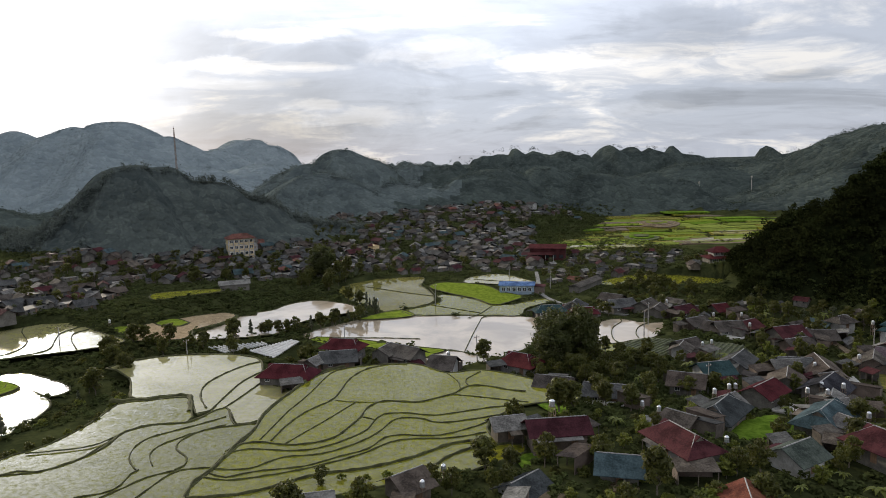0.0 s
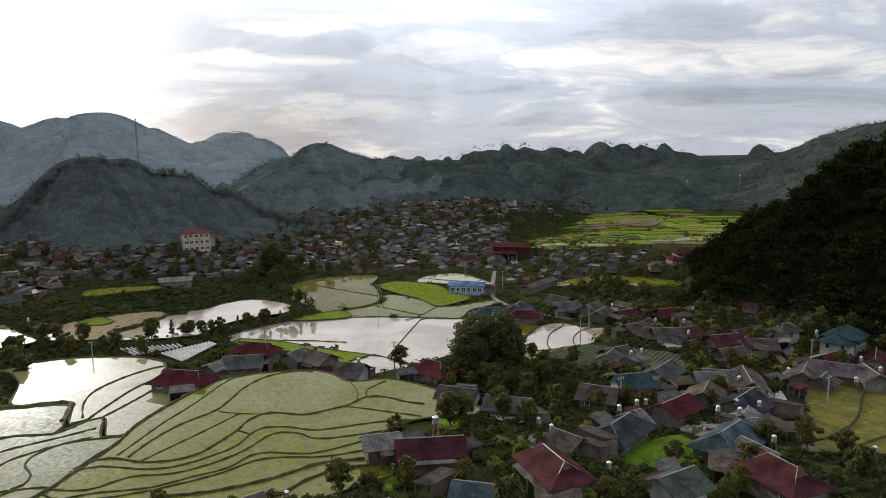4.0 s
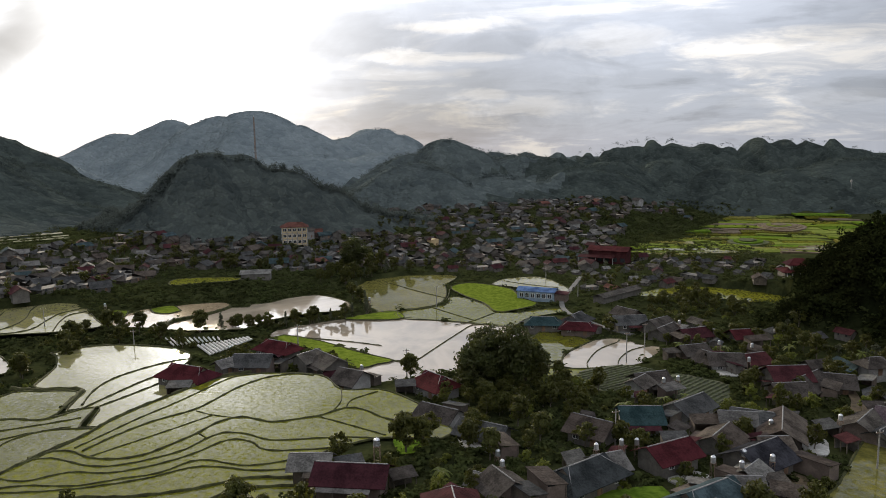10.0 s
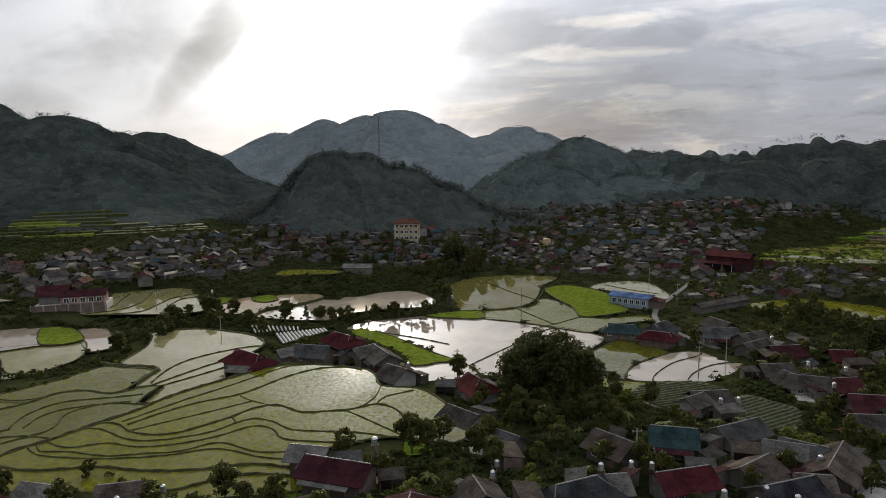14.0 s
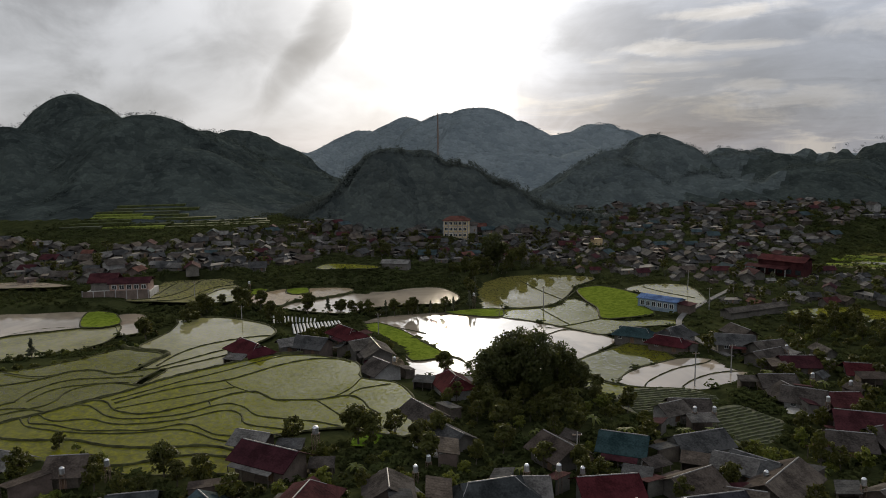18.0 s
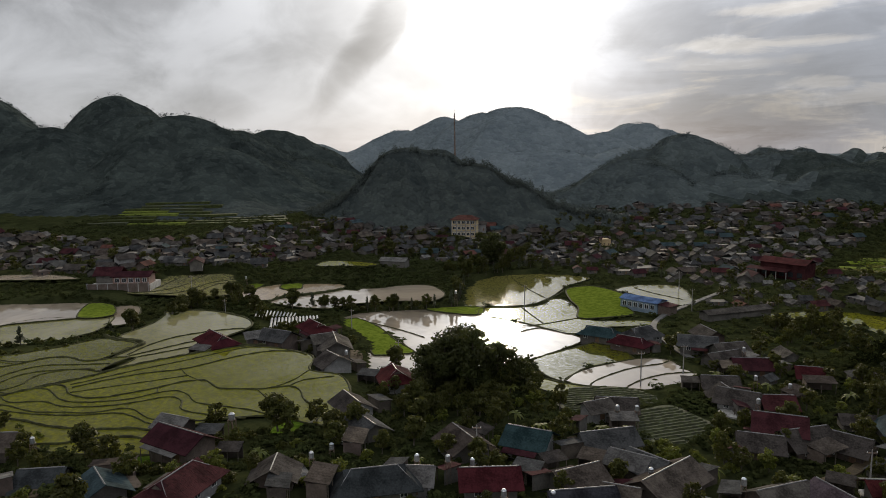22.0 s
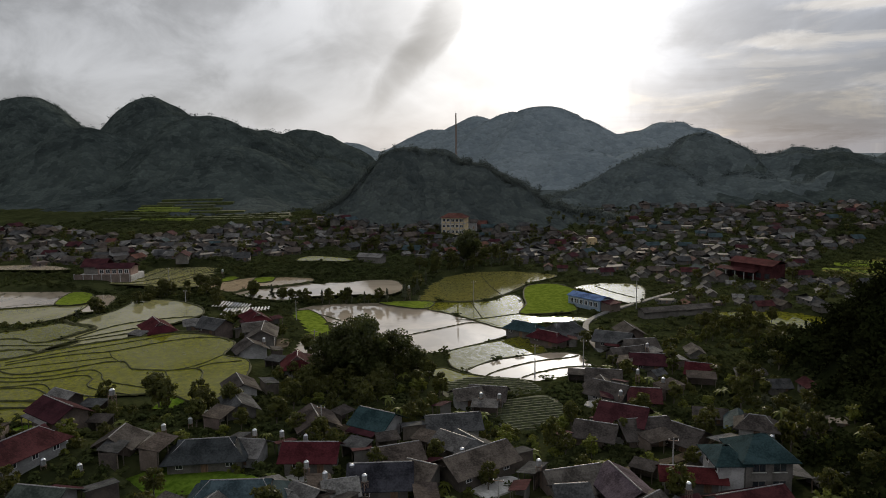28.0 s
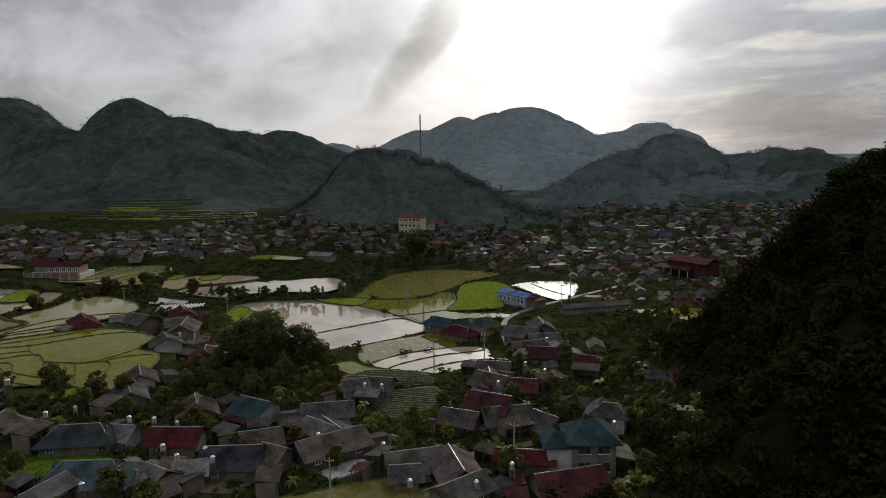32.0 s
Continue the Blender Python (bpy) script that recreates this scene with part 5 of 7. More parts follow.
house(11.2, 102.5, 44, 5.1, 9.0, 2.8, 9.0, "navy")
house(72.6, 171.4, 51, 8.6, 8.0, 2.6, 7.0, "slate")
house(117, 204, 20, 2.5, 6, 2.8, 8.2, "grey", "hip")



# ---- trees ----
def leaf_cloud(rs, centres, radii, per, size, squash=0.8, lift=0.4):
    """Many small leaves in clumps: arrays of corners, four to a leaf."""
    out = []
    for c, r in zip(centres, radii):
        d = rs.normal(size=(per, 3))
        d /= np.linalg.norm(d, axis=1)[:, None]
        p = np.array(c) + d * (r * rs.uniform(0.45, 1.0, (per, 1))) * np.array((1, 1, squash))
        n = d + rs.normal(scale=0.7, size=(per, 3)) + np.array((0, 0, lift))
        n /= np.linalg.norm(n, axis=1)[:, None]
        u = np.cross(n, rs.normal(size=(per, 3)))
        u /= np.linalg.norm(u, axis=1)[:, None] + 1e-9
        v = np.cross(n, u)
        s = size * rs.uniform(0.6, 1.35, (per, 1))
        out.append(np.stack([p - u * s - v * s * 0.5, p + u * s * 0.9 - v * s * 0.55, p + u * s + v * s * 0.6, p - u * s * 0.8 + v * s * 0.5], 1))
    return np.concatenate(out)


def leaf_mesh(name, quads, material):
    v = quads.reshape(-1, 3)
    me = bpy.data.meshes.new(name)
    me.vertices.add(len(v))
    me.vertices.foreach_set("co", v.ravel())
    n = len(quads)
    me.loops.add(4 * n)
    me.loops.foreach_set("vertex_index", np.arange(4 * n, dtype=np.int32))
    me.polygons.add(n)
    me.polygons.foreach_set("loop_start", np.arange(0, 4 * n, 4, dtype=np.int32))
    me.update(calc_edges=True)
    me.materials.append(MATS[material])
    return me


def make_tree(name, seed, tall, wide, trunk_share, clumps, per, leaf, material, label, shape="round"):
    """A tapered trunk with limbs, and a crown of leaf clumps with gaps."""
    rs = np.random.RandomState(seed)
    t = thing(name, 0, 0, -500, 0, label, "tree", "trees of the valley")
    th = tall * trunk_share
    bm = bmesh.new()
    r = max(0.07, tall * 0.022)
    bend = rs.uniform(-0.05, 0.05, 2) * tall
    top = (bend[0], bend[1], tall * 0.72)
    add_tube(bm, (0, 0, -0.6), (bend[0] * 0.5, bend[1] * 0.5, th), r * 1.3, r * 0.9, 7)
    add_tube(bm, (bend[0] * 0.5, bend[1] * 0.5, th), top, r * 0.9, r * 0.3, 6)
    centres, radii = [], []
    for k in range(clumps):
        if shape == "round":
            a, e = rs.uniform(0, math.tau), rs.uniform(-0.9, 1.0)
            q = math.sqrt(max(0.0, 1 - e * e)) * rs.uniform(0.35, 1.0)
            c = (math.cos(a) * q * wide * 0.40 + bend[0], math.sin(a) * q * wide * 0.40 + bend[1], th + (tall - th) * (0.48 + 0.40 * e))
            rad = wide * rs.uniform(0.10, 0.19)
        elif shape == "spire":
            f = (k + 0.5) / clumps
            a = rs.uniform(0, math.tau)
            q = wide * 0.34 * (1 - f) ** 0.7 * rs.uniform(0.3, 1)
            c = (math.cos(a) * q, math.sin(a) * q, th + (tall - th) * (0.05 + 0.9 * f))
            rad = wide * (0.26 - 0.16 * f) * rs.uniform(0.8, 1.2)
        else:
            a, q = rs.uniform(0, math.tau), math.sqrt(rs.uniform(0, 1))
            c = (math.cos(a) * q * wide * 0.42, math.sin(a) * q * wide * 0.42, tall * rs.uniform(0.2, 0.8) * (1.1 - 0.6 * q))
            rad = wide * rs.uniform(0.12, 0.2)
        centres.append(c), radii.append(rad)
        if k % 3 == 0 and shape != "bush":
            z0 = th * rs.uniform(0.75, 1.0)
            add_tube(bm, (bend[0] * 0.5, bend[1] * 0.5, z0), c, r * 0.4, r * 0.1, 4, False)
    part("trunk", bm, "bark", t)
    crown = new("crown", leaf_mesh("crown", leaf_cloud(rs, centres, radii, per, leaf), material))
    crown.parent = t
    return t


def make_fronds(name, seed, tall, count, length, material, label):
    """A banana plant or a palm: a stem with long arching leaves."""
    rs = np.random.RandomState(seed)
    t = thing(name, 0, 0, -500, 0, label, "plant", "plants of the gardens")
    bm = bmesh.new()
    add_tube(bm, (0, 0, -0.4), (0.1, 0.05, tall), 0.16, 0.10, 7)
    part("stem", bm, "leaf_fresh", t)
    for k in range(count):
        bm = bmesh.new()
        a, up = k * 2.4 + rs.uniform(-0.3, 0.3), rs.uniform(0.5, 1.1)
        d = Vector((math.cos(a), math.sin(a), 0))
        s = Vector((-d.y, d.x, 0))
        rows = []
        for j in range(6):
            f = j / 5
            c = Vector((0, 0, tall)) + d * length * f + Vector((0, 0, length * (up * f - 1.05 * f * f)))
            w = length * 0.16 * math.sin(math.pi * (0.12 + 0.85 * f))
            rows.append((bm.verts.new(c - s * w), bm.verts.new(c + Vector((0, 0, -0.06))), bm.verts.new(c + s * w)))
        for p, q in zip(rows, rows[1:]):
            bm.faces.new((p[0], p[1], q[1], q[0])), bm.faces.new((p[1], p[2], q[2], q[1]))
        part("frond", bm, material, t)
    return t


TREES = {
    "great": make_tree("broadleaf_tree", 11, 13.5, 12.0, 0.06, 50, 110, 0.29, "leaf_dark", "tall dark broadleaf tree with a dense rounded crown"),
    "round": make_tree("garden_tree", 12, 7.0, 6.0, 0.18, 34, 60, 0.22, "leaf_mid", "round garden tree with dense green leaves"),
    "loose": make_tree("fruit_tree", 13, 5.5, 5.4, 0.2, 26, 48, 0.2, "leaf_mid", "loose fruit tree beside the houses"),
    "fresh": make_tree("young_tree", 14, 4.2, 4.0, 0.16, 22, 45, 0.18, "leaf_fresh", "young tree with fresh yellow-green leaves"),
    "spire": make_tree("bank_tree", 15, 7.5, 3.6, 0.12, 22, 45, 0.2, "leaf_grey", "slender grey-green tree on the pond bank", "spire"),
    "bush": make_tree("bush", 16, 2.4, 3.6, 0.1, 16, 45, 0.17, "leaf_mid", "low leafy garden bush", "bush"),
    "bush_fresh": make_tree("shrub", 17, 1.8, 3.0, 0.1, 13, 42, 0.16, "leaf_fresh", "low fresh green shrub", "bush"),
}
TREES["far_round"] = make_tree("village_tree", 21, 6.5, 5.6, 0.16, 15, 24, 0.36, "leaf_mid", "round green tree among the far houses")
TREES["far_loose"] = make_tree("village_fruit_tree", 22, 5.0, 5.0, 0.18, 12, 22, 0.32, "leaf_grey", "loose grey-green tree among the far houses")
TREES["banana"] = make_fronds("banana_plant", 18, 2.2, 9, 2.4, "leaf_fresh", "banana plant with long arching leaves")
USED = set()


def tree(kind, x, y, size=1.0, z=None):
    rnd = random.Random(int(x * 13) * 31 + int(y * 17))
    z = ground_at(x, y) - 0.2 if z is None else z
    m = pose(x, y, z, 0, 0, rnd.uniform(0, 360)) @ Matrix.Diagonal((size * rnd.uniform(0.9, 1.1), size * rnd.uniform(0.9, 1.1), size * rnd.uniform(0.88, 1.12), 1))
    if kind in USED:
        copy_thing(TREES[kind], m)
    else:
        USED.add(kind)
        TREES[kind].matrix_basis = m


BOXES = [(min(q[0] for q in p), min(q[1] for q in p), max(q[0] for q in p), max(q[1] for q in p)) for z, p in FIELDS]


def free(x, y, margin=0.0, fields=True):
    for px, py, r in PLACED:
        if (px - x) ** 2 + (py - y) ** 2 < (r + margin) ** 2:
            return False
    if fields:
        for (z, poly), (x0, y0, x1, y1) in zip(FIELDS, BOXES):
            if x0 < x < x1 and y0 < y < y1 and inside(np.array([x]), np.array([y]), poly)[0]:
                return False
    return True


def tree_row(kinds, pts, gap, size, spread):
    """Trees along a line of the plan, uneven in kind, size and place."""
    line = smooth_line(pts, 1.0)
    rnd = random.Random(int(pts[0][0] * 10) + int(pts[-1][1] * 7))
    k = 0.0
    while k < len(line):
        p = line[int(k)]
        tree(rnd.choice(kinds), p.x + rnd.uniform(-spread, spread), p.y + rnd.uniform(-spread, spread), size * rnd.uniform(0.65, 1.25))
        k += gap * rnd.uniform(0.6, 1.4)


# ---- larger buildings ----
def facade(b, x0, x1, y, floors, base, storey, bays, face, frame="white_frame", glass="dark_glass"):
    """Rows of windows on one long side: each a pane set in a frame with a sill."""
    for f in range(floors):
        for k in range(bays):
            x = x0 + (k + 0.5) * (x1 - x0) / bays
            z = base + f * storey + 0.9
            w, h = (x1 - x0) / bays * 0.30, 1.45
            bm = bmesh.new()
            add_box(bm, x - w, min(y, y + face * 0.06), z, x + w, max(y, y + face * 0.06), z + h)
            win = part("window", bm, glass, b)
            bm = bmesh.new()
            for a0, a1, q0, q1 in ((x - w - 0.1, x - w, z - 0.1, z + h + 0.1), (x + w, x + w + 0.1, z - 0.1, z + h + 0.1), (x - w, x + w, z + h, z + h + 0.1), (x - 0.04, x + 0.04, z, z + h)):
                add_box(bm, a0, min(y, y + face * 0.12), q0, a1, max(y, y + face * 0.12), q1)
            part("frame", bm, frame, win)
            bm = bmesh.new()
            add_box(bm, x - w - 0.15, min(y, y + face * 0.25), z - 0.18, x + w + 0.15, max(y, y + face * 0.25), z - 0.1)
            part("sill", bm, "concrete", win)


def hipped(b, L, W, at, rise, colour, over=0.8, style="hip", dx=0.0, dy=0.0):
    for c in roof_planes(L, W, rise, style, over):
        bm = bmesh.new()
        c = [(x + dx, y + dy, z + at) for x, y, z in c]
        add_sheet(bm, c, 0.14, 1.1)
        part("roof_slope", bm, ROOF[colour], b)


def office_building():
    b = thing("office_building", -113.4, 385, 3.6, 25, "cream four-storey public building with an orange-brown hipped roof", "building")
    L, W, st, n = 14.0, 9.0, 3.3, 4
    bm = bmesh.new()
    add_box(bm, -L / 2, -W / 2, -2, L / 2, W / 2, n * st + 0.3)
    part("wall", bm, "wall_cream", b)
    for f in range(1, n + 1):
        bm = bmesh.new()
        add_box(bm, -L / 2 - 0.25, -W / 2 - 0.35, f * st - 0.15, L / 2 + 0.25, W / 2 + 0.25, f * st + 0.12)
        part("cornice", bm, "wall_white", b)
    for k in range(6):
        x = -L / 2 + 0.2 + k * (L - 0.4) / 5
        bm = bmesh.new()
        add_box(bm, x - 0.22, -W / 2 - 0.3, 0, x + 0.22, -W / 2 + 0.1, n * st)
        part("pilaster", bm, "wall_white", b)
    facade(b, -L / 2 + 0.4, L / 2 - 0.4, -W / 2, n, 0.2, st, 5, -1)
    facade(b, -L / 2 + 0.4, L / 2 - 0.4, W / 2, n, 0.2, st, 5, 1)
    hipped(b, L, W, n * st + 0.35, 2.0, "tile")
    PLACED.append((-113.4, 385, 10))


def market_hall():
    b = thing("market_hall", 57, 387, 0, -14, "large two-storey hall with dark red sheet walls and roof", "building")
    bm = bmesh.new()
    add_box(bm, -9.5, -5, -1, 9.5, 5, 6.6)
    part("wall", bm, ROOF["maroon"], b)
    hipped(b, 19.5, 10.4, 6.65, 1.6, "red", 0.6, "gable")
    for k in range(5):
        bm = bmesh.new()
        x = -7.6 + k * 3.8
        add_box(bm, x - 1.1, -5.08, 1.0, x + 1.1, -4.9, 3.0)
        part("opening", bm, "dark_glass", b)
    bm = bmesh.new()
    add_slab(bm, [(-14, -9, 3.4), (4, -9, 3.4), (4, -5, 4.3), (-14, -5, 4.3)], 0.12)
    part("lean_to_roof", bm, ROOF["maroon"], b)
    for k in range(5):
        bm = bmesh.new()
        add_box(bm, -13.7 + k * 4.3, -8.8, -1, -13.4 + k * 4.3, -8.5, 3.4)
        part("post", bm, "wall_white", b)
    PLACED.append((57, 387, 11))


def school():
    b = thing("school", -145, 197.5, 5.6, 41, "low pink school with a dark red roof behind a concrete wall", "building")
    bm = bmesh.new()
    add_box(bm, -3, -1, -3, 11, 6, 3.2)
    part("wall", bm, "wall_pink", b)
    hipped(b, 14.4, 7.4, 3.25, 1.5, "maroon", 0.5, "gable", 4, 2.5)
    bm = bmesh.new()
    add_box(bm, -11, 3, -3, -2.5, 10, 3.4)
    part("wing_wall", bm, "wall_plaster", b)
    hipped(b, 9.6, 8.0, 3.45, 2.6, "maroon", 0.6, "gable", dx=-6.7, dy=6.5)
    bm = bmesh.new()
    add_box(bm, -12.2, -3.4, -4, 11.8, -3.0, 0.7)
    part("front_wall", bm, "wall_brick", b)
    for k in range(7):
        bm = bmesh.new()
        add_box(bm, -12.1 + k * 3.9, -3.5, -4, -11.8 + k * 3.9, -2.9, 1.0)
        part("wall_post", bm, "wall_white", b)
    facade(b, -2.6, 10.6, -1, 1, 0.0, 3, 5, -1)
    bm = bmesh.new()
    add_box(bm, -12.1, -3.0, -4, 11.7, 10, -0.1)
    part("yard", bm, "concrete", b)
    PLACED.append((-145, 197.5, 12))


def blue_shed():
    b = thing("blue_shed", 30, 294, -0.1, -10, "long low shed with pale blue walls and blue metal roof", "shed")
    bm = bmesh.new()
    add_box(bm, -7.2, -3.2, -1, 7.2, 3.2, 3.6)
    part("wall", bm, "wall_blue", b)
    hipped(b, 14.6, 6.6, 3.65, 1.0, "blue", 0.4, "gable")
    facade(b, -6.6, 6.6, -3.2, 1, 0.3, 3, 6, -1)
    bm = bmesh.new()
    add_box(bm, 7.3, -2.6, -1, 11.5, 2.6, 2.8)
    part("annex", bm, "wall_brick", b)
    bm = bmesh.new()
    add_slab(bm, [(7.25, -3, 3.3), (12, -3, 2.9), (12, 3, 2.9), (7.25, 3, 3.3)], 0.1)
    part("annex_roof", bm, ROOF["maroon"], b)
    PLACED.append((30, 294, 8)), PLACED.append((38, 292, 4))


def tiered_house():
    b = thing("tiered_house", 132, 336, 3.4, 5, "two-storey house with tiered red roofs and white balcony", "house")
    bm = bmesh.new()
    add_box(bm, -6.5, -4.5, -2, 6.5, 4.5, 3.2)
    part("wall", bm, "wall_plaster", b)
    hipped(b, 13, 9, 3.2, 1.3, "red", 1.0)
    bm = bmesh.new()
    add_box(bm, -4, -3, 3.2, 4, 3, 6.2)
    part("upper_wall", bm, "wall_white", b)
    hipped(b, 8.4, 6.4, 6.2, 1.8, "red", 1.0)
    facade(b, -3.6, 3.6, -3, 1, 3.4, 3, 3, -1)
    facade(b, -6, 6, -4.5, 1, 0.1, 3, 4, -1)
    PLACED.append((132, 336, 9))


def villa():
    b = thing("villa", 122.5, 184.8, 3.6, 42, "two-storey villa with pale walls and a dark green hipped roof", "house")
    bm = bmesh.new()
    add_box(bm, -2.4, -3.6, -2.5, 4.6, 3.8, 6.3)
    # darker plaster paints in this wall's shade; the wing is white
    part("wall", bm, "wall_plaster", b)
    hipped(b, 7.2, 7.6, 6.35, 2.3, "teal", 0.8, dx=1.1, dy=0.1)
    bm = bmesh.new()
    add_box(bm, -6.2, -3.2, -2.5, -2.41, 3.4, 5.4)
    part("wing", bm, "wall_white", b)
    hipped(b, 4.6, 7.0, 5.45, 1.5, "teal", 0.6, dx=-4.2, dy=0.1)
    for y in (-1.9, 1.6):
        for z in (0.9, 3.6):
            bm = bmesh.new()
            add_box(bm, -6.26, y - 0.5, z, -6.14, y + 0.5, z + 1.3)
            win = part("window", bm, "dark_glass", b)
            bm = bmesh.new()
            for y0, y1, q0, q1 in ((y - 0.6, y - 0.5, z - 0.1, z + 1.4), (y + 0.5, y + 0.6, z - 0.1, z + 1.4), (y - 0.5, y + 0.5, z + 1.3, z + 1.4), (y - 0.5, y + 0.5, z - 0.1, z)):
                add_box(bm, -6.3, y0, q0, -6.16, y1, q1)
            part("frame", bm, "white_frame", win)
    facade(b, -2, 4.2, -3.6, 2, 0.3, 3, 2, -1, frame="wall_plaster")
    bm = bmesh.new()
    add_slab(bm, [(4.8, -3.2, 3.4), (8.2, -3.2, 2.7), (8.2, 3, 2.7), (4.8, 3, 3.4)], 0.1)
    part("lean_to_roof", bm, ROOF["light"], b)
    for y in (-3.0, 2.7):
        bm = bmesh.new()
        add_box(bm, 7.9, y, -2.5, 8.1, y + 0.2, 2.7)
        part("post", bm, "rusty_frame", b)
    PLACED.append((122.5, 184.8, 9))


def long_shed(x, y, yaw, L, W, h, colour, label):
    b = thing("long_shed", x, y, ground_at(x, y), yaw, label, "shed")
    bm = bmesh.new()
    add_box(bm, -L / 2, -W / 2, -1, L / 2, W / 2, h)
    part("wall", bm, "wall_plaster", b)
    hipped(b, L + 0.3, W + 0.2, h + 0.05, W * 0.2, colour, 0.5, "gable")
    for s in range(-2, 3):
        PLACED.append((x + math.cos(radians(yaw)) * s * L / 5, y + math.sin(radians(yaw)) * s * L / 5, 3.5))


office_building()
market_hall()
school()
blue_shed()
tiered_house()
villa()
long_shed(60, 298, 56, 25, 4.5, 2.2, "grey", "very long low shed with a grey fibre-cement roof")
long_shed(-92, 300, 20, 12, 6, 2.6, "light", "farm shed with a pale sheet roof")


# ---- mast, poles, tanks ----
def radio_mast():
    base = ground_at(-171, 453)
    b = thing("radio_mast", -171, 453, base, 20, "tall thin lattice radio mast on the wooded knoll", "mast")
    top = 81 - base
    for k in range(3):
        a = k * math.tau / 3
        bm = bmesh.new()
        add_tube(bm, (0.55 * math.cos(a), 0.55 * math.sin(a), -1), (0.3 * math.cos(a), 0.3 * math.sin(a), top), 0.2, 0.16, 5)
        part("leg", bm, "rusty_frame", b)
    n = 22
    for i in range(n):
        z0, z1 = top * i / n, top * (i + 1) / n
        bm = bmesh.new()
        for k in range(3):
            a, c = k * math.tau / 3, (k + 1) * math.tau / 3
            r0, r1 = 0.55 - 0.25 * i / n, 0.55 - 0.25 * (i + 1) / n
            add_tube(bm, (r0 * math.cos(a), r0 * math.sin(a), z0), (r1 * math.cos(c), r1 * math.sin(c), z1), 0.08, 0.08, 4, False)
        part("brace", bm, "rusty_frame", b)
    bm = bmesh.new()
    add_tube(bm, (0, 0, top - 0.4), (0, 0, top + 2.5), 0.05, 0.03, 5)
    part("antenna", bm, "steel", b)


radio_mast()
for x, y, tall in ((290, 800, 22), (345, 790, 18)):
    b = thing("phone_mast", x, y, ground_at(x, y), 0, "slender white phone mast on the far hillside", "mast")
    bm = bmesh.new()
    add_tube(bm, (0, 0, -1), (0, 0, tall), 0.4, 0.2, 8)
    part("pole", bm, "pole", b)
    bm = bmesh.new()
    add_box(bm, -0.7, -0.7, tall - 3, 0.7, 0.7, tall - 1)
    part("aerial_panel", bm, "pole", b)


def power_pole(x, y, tall, yaw=30):
    b = thing("power_pole", x, y, ground_at(x, y) - 0.3, yaw, "grey concrete power pole with a short cross arm", "pole", "power poles of the valley")
    bm = bmesh.new()
    add_tube(bm, (0, 0, -0.5), (0, 0, tall), 0.17, 0.10, 8)
    part("post", bm, "pole", b)
    bm = bmesh.new()
    add_box(bm, -0.8, -0.05, tall - 0.6, 0.8, 0.05, tall - 0.48)
    part("cross_arm", bm, "rusty_frame", b)
    for k in (-0.7, 0, 0.7):
        bm = bmesh.new()
        add_tube(bm, (k, 0, tall - 0.48), (k, 0, tall - 0.25), 0.05, 0.04, 6)
        part("insulator", bm, "white_frame", b)


for x, y, tall in ((-4.5, 270.7, 8.5), (61.4, 214.6, 8.0), (66.7, 228.4, 7.0), (7.9, 189, 7.5), (-75, 196, 6.5), (-32, 212, 6), (-121, 213, 7), (100, 150, 7.5), (58, 152, 7), (45, 300, 8), (30, 330, 8), (112, 180, 7)):
    power_pole(x, y, tall)


TANK = None


def water_tank(x, y, top):
    """A steel water tank on a frame: the frame goes down to the roof or the ground."""
    global TANK
    if TANK is None:
        t = thing("water_tank", x, y, top, 15, "stainless steel water tank on a steel frame beside a house", "water tank", "water tanks of the village")
        bm = bmesh.new()
        rings = ((0.50, -1.25), (0.56, -1.2), (0.56, -0.95), (0.54, -0.93), (0.56, -0.9), (0.56, -0.55), (0.54, -0.53), (0.56, -0.5), (0.56, -0.2), (0.36, -0.02), (0.16, 0.03))
        prev = None
        for r, z in rings:
            ring = [bm.verts.new((r * math.cos(k * math.tau / 14), r * math.sin(k * math.tau / 14), z)) for k in range(14)]
            if prev:
                for k in range(14):
                    bm.faces.new((prev[k], prev[(k + 1) % 14], ring[(k + 1) % 14], ring[k]))
            else:
                bm.faces.new(ring[::-1])
            prev = ring
        bm.faces.new(prev)
        part("tank", bm, "steel", t)
        bm = bmesh.new()
        add_tube(bm, (0, 0, 0.02), (0, 0, 0.1), 0.2, 0.17, 10)
        part("lid", bm, "steel", t)
        for sx in (-1, 1):
            for sy in (-1, 1):
                bm = bmesh.new()
                add_box(bm, sx * 0.48 - 0.05, sy * 0.48 - 0.05, -6.5, sx * 0.48 + 0.05, sy * 0.48 + 0.05, -1.32)
                part("leg", bm, "rusty_frame", t)
        bm = bmesh.new()
        add_box(bm, -0.58, -0.58, -1.34, 0.58, 0.58, -1.26)
        part("platform", bm, "rusty_frame", t)
        bm = bmesh.new()
        for z in (-2.6, -4.0):
            for a, b in (((-0.48, -0.48, z), (0.48, -0.48, z + 1.2)), ((0.48, 0.48, z), (-0.48, 0.48, z + 1.2)), ((0.48, -0.48, z), (0.48, 0.48, z + 1.2)), ((-0.48, 0.48, z), (-0.48, -0.48, z + 1.2))):
                add_tube(bm, a, b, 0.03, 0.03, 4, False)
        part("brace", bm, "rusty_frame", t)
        TANK = t
    else:
        copy_thing(TANK, pose(x, y, top, 0, 0, (x * 37 + y * 11) % 90) @ Matrix.Diagonal((0.72, 0.72, 0.9, 1)))


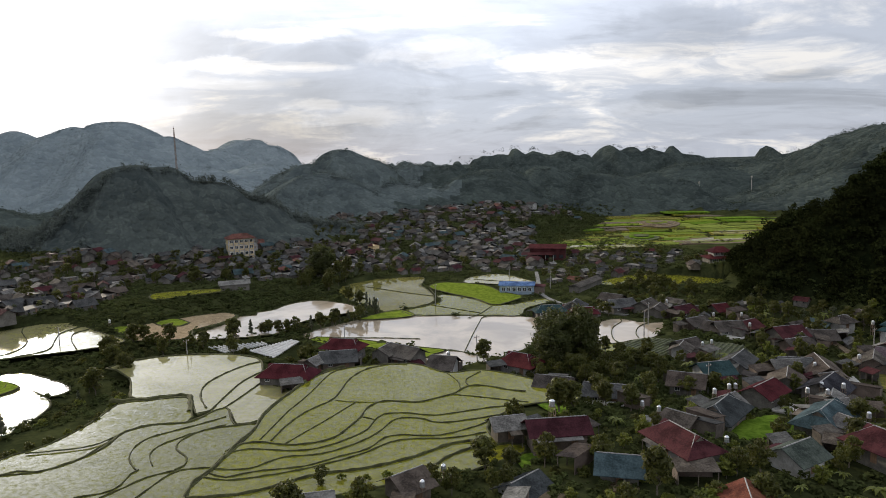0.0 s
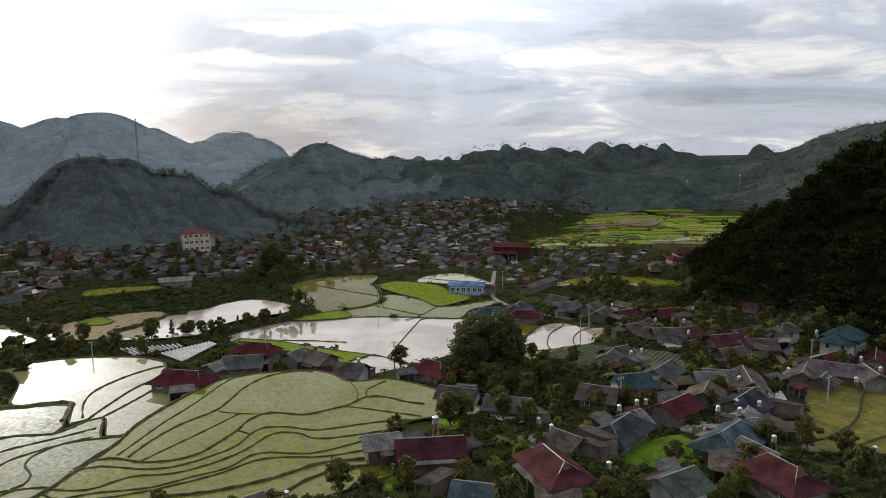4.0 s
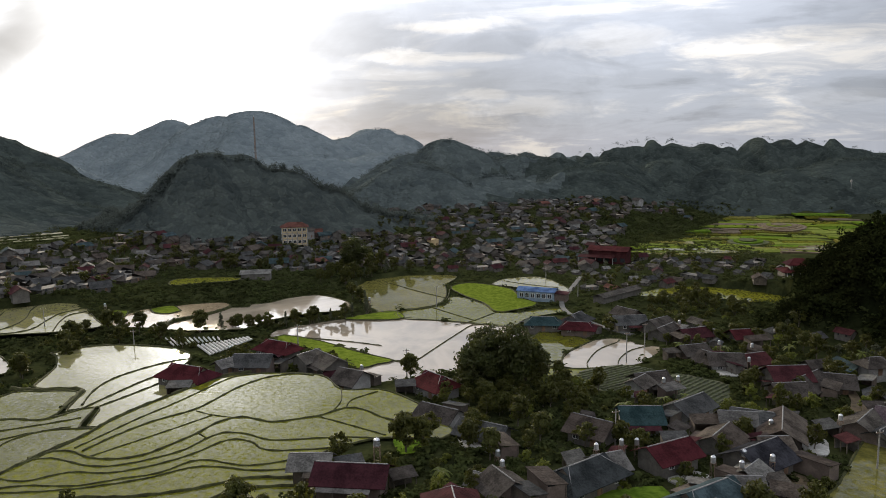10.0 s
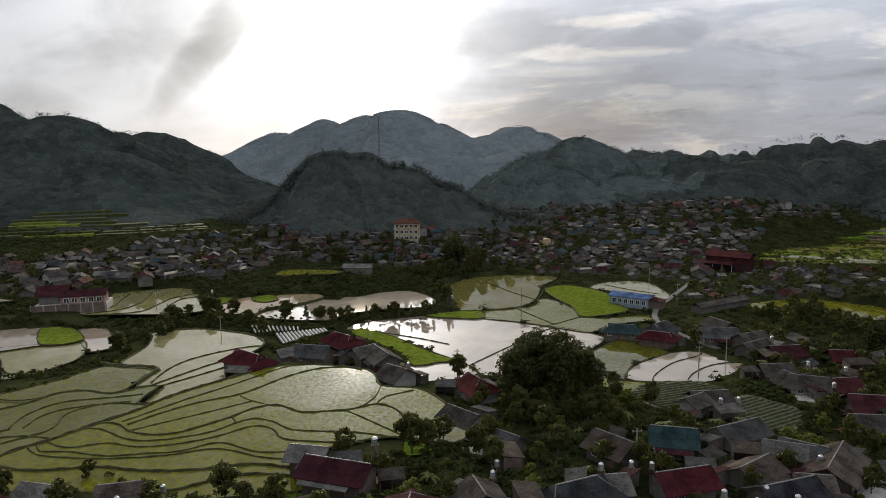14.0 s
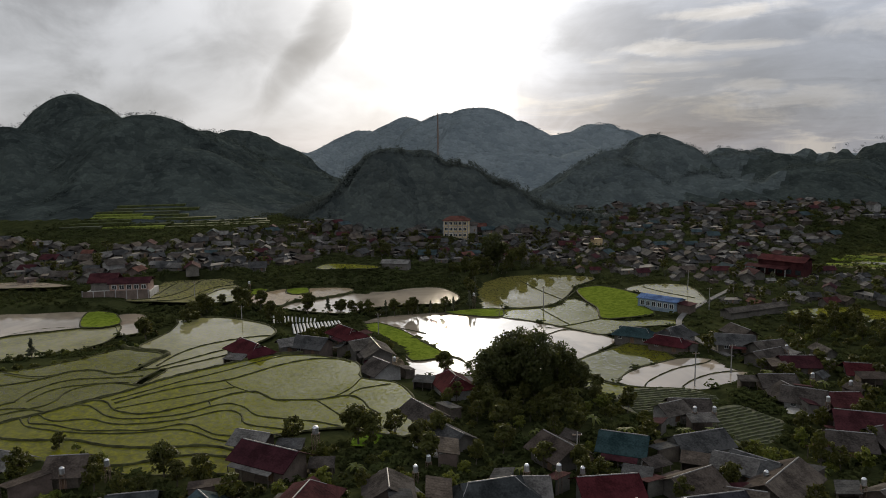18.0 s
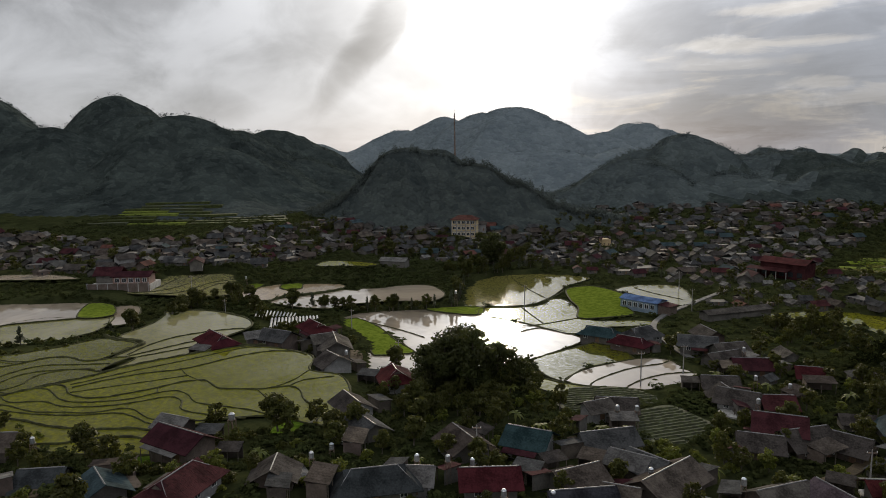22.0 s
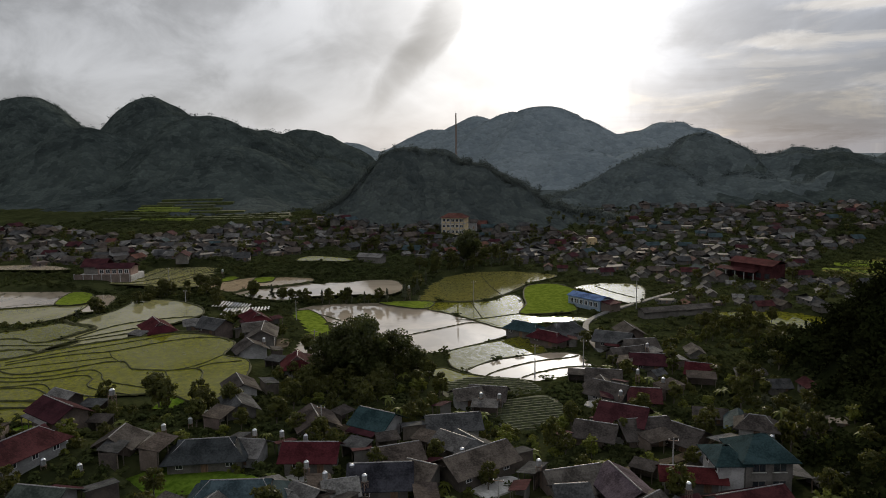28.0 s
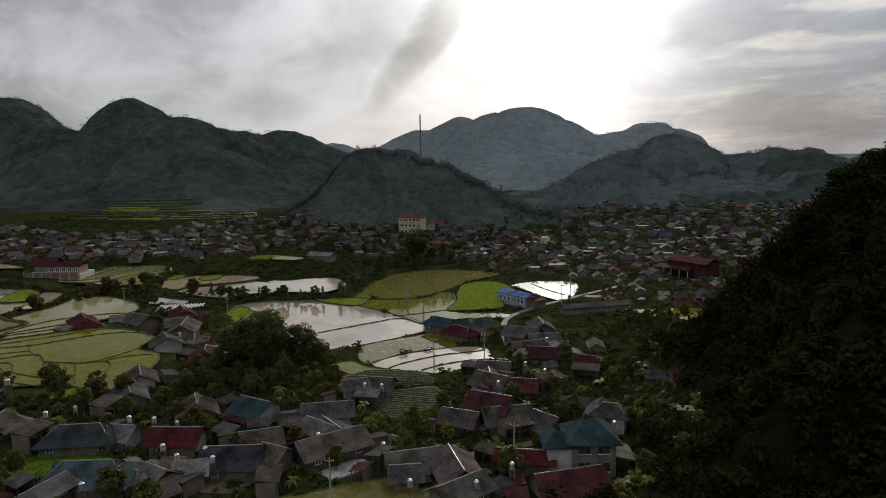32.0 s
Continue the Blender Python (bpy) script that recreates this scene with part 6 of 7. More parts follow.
water_tank(19.8, 130.8, 10.8)
water_tank(19.7, 119.8, 9.8)
water_tank(-1.3, 106.2, 9.5)
water_tank(-4.5, 100.9, 9.5)
water_tank(47.0, 114.4, 9.5)
water_tank(41.9, 111.0, 10.0)
water_tank(38.9, 136.7, 8.0)
water_tank(61.5, 145.8, 8.0)
water_tank(78.0, 142.1, 9.0)
water_tank(82.0, 141.1, 9.0)
water_tank(76.7, 123.5, 9.5)
water_tank(85.5, 159.1, 8.0)
water_tank(121.8, 196.6, 8.0)
water_tank(118.6, 170.5, 8.5)
water_tank(118.2, 162.4, 8.5)
water_tank(92.8, 122.1, 8.0)
water_tank(93.0, 217.5, 6.5)
water_tank(71.9, 186.7, 6.5)
water_tank(72.7, 137.6, 9.5)
water_tank(76.9, 137.8, 9.0)
water_tank(54.8, 140.1, 9.0)
water_tank(58.9, 142.8, 9.0)
water_tank(40.5, 130.9, 9.0)
water_tank(98.0, 162.8, 8.5)
water_tank(68.7, 184.7, 6.5)
water_tank(89.9, 204.3, 6.5)
water_tank(109.8, 157.1, 8.0)
water_tank(77.2, 242.2, 6.0)
water_tank(85.4, 220.7, 6.0)
water_tank(-115.3, 234.4, 6.0)
water_tank(-26.1, 258.9, 6.0)
water_tank(0.0, 178.4, 7.5)
water_tank(34.4, 116.9, 9.0)



# ---- covered beds, road, furrows ----
def row_cover(a, b, wide):
    """A low tunnel of plastic sheet from one end of a bed to the other."""
    a, b = Vector((*a, 2.6)), Vector((*b, 2.6))
    d = (b - a).normalized()
    s = Vector((d.y, -d.x, 0)) * wide
    bm = bmesh.new()
    prev = None
    for i in range(9):
        p = a.lerp(b, i / 8) + s * 0.12 * math.sin(i * 2.1 + a.x)
        ring = [bm.verts.new(p + s * math.cos(j * math.pi / 5) + Vector((0, 0, 0.42 * math.sin(j * math.pi / 5)))) for j in range(6)]
        if prev:
            for j in range(5):
                bm.faces.new((prev[j], prev[j + 1], ring[j + 1], ring[j]))
        prev = ring
    tagged(part("row_cover", bm, "plastic_sheet"), "low white plastic tunnel over a vegetable bed", "row cover", "plastic covered beds")


for k in range(14):
    f = k / 13
    row_cover((-58.5 + 9.5 * f, 202.1 + 10.8 * f), (-49.2 + 3.5 * f, 193.9 + 16.2 * f), 0.36)
for k in range(12):
    f = k / 11
    row_cover((-72.5 + 14.8 * f, 207.1 + 4.1 * f), (-64.9 + 10 * f, 200.2 + 7.7 * f), 0.24)
PLACED.append((-53, 203, 9)), PLACED.append((-62, 206, 6))


def road(name, pts, width, stuff, label):
    line = smooth_line([(x, y, 0) for x, y in pts], 1.5)
    bm = bmesh.new()
    prev = None
    for i, p in enumerate(line):
        a, b = line[max(0, i - 1)], line[min(len(line) - 1, i + 1)]
        d = (b - a).normalized()
        s = Vector((-d.y, d.x, 0)) * width / 2
        z = max(ground_at(p.x, p.y), 0.15) + 0.12
        ring = [bm.verts.new((p.x - s.x, p.y - s.y, z - 0.5)), bm.verts.new((p.x - s.x, p.y - s.y, z)), bm.verts.new((p.x + s.x, p.y + s.y, z)), bm.verts.new((p.x + s.x, p.y + s.y, z - 0.5))]
        if prev:
            for j in range(3):
                bm.faces.new((prev[j], prev[j + 1], ring[j + 1], ring[j]))
        prev = ring
        PLACED.append((p.x, p.y, width * 0.6))
    bmesh.ops.recalc_face_normals(bm, faces=bm.faces)
    tagged(part(name, bm, stuff), label, "road", kind="structure")


road("road", [(44.5, 342), (41.5, 312), (39.5, 290), (43, 270), (54, 254), (64, 243)], 1.8, "wet_road", "narrow wet concrete village lane")
road("lane", [(110, 202), (109, 190), (106, 180), (103, 170)], 2.0, "soil", "worn dirt lane between the houses")


def furrows(pts, z, yaw, gap, label):
    """Ploughed ridges across a bed, each with its row of low plants."""
    u, v = Vector((math.cos(radians(yaw)), math.sin(radians(yaw)), 0)), Vector((-math.sin(radians(yaw)), math.cos(radians(yaw)), 0))
    c = Vector((sum(p[0] for p in pts) / len(pts), sum(p[1] for p in pts) / len(pts), 0))
    rs = np.random.RandomState(4)
    for k in range(-12, 13):
        run = [c + v * k * gap + u * s * 0.8 for s in range(-25, 26)]
        run = [p for p in run if inside(np.array([p.x]), np.array([p.y]), pts)[0]]
        if len(run) < 4:
            continue
        bm = bmesh.new()
        prev = None
        for p in run:
            h = 0.34 + 0.1 * rs.uniform(-1, 1)
            ring = [bm.verts.new((p.x - v.x * 0.42, p.y - v.y * 0.42, z - 0.05)), bm.verts.new((p.x - v.x * 0.1, p.y - v.y * 0.1, z + h)), bm.verts.new((p.x + v.x * 0.14, p.y + v.y * 0.14, z + h)), bm.verts.new((p.x + v.x * 0.42, p.y + v.y * 0.42, z - 0.05))]
            if prev:
                for j in range(3):
                    bm.faces.new((prev[j], prev[j + 1], ring[j + 1], ring[j]))
            prev = ring
        tagged(part("furrow_ridge", bm, "furrow"), label, "furrow", "ploughed ridges")


furrows([(49.9, 203.1), (60.8, 210.3), (67.7, 208.1), (70, 204.6), (65.6, 196.8), (64.8, 188.8), (57.9, 188), (49, 193.7)], 1.0, 45, 1.3, "ploughed earth ridge in a vegetable bed")
furrows([(67.3, 187.4), (68.2, 194.3), (73, 202.4), (79, 199.6), (84.6, 195.2), (81, 181.9), (74.5, 182.5)], 2.0, 55, 1.3, "low row of vegetables in a garden bed")


def farm_terraces():
    """Stepped plots on the far valley floor, each with its own crop and wavy edge."""
    rnd = random.Random(21)
    kinds = ["farm", "farm", "farm", "farm", "lawn", "green", "rice", "rice_thick", "soil"]
    ys = 438.0
    band = 0
    while ys < 760:
        deep = rnd.uniform(7, 15) * (0.8 + (ys - 430) / 500)
        x = 66 + (ys - 440) * 0.40 + rnd.uniform(-8, 8)
        right = 185 + (ys - 440) * 0.72
        while x < right:
            w = rnd.uniform(16, 48)
            pts = []
            for f in range(9):
                q = x + w * f / 8
                pts.append((q, ys + 3.0 * math.sin(q * 0.06 + band * 0.35) + 1.2 * math.sin(q * 0.17)))
            for f in range(8, -1, -1):
                q = x + w * f / 8
                pts.append((q, ys + deep - 1.0 + 3.0 * math.sin(q * 0.06 + (band + 1) * 0.35) + 1.2 * math.sin(q * 0.17 + 0.4)))
            cx, cy = x + w / 2, ys + deep / 2
            if float(hills(np.array([cx]), np.array([cy]))[0]) < 2.5:
                z = float(np.mean(height(np.array([p[0] for p in pts]), np.array([p[1] for p in pts])))) + 0.25 + 0.1 * (band % 3)
                bm = bmesh.new()
                add_slab(bm, [(px, py, z) for px, py in pts], 1.2)
                k = rnd.choice(kinds)
                tagged(part("terrace_plot", bm, k), "narrow terraced plot of crops with earth edge", "terrace plot", "terraced plots of the far valley")
            x += w + 0.8
        ys += deep
        band += 1


farm_terraces()


def terraced_mound(x, y, r, steps, rise, kinds, squash):
    """A low mound cut into ring-shaped plots, each step a little smaller and higher."""
    base = ground_at(x, y) + 1.0
    for k in range(steps):
        q = r * (1 - k / (steps + 0.6))
        pts = []
        for j in range(36):
            a = j * math.tau / 36
            w = q * (1 + 0.10 * math.sin(2 * a + 0.8) + 0.06 * math.sin(3 * a + k * 0.5))
            pts.append((x + w * math.cos(a), y + w * squash * math.sin(a) + k * 0.9, base + k * rise))
        bm = bmesh.new()
        add_slab(bm, pts, rise + 1.2)
        tagged(part("terrace_plot", bm, kinds[k % len(kinds)]), "curved terraced plot on a low mound", "terrace plot", "terraced plots of the far valley")


def slope_terraces():
    """Narrow green plots that follow the foot of the western hills."""
    rnd = random.Random(52)
    u, v = Vector((0.714, 0.700, 0)), Vector((-0.700, 0.714, 0))
    for band in range(9):
        s = rnd.uniform(-10, 6) + band * 4
        while s < 150 - band * 3:
            run, deep = rnd.uniform(22, 50), 7.0
            pts = []
            for back in (0, 1):
                for f in range(7):
                    q = s + run * (f if not back else 6 - f) / 6
                    p = Vector((-322, 262, 0)) + u * q + v * (band * 8.0 + back * deep + 2.2 * math.sin(q * 0.05 + band * 0.4))
                    pts.append((p.x, p.y))
            z = float(np.mean(height(np.array([p[0] for p in pts]), np.array([p[1] for p in pts])))) + 0.4
            s += run + 1.0
            if np.ptp(height(np.array([p[0] for p in pts]), np.array([p[1] for p in pts]))) > 2.6:
                continue
            bm = bmesh.new()
            add_slab(bm, [(px, py, z) for px, py in pts], 2.5)
            tagged(part("terrace_plot", bm, rnd.choice(("bank", "bank", "farm", "bank", "furrow"))), "narrow green terrace on the foot of a hill", "terrace plot", "terraced plots of the western slope")


slope_terraces()
terraced_mound(145, 514, 15, 4, 0.7, ("rice", "bank", "lawn", "bank"), 1.5)
terraced_mound(182, 600, 18, 5, 0.35, ("soil", "mud", "soil", "farm", "soil", "mud"), 1.7)


# ---- sheds between the houses ----
def shed_kind(L, W, h, colour, wall):
    b = thing("shed", 0, 0, -500, 0, "small open-sided yard shed with %s roof" % WORDS[colour], "shed", "sheds of the village")
    bm = bmesh.new()
    c = [(-L / 2, -W / 2, h - 0.35), (L / 2, -W / 2, h - 0.35), (L / 2, W / 2, h + 0.25), (-L / 2, W / 2, h + 0.25)]
    add_sheet(bm, c, 0.07, 0.8)
    part("roof_slope", bm, ROOF[colour], b)
    bm = bmesh.new()
    add_box(bm, -L / 2 + 0.2, W / 2 - 0.4, -1.2, L / 2 - 0.2, W / 2 - 0.25, h + 0.1)
    part("back_wall", bm, wall, b)
    bm = bmesh.new()
    add_box(bm, -L / 2 + 0.2, -W / 2 + 0.5, -1.2, -L / 2 + 0.34, W / 2 - 0.42, h - 0.32)
    part("side_wall", bm, wall, b)
    for x in (-L / 2 + 0.3, 0, L / 2 - 0.3):
        bm = bmesh.new()
        add_box(bm, x - 0.07, -W / 2 + 0.25, -1.2, x + 0.07, -W / 2 + 0.39, h - 0.4)
        part("post", bm, "bark", b)
    return b


SHEDS = [shed_kind(*a) for a in ((5.5, 3.6, 2.4, "light", "wall_brick"), (4.2, 3.0, 2.2, "grey", "wall_wood"), (6.5, 3.8, 2.5, "brown", "wall_brick"), (3.6, 2.8, 2.2, "maroon", "wall_plaster"), (4.8, 3.4, 2.3, "slate", "wall_wood"))]
NEAR = [(-40, 88), (60, 82), (135, 112), (140, 200), (110, 240), (75, 225), (82, 205), (86, 190), (60, 186), (45, 194), (22, 165), (32, 152), (16, 130), (-8, 104)]
shed_rnd = random.Random(77)
shed_spots = []
for h in [o for o in bpy.data.objects if o.parent is None and o.name.split(".")[0] == "house" and o.location.y < 262]:
    for attempt in range(6):
        a = shed_rnd.uniform(0, math.tau)
        r = shed_rnd.uniform(6.0, 8.5)
        x, y = h.location.x + r * math.cos(a), h.location.y + r * math.sin(a)
        if x < 124 and free(x, y, -0.6):
            shed_spots.append((x, y, math.degrees(a) + shed_rnd.choice((90, 180, 0))))
            PLACED.append((x, y, 2.8))
            break
for k, (x, y, turn) in enumerate(shed_spots):
    m = pose(x, y, ground_at(x, y) + 0.1, 0, 0, turn)
    if k < len(SHEDS):
        SHEDS[k].matrix_basis = m
    else:
        copy_thing(SHEDS[shed_rnd.randrange(len(SHEDS))], m)


tree("great", 29.2, 181.8, 1.0)
tree("great", 34.9, 183.2, 1.05)
tree("great", 37.2, 191.1, 0.9)
tree("great", 26.4, 178.0, 0.85)
tree("great", 29.5, 186.4, 1.0)
tree("great", 40.4, 194.8, 0.6)
tree("round", 9.7, 186.4, 1.0)
tree("round", 22.4, 138.8, 1.15)
tree("round", 25.4, 139.2, 0.9)
tree("loose", 12.5, 132.4, 0.9)
tree("round", 32.8, 148.9, 0.9)
tree("loose", 24.8, 146.1, 1.0)
tree("round", 32.9, 142.5, 0.8)
tree_row(('round', 'great', 'loose'), [(-62.5, 301.6, 0),(-64.0, 324.0, 0),(-58.6, 335.5, 0),(-44.7, 337.9, 0)], 3.5, 1.0, 2.5)
tree_row(('far_round', 'far_loose', 'far_round'), [(-81.3, 434.1, 0),(-74.6, 462.0, 0),(-59.7, 460.7, 0),(-45.7, 445.0, 0)], 6, 0.85, 6)
tree_row(('round', 'loose', 'bush'), [(-146.9, 305.9, 0),(-131.8, 318.6, 0),(-109.3, 324.7, 0),(-84.7, 328.0, 0)], 7, 0.9, 5)
tree_row(('round', 'loose', 'bush', 'round'), [(-89.9, 171.5, 0),(-90.4, 176.6, 0),(-90.6, 184.8, 0),(-92.9, 195.1, 0),(-85.6, 203.2, 0),(-80.2, 208.3, 0)], 3.5, 0.9, 2.5)
tree_row(('spire', 'bush', 'round', 'loose'), [(-71.0, 219.1, 0),(-63.9, 224.2, 0),(-56.5, 227.6, 0),(-48.0, 232.6, 0),(-38.1, 240.4, 0),(-30.8, 248.8, 0)], 1.8, 0.85, 1.2)
tree_row(('round', 'spire', 'loose'), [(-29.5, 252.1, 0),(-27.8, 259.4, 0),(-31.1, 268.5, 0),(-40.3, 281.5, 0)], 3, 0.9, 2)
tree_row(('bush', 'spire', 'bush', 'bush_fresh'), [(-93.9, 135.5, 0),(-91.4, 143.0, 0),(-89.1, 152.7, 0),(-90.1, 165.2, 0)], 2.2, 0.9, 1.3)
tree_row(('bush', 'loose', 'bush'), [(-108.6, 197.6, 0),(-91.1, 207.8, 0),(-77.3, 210.8, 0)], 3, 1.0, 2)
tree_row(('spire', 'round', 'loose'), [(-50.3, 300.3, 0),(-50.7, 312.7, 0),(-48.5, 323.9, 0),(-42.5, 334.2, 0),(-33.5, 339.3, 0)], 3, 0.9, 2.5)
tree_row(('loose', 'bush', 'round'), [(-97.8, 195.3, 0),(-103.2, 214.1, 0),(-95.1, 216.0, 0),(-80.6, 210.5, 0),(-66.4, 204.0, 0),(-58.6, 200.2, 0)], 3, 0.9, 2)
tree_row(('bush', 'bush_fresh'), [(-84.8, 127.3, 0),(-81.3, 132.7, 0),(-78.7, 138.2, 0),(-76.5, 144.3, 0),(-77.6, 155.9, 0),(-83.2, 169.4, 0)], 2.4, 0.8, 1)
tree_row(('bush', 'loose', 'bush_fresh'), [(-22.2, 108.7, 0),(-17.7, 109.6, 0),(-11.2, 110.0, 0)], 2.6, 0.8, 1.4)



def garden(poly, count, seed, kinds, lo=0.6, hi=1.1, margin=0.3):
    rnd = random.Random(seed)
    xs, ys = [p[0] for p in poly], [p[1] for p in poly]
    done = tries = 0
    while done < count and tries < count * 30:
        tries += 1
        x, y = rnd.uniform(min(xs), max(xs)), rnd.uniform(min(ys), max(ys))
        if inside(np.array([x]), np.array([y]), poly)[0] and free(x, y, margin):
            tree(rnd.choice(kinds), x, y, rnd.uniform(lo, hi))
            PLACED.append((x, y, 1.2))
            done += 1


garden(NEAR, 330, 31, ("round", "loose", "loose", "fresh", "bush", "bush_fresh", "bush", "bush_fresh", "banana"), 0.6, 1.1, 0.0)
garden([(70, 272), (71, 296), (89, 306), (106, 292), (104, 272), (94, 264)], 80, 32, ("bush", "bush_fresh", "bush", "loose"), 0.7, 1.2)
garden([(86, 180), (70, 182), (66, 178), (80, 170), (95, 172)], 22, 33, ("bush", "bush_fresh"), 0.6, 0.9)
garden([(15, 176), (48, 198), (58, 192), (50, 176), (36, 160), (24, 165)], 40, 34, ("bush", "loose", "round"), 0.6, 1.0)
garden([(-55, 205), (-20, 198), (-2, 192), (-12, 182), (-40, 186), (-50, 195)], 26, 35, ("bush", "bush_fresh", "loose"), 0.5, 0.9)



# ---- the outlying village: houses of a few builds ----
def far_house(seed, L, W, wall_h, colour, style, wall):
    h = thing("house", 0, 0, -500, 0, "small village house with %s roof and %s walls" % (WORDS[colour], wall[5:]), "house", "houses of the far village")
    house_parts(h, L, W, wall_h, W * 0.3, colour, style, wall, 1)
    return h


KINDS = [far_house(k, *a) for k, a in enumerate((
    (9, 7, 2.2, "grey", "gable", "wall_plaster"), (10, 8, 2.2, "grey", "hip", "wall_wood"), (11, 8, 2.3, "brown", "gable", "wall_wood"), (9, 7.5, 2.2, "slate", "gable", "wall_plaster"),
    (10, 7, 3.0, "maroon", "gable", "wall_plaster"), (8, 6.5, 2.2, "light", "gable", "wall_plaster"), (9, 8, 5.6, "maroon", "hip", "wall_cream"), (12, 8, 2.3, "slate", "hip", "wall_plaster"),
    (9, 7, 3.0, "tealblue", "gable", "wall_plaster"), (8, 7, 2.8, "brown", "hip", "wall_brick"), (10, 7, 5.8, "grey", "gable", "wall_white"), (9, 6, 2.8, "blue", "gable", "wall_plaster"), (9, 7, 2.8, "tile", "gable", "wall_brick")))]
WEIGHTS = [6, 4, 1.6, 8, 2.8, 6, 0.06, 6, 1.4, 1.2, 0.2, 0.12, 0.4]
SEEN = set()


FAR = []


def quarter(poly, count, gap, seed, trees=0, slope=7, turn=40, joined=False):
    """Fill a quarter of the village with houses and trees."""
    rnd = random.Random(seed)
    xs, ys = [p[0] for p in poly], [p[1] for p in poly]
    made = tries = 0
    while made < count and tries < count * 40:
        tries += 1
        x, y = rnd.uniform(min(xs), max(xs)), rnd.uniform(min(ys), max(ys))
        if not inside(np.array([x]), np.array([y]), poly)[0] or float(hills(np.array([x]), np.array([y]))[0]) > slope or not free(x, y, gap):
            continue
        k = rnd.choices(range(len(KINDS)), WEIGHTS)[0]
        s = rnd.uniform(0.56, 0.82)
        m = pose(x, y, ground_at(x, y) + 0.1, 0, 0, turn + rnd.choice((0, 0, 90, 90, 45)) + rnd.uniform(-14, 14)) @ Matrix.Diagonal((s * rnd.uniform(0.9, 1.2), s, s, 1))
        if joined:
            FAR.append((k, m))
        elif k in SEEN:
            copy_thing(KINDS[k], m)
        else:
            SEEN.add(k)
            KINDS[k].matrix_basis = m
        PLACED.append((x, y, 3.4))
        made += 1
    done = tries = 0
    while done < trees and tries < trees * 30:
        tries += 1
        x, y = rnd.uniform(min(xs), max(xs)), rnd.uniform(min(ys), max(ys))
        if inside(np.array([x]), np.array([y]), poly)[0] and float(hills(np.array([x]), np.array([y]))[0]) < 5 and free(x, y, 0.5):
            tree(rnd.choice(("far_round", "far_round", "far_loose")), x, y, rnd.uniform(0.6, 1.15))
            PLACED.append((x, y, 1.6))
            done += 1


quarter([(-222, 312), (-140, 305), (-60, 335), (-50, 430), (-110, 420), (-205, 352)], 85, 2.6, 1, 80)
quarter([(-70, 350), (-20, 345), (45, 350), (60, 430), (60, 470), (-70, 470)], 100, 2.2, 2, 50)
quarter([(-70, 350), (-20, 345), (45, 350), (60, 430), (60, 470), (-70, 470)], 60, 1.2, 12, 0, joined=True)
quarter([(40, 305), (120, 312), (140, 330), (130, 380), (70, 400), (40, 370)], 48, 3.6, 3, 40)
quarter([(50, 252), (75, 228), (92, 218), (96, 240), (84, 256), (66, 262)], 7, 4.2, 5, 12)
quarter([(-60, 470), (60, 470), (70, 600), (15, 670), (-110, 600), (-130, 520)], 170, 2.0, 7, 70, joined=True)
quarter([(-222, 320), (-150, 312), (-60, 340), (-50, 430), (-110, 425), (-200, 355)], 80, 1.6, 8, 60, joined=True)
quarter([(-335, 206), (-205, 172), (-157, 222), (-132, 255), (-140, 310), (-222, 312), (-262, 240)], 150, 1.8, 4, 90, joined=True)
quarter([(86, 200), (112, 188), (130, 206), (122, 238), (98, 246)], 9, 1.0, 9, 14, turn=30)
quarter([(70, 600), (120, 620), (110, 680), (60, 670)], 16, 5, 6, 6, joined=True)



def build_far_houses():
    """Houses too far off to be picked apart, in one mesh."""
    verts, faces, slots, mats = [], [], [], []
    for k, m in FAR:
        for o in KINDS[k].children_recursive:
            mat = o.data.materials[0]
            if mat not in mats:
                mats.append(mat)
            base = len(verts)
            verts.extend(m @ v.co for v in o.data.vertices)
            for p in o.data.polygons:
                faces.append([base + i for i in p.vertices])
                slots.append(mats.index(mat))
    me = bpy.data.meshes.new("distant_houses")
    me.from_pydata([tuple(v) for v in verts], [], faces)
    for mat in mats:
        me.materials.append(mat)
    me.polygons.foreach_set("material_index", slots)
    tagged(new("distant_houses", me), "crowded low village houses with grey and dark red roofs", "houses", kind="stuff")


build_far_houses()
for k, h in enumerate(KINDS):
    if k not in SEEN:
        for o in (*h.children_recursive, h):
            bpy.data.objects.remove(o)


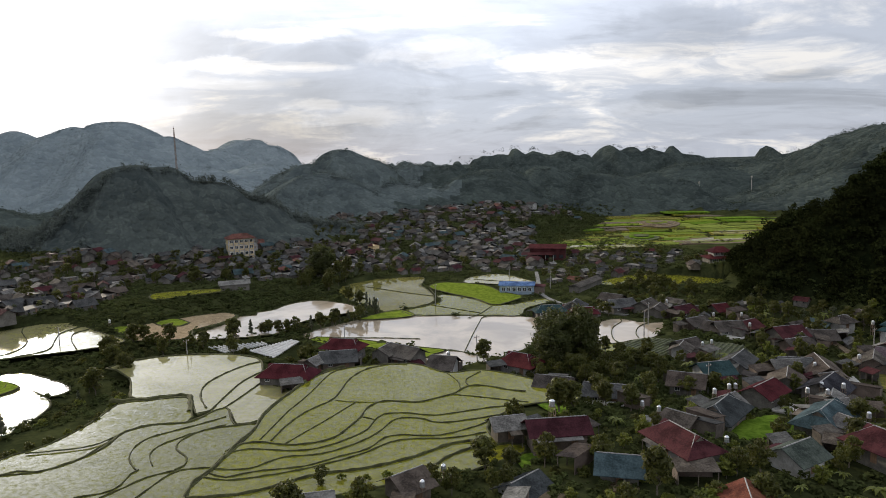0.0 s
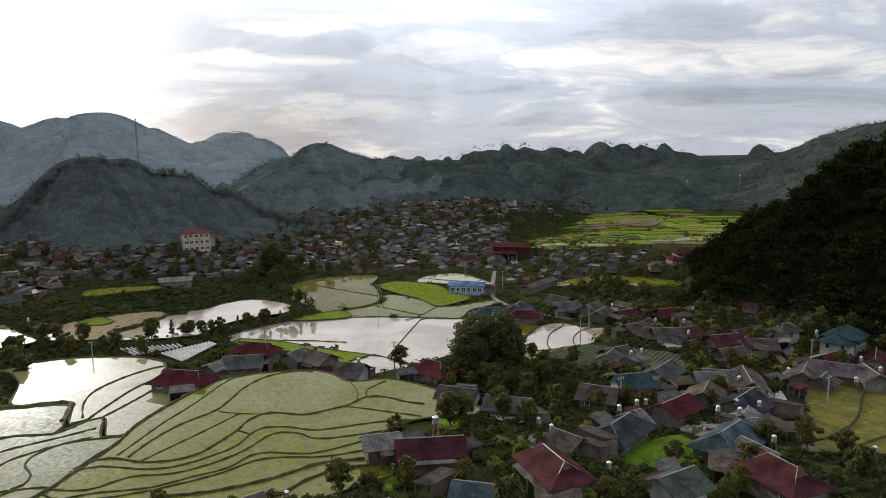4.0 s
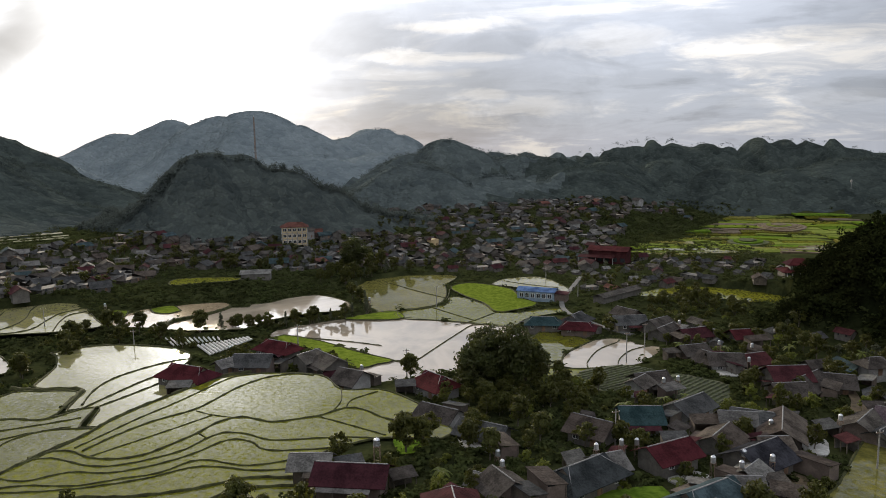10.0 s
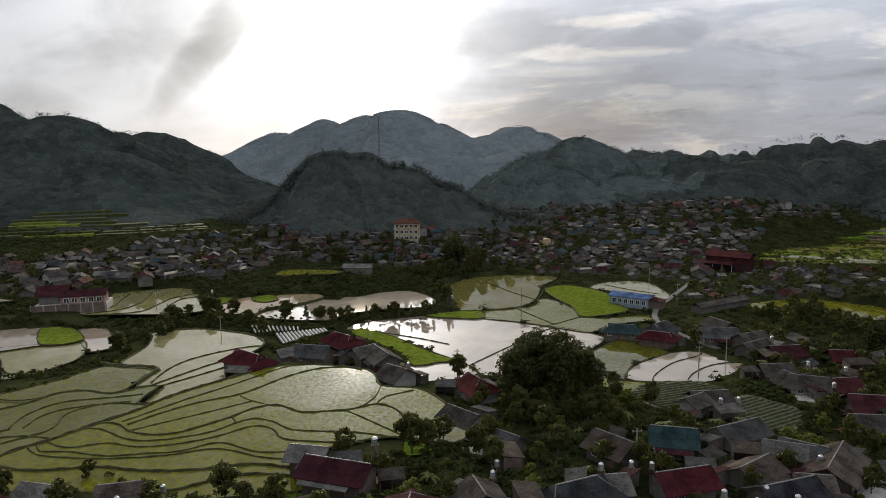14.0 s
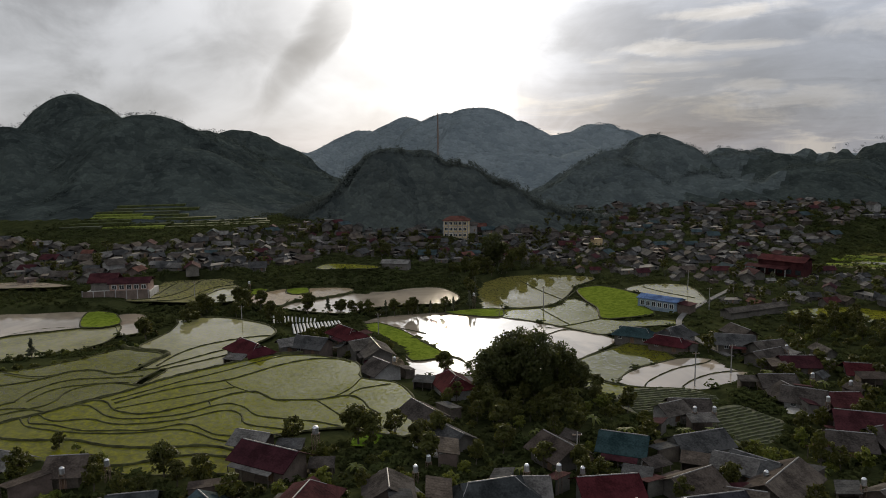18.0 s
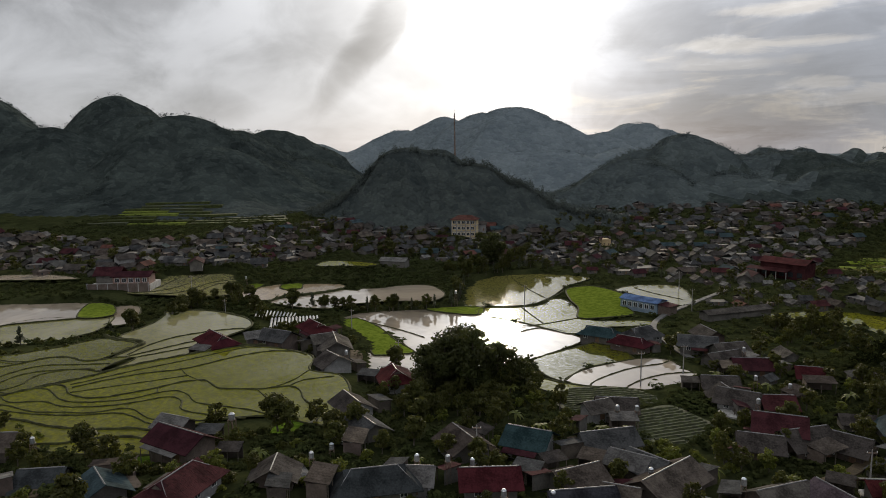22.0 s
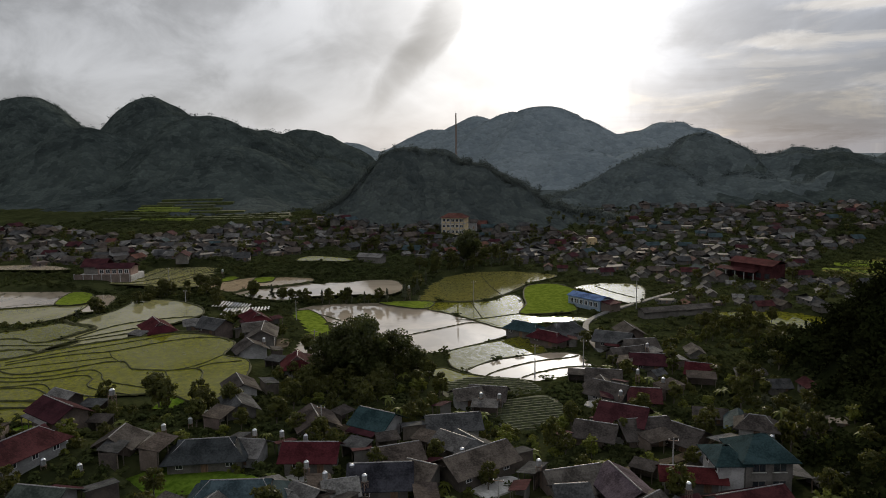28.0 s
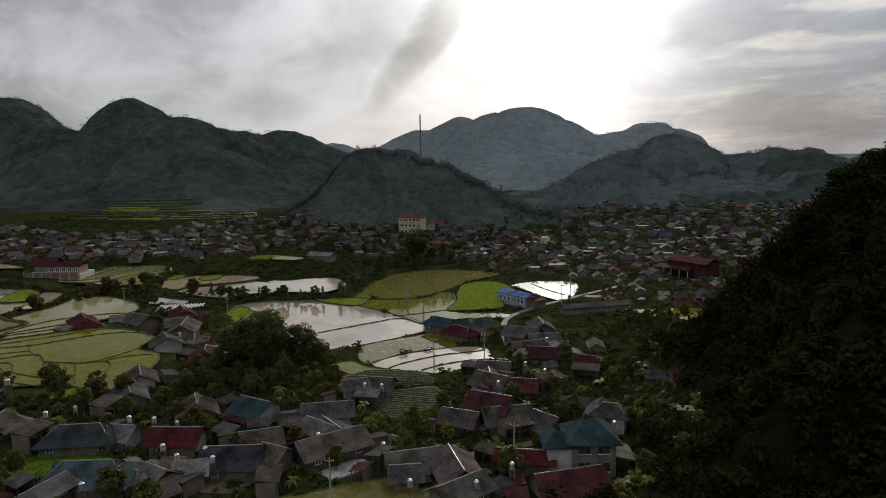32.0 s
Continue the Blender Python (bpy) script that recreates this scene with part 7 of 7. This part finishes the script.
# ---- woods on the hills ----
def woods(name, test, box, count, leaf, per, tall, wide, seed, material, label, lift=0.4, low=0.35, steep=0.0):
    """Woods: for each tree a few clumps of leaves, all in one mesh."""
    rs = np.random.RandomState(seed)
    tries = count * (24 if steep else 8)
    x, y = rs.uniform(box[0], box[2], tries), rs.uniform(box[1], box[3], tries)
    keep = test(x, y)
    if steep:
        slope = np.hypot(height(x + 1, y) - height(x - 1, y), height(x, y + 1) - height(x, y - 1)) / 2
        keep &= rs.uniform(0, 1, x.shape) < np.sqrt(1 + slope ** 2) / steep
    x, y = x[keep][:count], y[keep][:count]
    z = height(x, y)
    n = len(x)
    unit = np.concatenate([leaf_cloud(rs, [(0.18 * math.cos(a) * q, 0.18 * math.sin(a) * q, h) for a, q, h in rs.uniform((0, 0.3, low), (6.28, 1.2, low + 0.5), (5, 3))], rs.uniform(0.2, 0.34, 5), per // 5, leaf, 0.8, lift)[None] for _ in range(6)])
    s = rs.uniform(0.65, 1.3, n)
    ang = rs.uniform(0, math.tau, n)
    q = unit[rs.randint(0, 6, n)]
    c, d = np.cos(ang)[:, None, None], np.sin(ang)[:, None, None]
    w, t = (s * wide)[:, None, None], (s * tall * rs.uniform(0.8, 1.25, n))[:, None, None]
    out = np.stack([(q[..., 0] * c - q[..., 1] * d) * w + x[:, None, None], (q[..., 0] * d + q[..., 1] * c) * w + y[:, None, None], q[..., 2] * t + z[:, None, None] - 0.8], -1)
    return tagged(new(name, leaf_mesh(name, out.reshape(-1, 4, 3), material)), label, "wood", kind="stuff")


def clear_of_fields(x, y):
    ok = np.ones(x.shape, bool)
    for z, poly in FIELDS:
        ok &= ~inside(x, y, poly)
    for px, py, r in PLACED:
        ok &= (x - px) ** 2 + (y - py) ** 2 > (r + 1) ** 2
    return ok


def seen_slope(x, y, low):
    """Slopes that look into the valley, and the crests."""
    dx, dy = x - 60, y - 120
    r = np.hypot(dx, dy)
    return (hills(x, y) > low) & (hills(x + dx / r * 30, y + dy / r * 30) > hills(x, y) - 7)


def crest(x, y):
    """Close under the skyline, as seen from the valley."""
    dx, dy = x - 60, y - 120
    r = np.hypot(dx, dy)
    return hills(x + dx / r * 25, y + dy / r * 25) < hills(x, y) + 2


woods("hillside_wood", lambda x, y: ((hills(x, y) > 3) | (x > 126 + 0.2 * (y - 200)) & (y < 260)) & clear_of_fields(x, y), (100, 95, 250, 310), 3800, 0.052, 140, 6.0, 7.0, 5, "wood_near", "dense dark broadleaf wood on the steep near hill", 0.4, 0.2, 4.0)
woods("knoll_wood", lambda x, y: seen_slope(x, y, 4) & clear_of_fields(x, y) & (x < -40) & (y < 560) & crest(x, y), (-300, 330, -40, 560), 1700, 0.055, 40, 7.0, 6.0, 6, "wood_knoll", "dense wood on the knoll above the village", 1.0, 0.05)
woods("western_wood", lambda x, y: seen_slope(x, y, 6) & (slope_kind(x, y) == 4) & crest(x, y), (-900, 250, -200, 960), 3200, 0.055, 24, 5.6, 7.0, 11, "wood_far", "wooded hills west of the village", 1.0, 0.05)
woods("spur_wood", lambda x, y: seen_slope(x, y, 4) & (slope_kind(x, y) == 6) & crest(x, y), (-262, 560, 10, 1060), 1800, 0.055, 24, 5.8, 7.0, 12, "wood_half_haze", "woods on the rounded spurs behind the knoll", 1.0, 0.05)
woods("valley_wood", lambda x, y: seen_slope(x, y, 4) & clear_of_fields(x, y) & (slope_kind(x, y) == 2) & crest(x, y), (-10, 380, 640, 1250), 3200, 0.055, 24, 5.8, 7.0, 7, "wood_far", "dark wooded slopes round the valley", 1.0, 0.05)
woods("mountain_wood", lambda x, y: seen_slope(x, y, 12) & (slope_kind(x, y) == 3) & crest(x, y), (-900, 690, -110, 1200), 2200, 0.06, 20, 2.6, 7, 8, "wood_haze_tint", "scrub and woods on the far mountains, haze put into their colour", 1.0, 0.05)
woods("valley_scrub", lambda x, y: clear_of_fields(x, y) & (hills(x, y) < 6) & ~inside(x, y, NEAR), (-330, 185, 140, 690), 13000, 0.15, 10, 1.7, 3.8, 13, "weeds", "hedges, scrub and garden plots across the valley floor")
woods("farm_hedge", lambda x, y: (hills(x, y) < 8) & ((x < 66 + (y - 440) * 0.40) | (rough(x * 3, y * 3) > 1.6)), (20, 430, 330, 760), 1500, 0.12, 20, 2.2, 4.0, 14, "weeds", "hedges and scrub beside the far terraces")
woods("undergrowth", lambda x, y: clear_of_fields(x, y) & (x < 128 + 0.2 * (y - 200)) & (hills(x, y) < 12) & inside(x, y, [(-40, 85), (60, 80), (140, 120), (150, 215), (110, 290), (70, 230), (72, 200), (45, 196), (15, 170), (30, 152), (14, 132), (-10, 100)]), (-40, 80, 150, 290), 3600, 0.12, 30, 1.6, 2.4, 9, "weeds", "weeds, hedges and kitchen gardens between the houses")
woods("bank_scrub", lambda x, y: clear_of_fields(x, y) & inside(x, y, [(-190, 120), (-95, 125), (-80, 150), (-60, 200), (-20, 196), (-45, 215), (-35, 262), (-60, 300), (-150, 260), (-200, 200)]), (-200, 120, -20, 300), 1800, 0.12, 30, 1.6, 2.6, 10, "weeds", "scrub along banks and field edges")
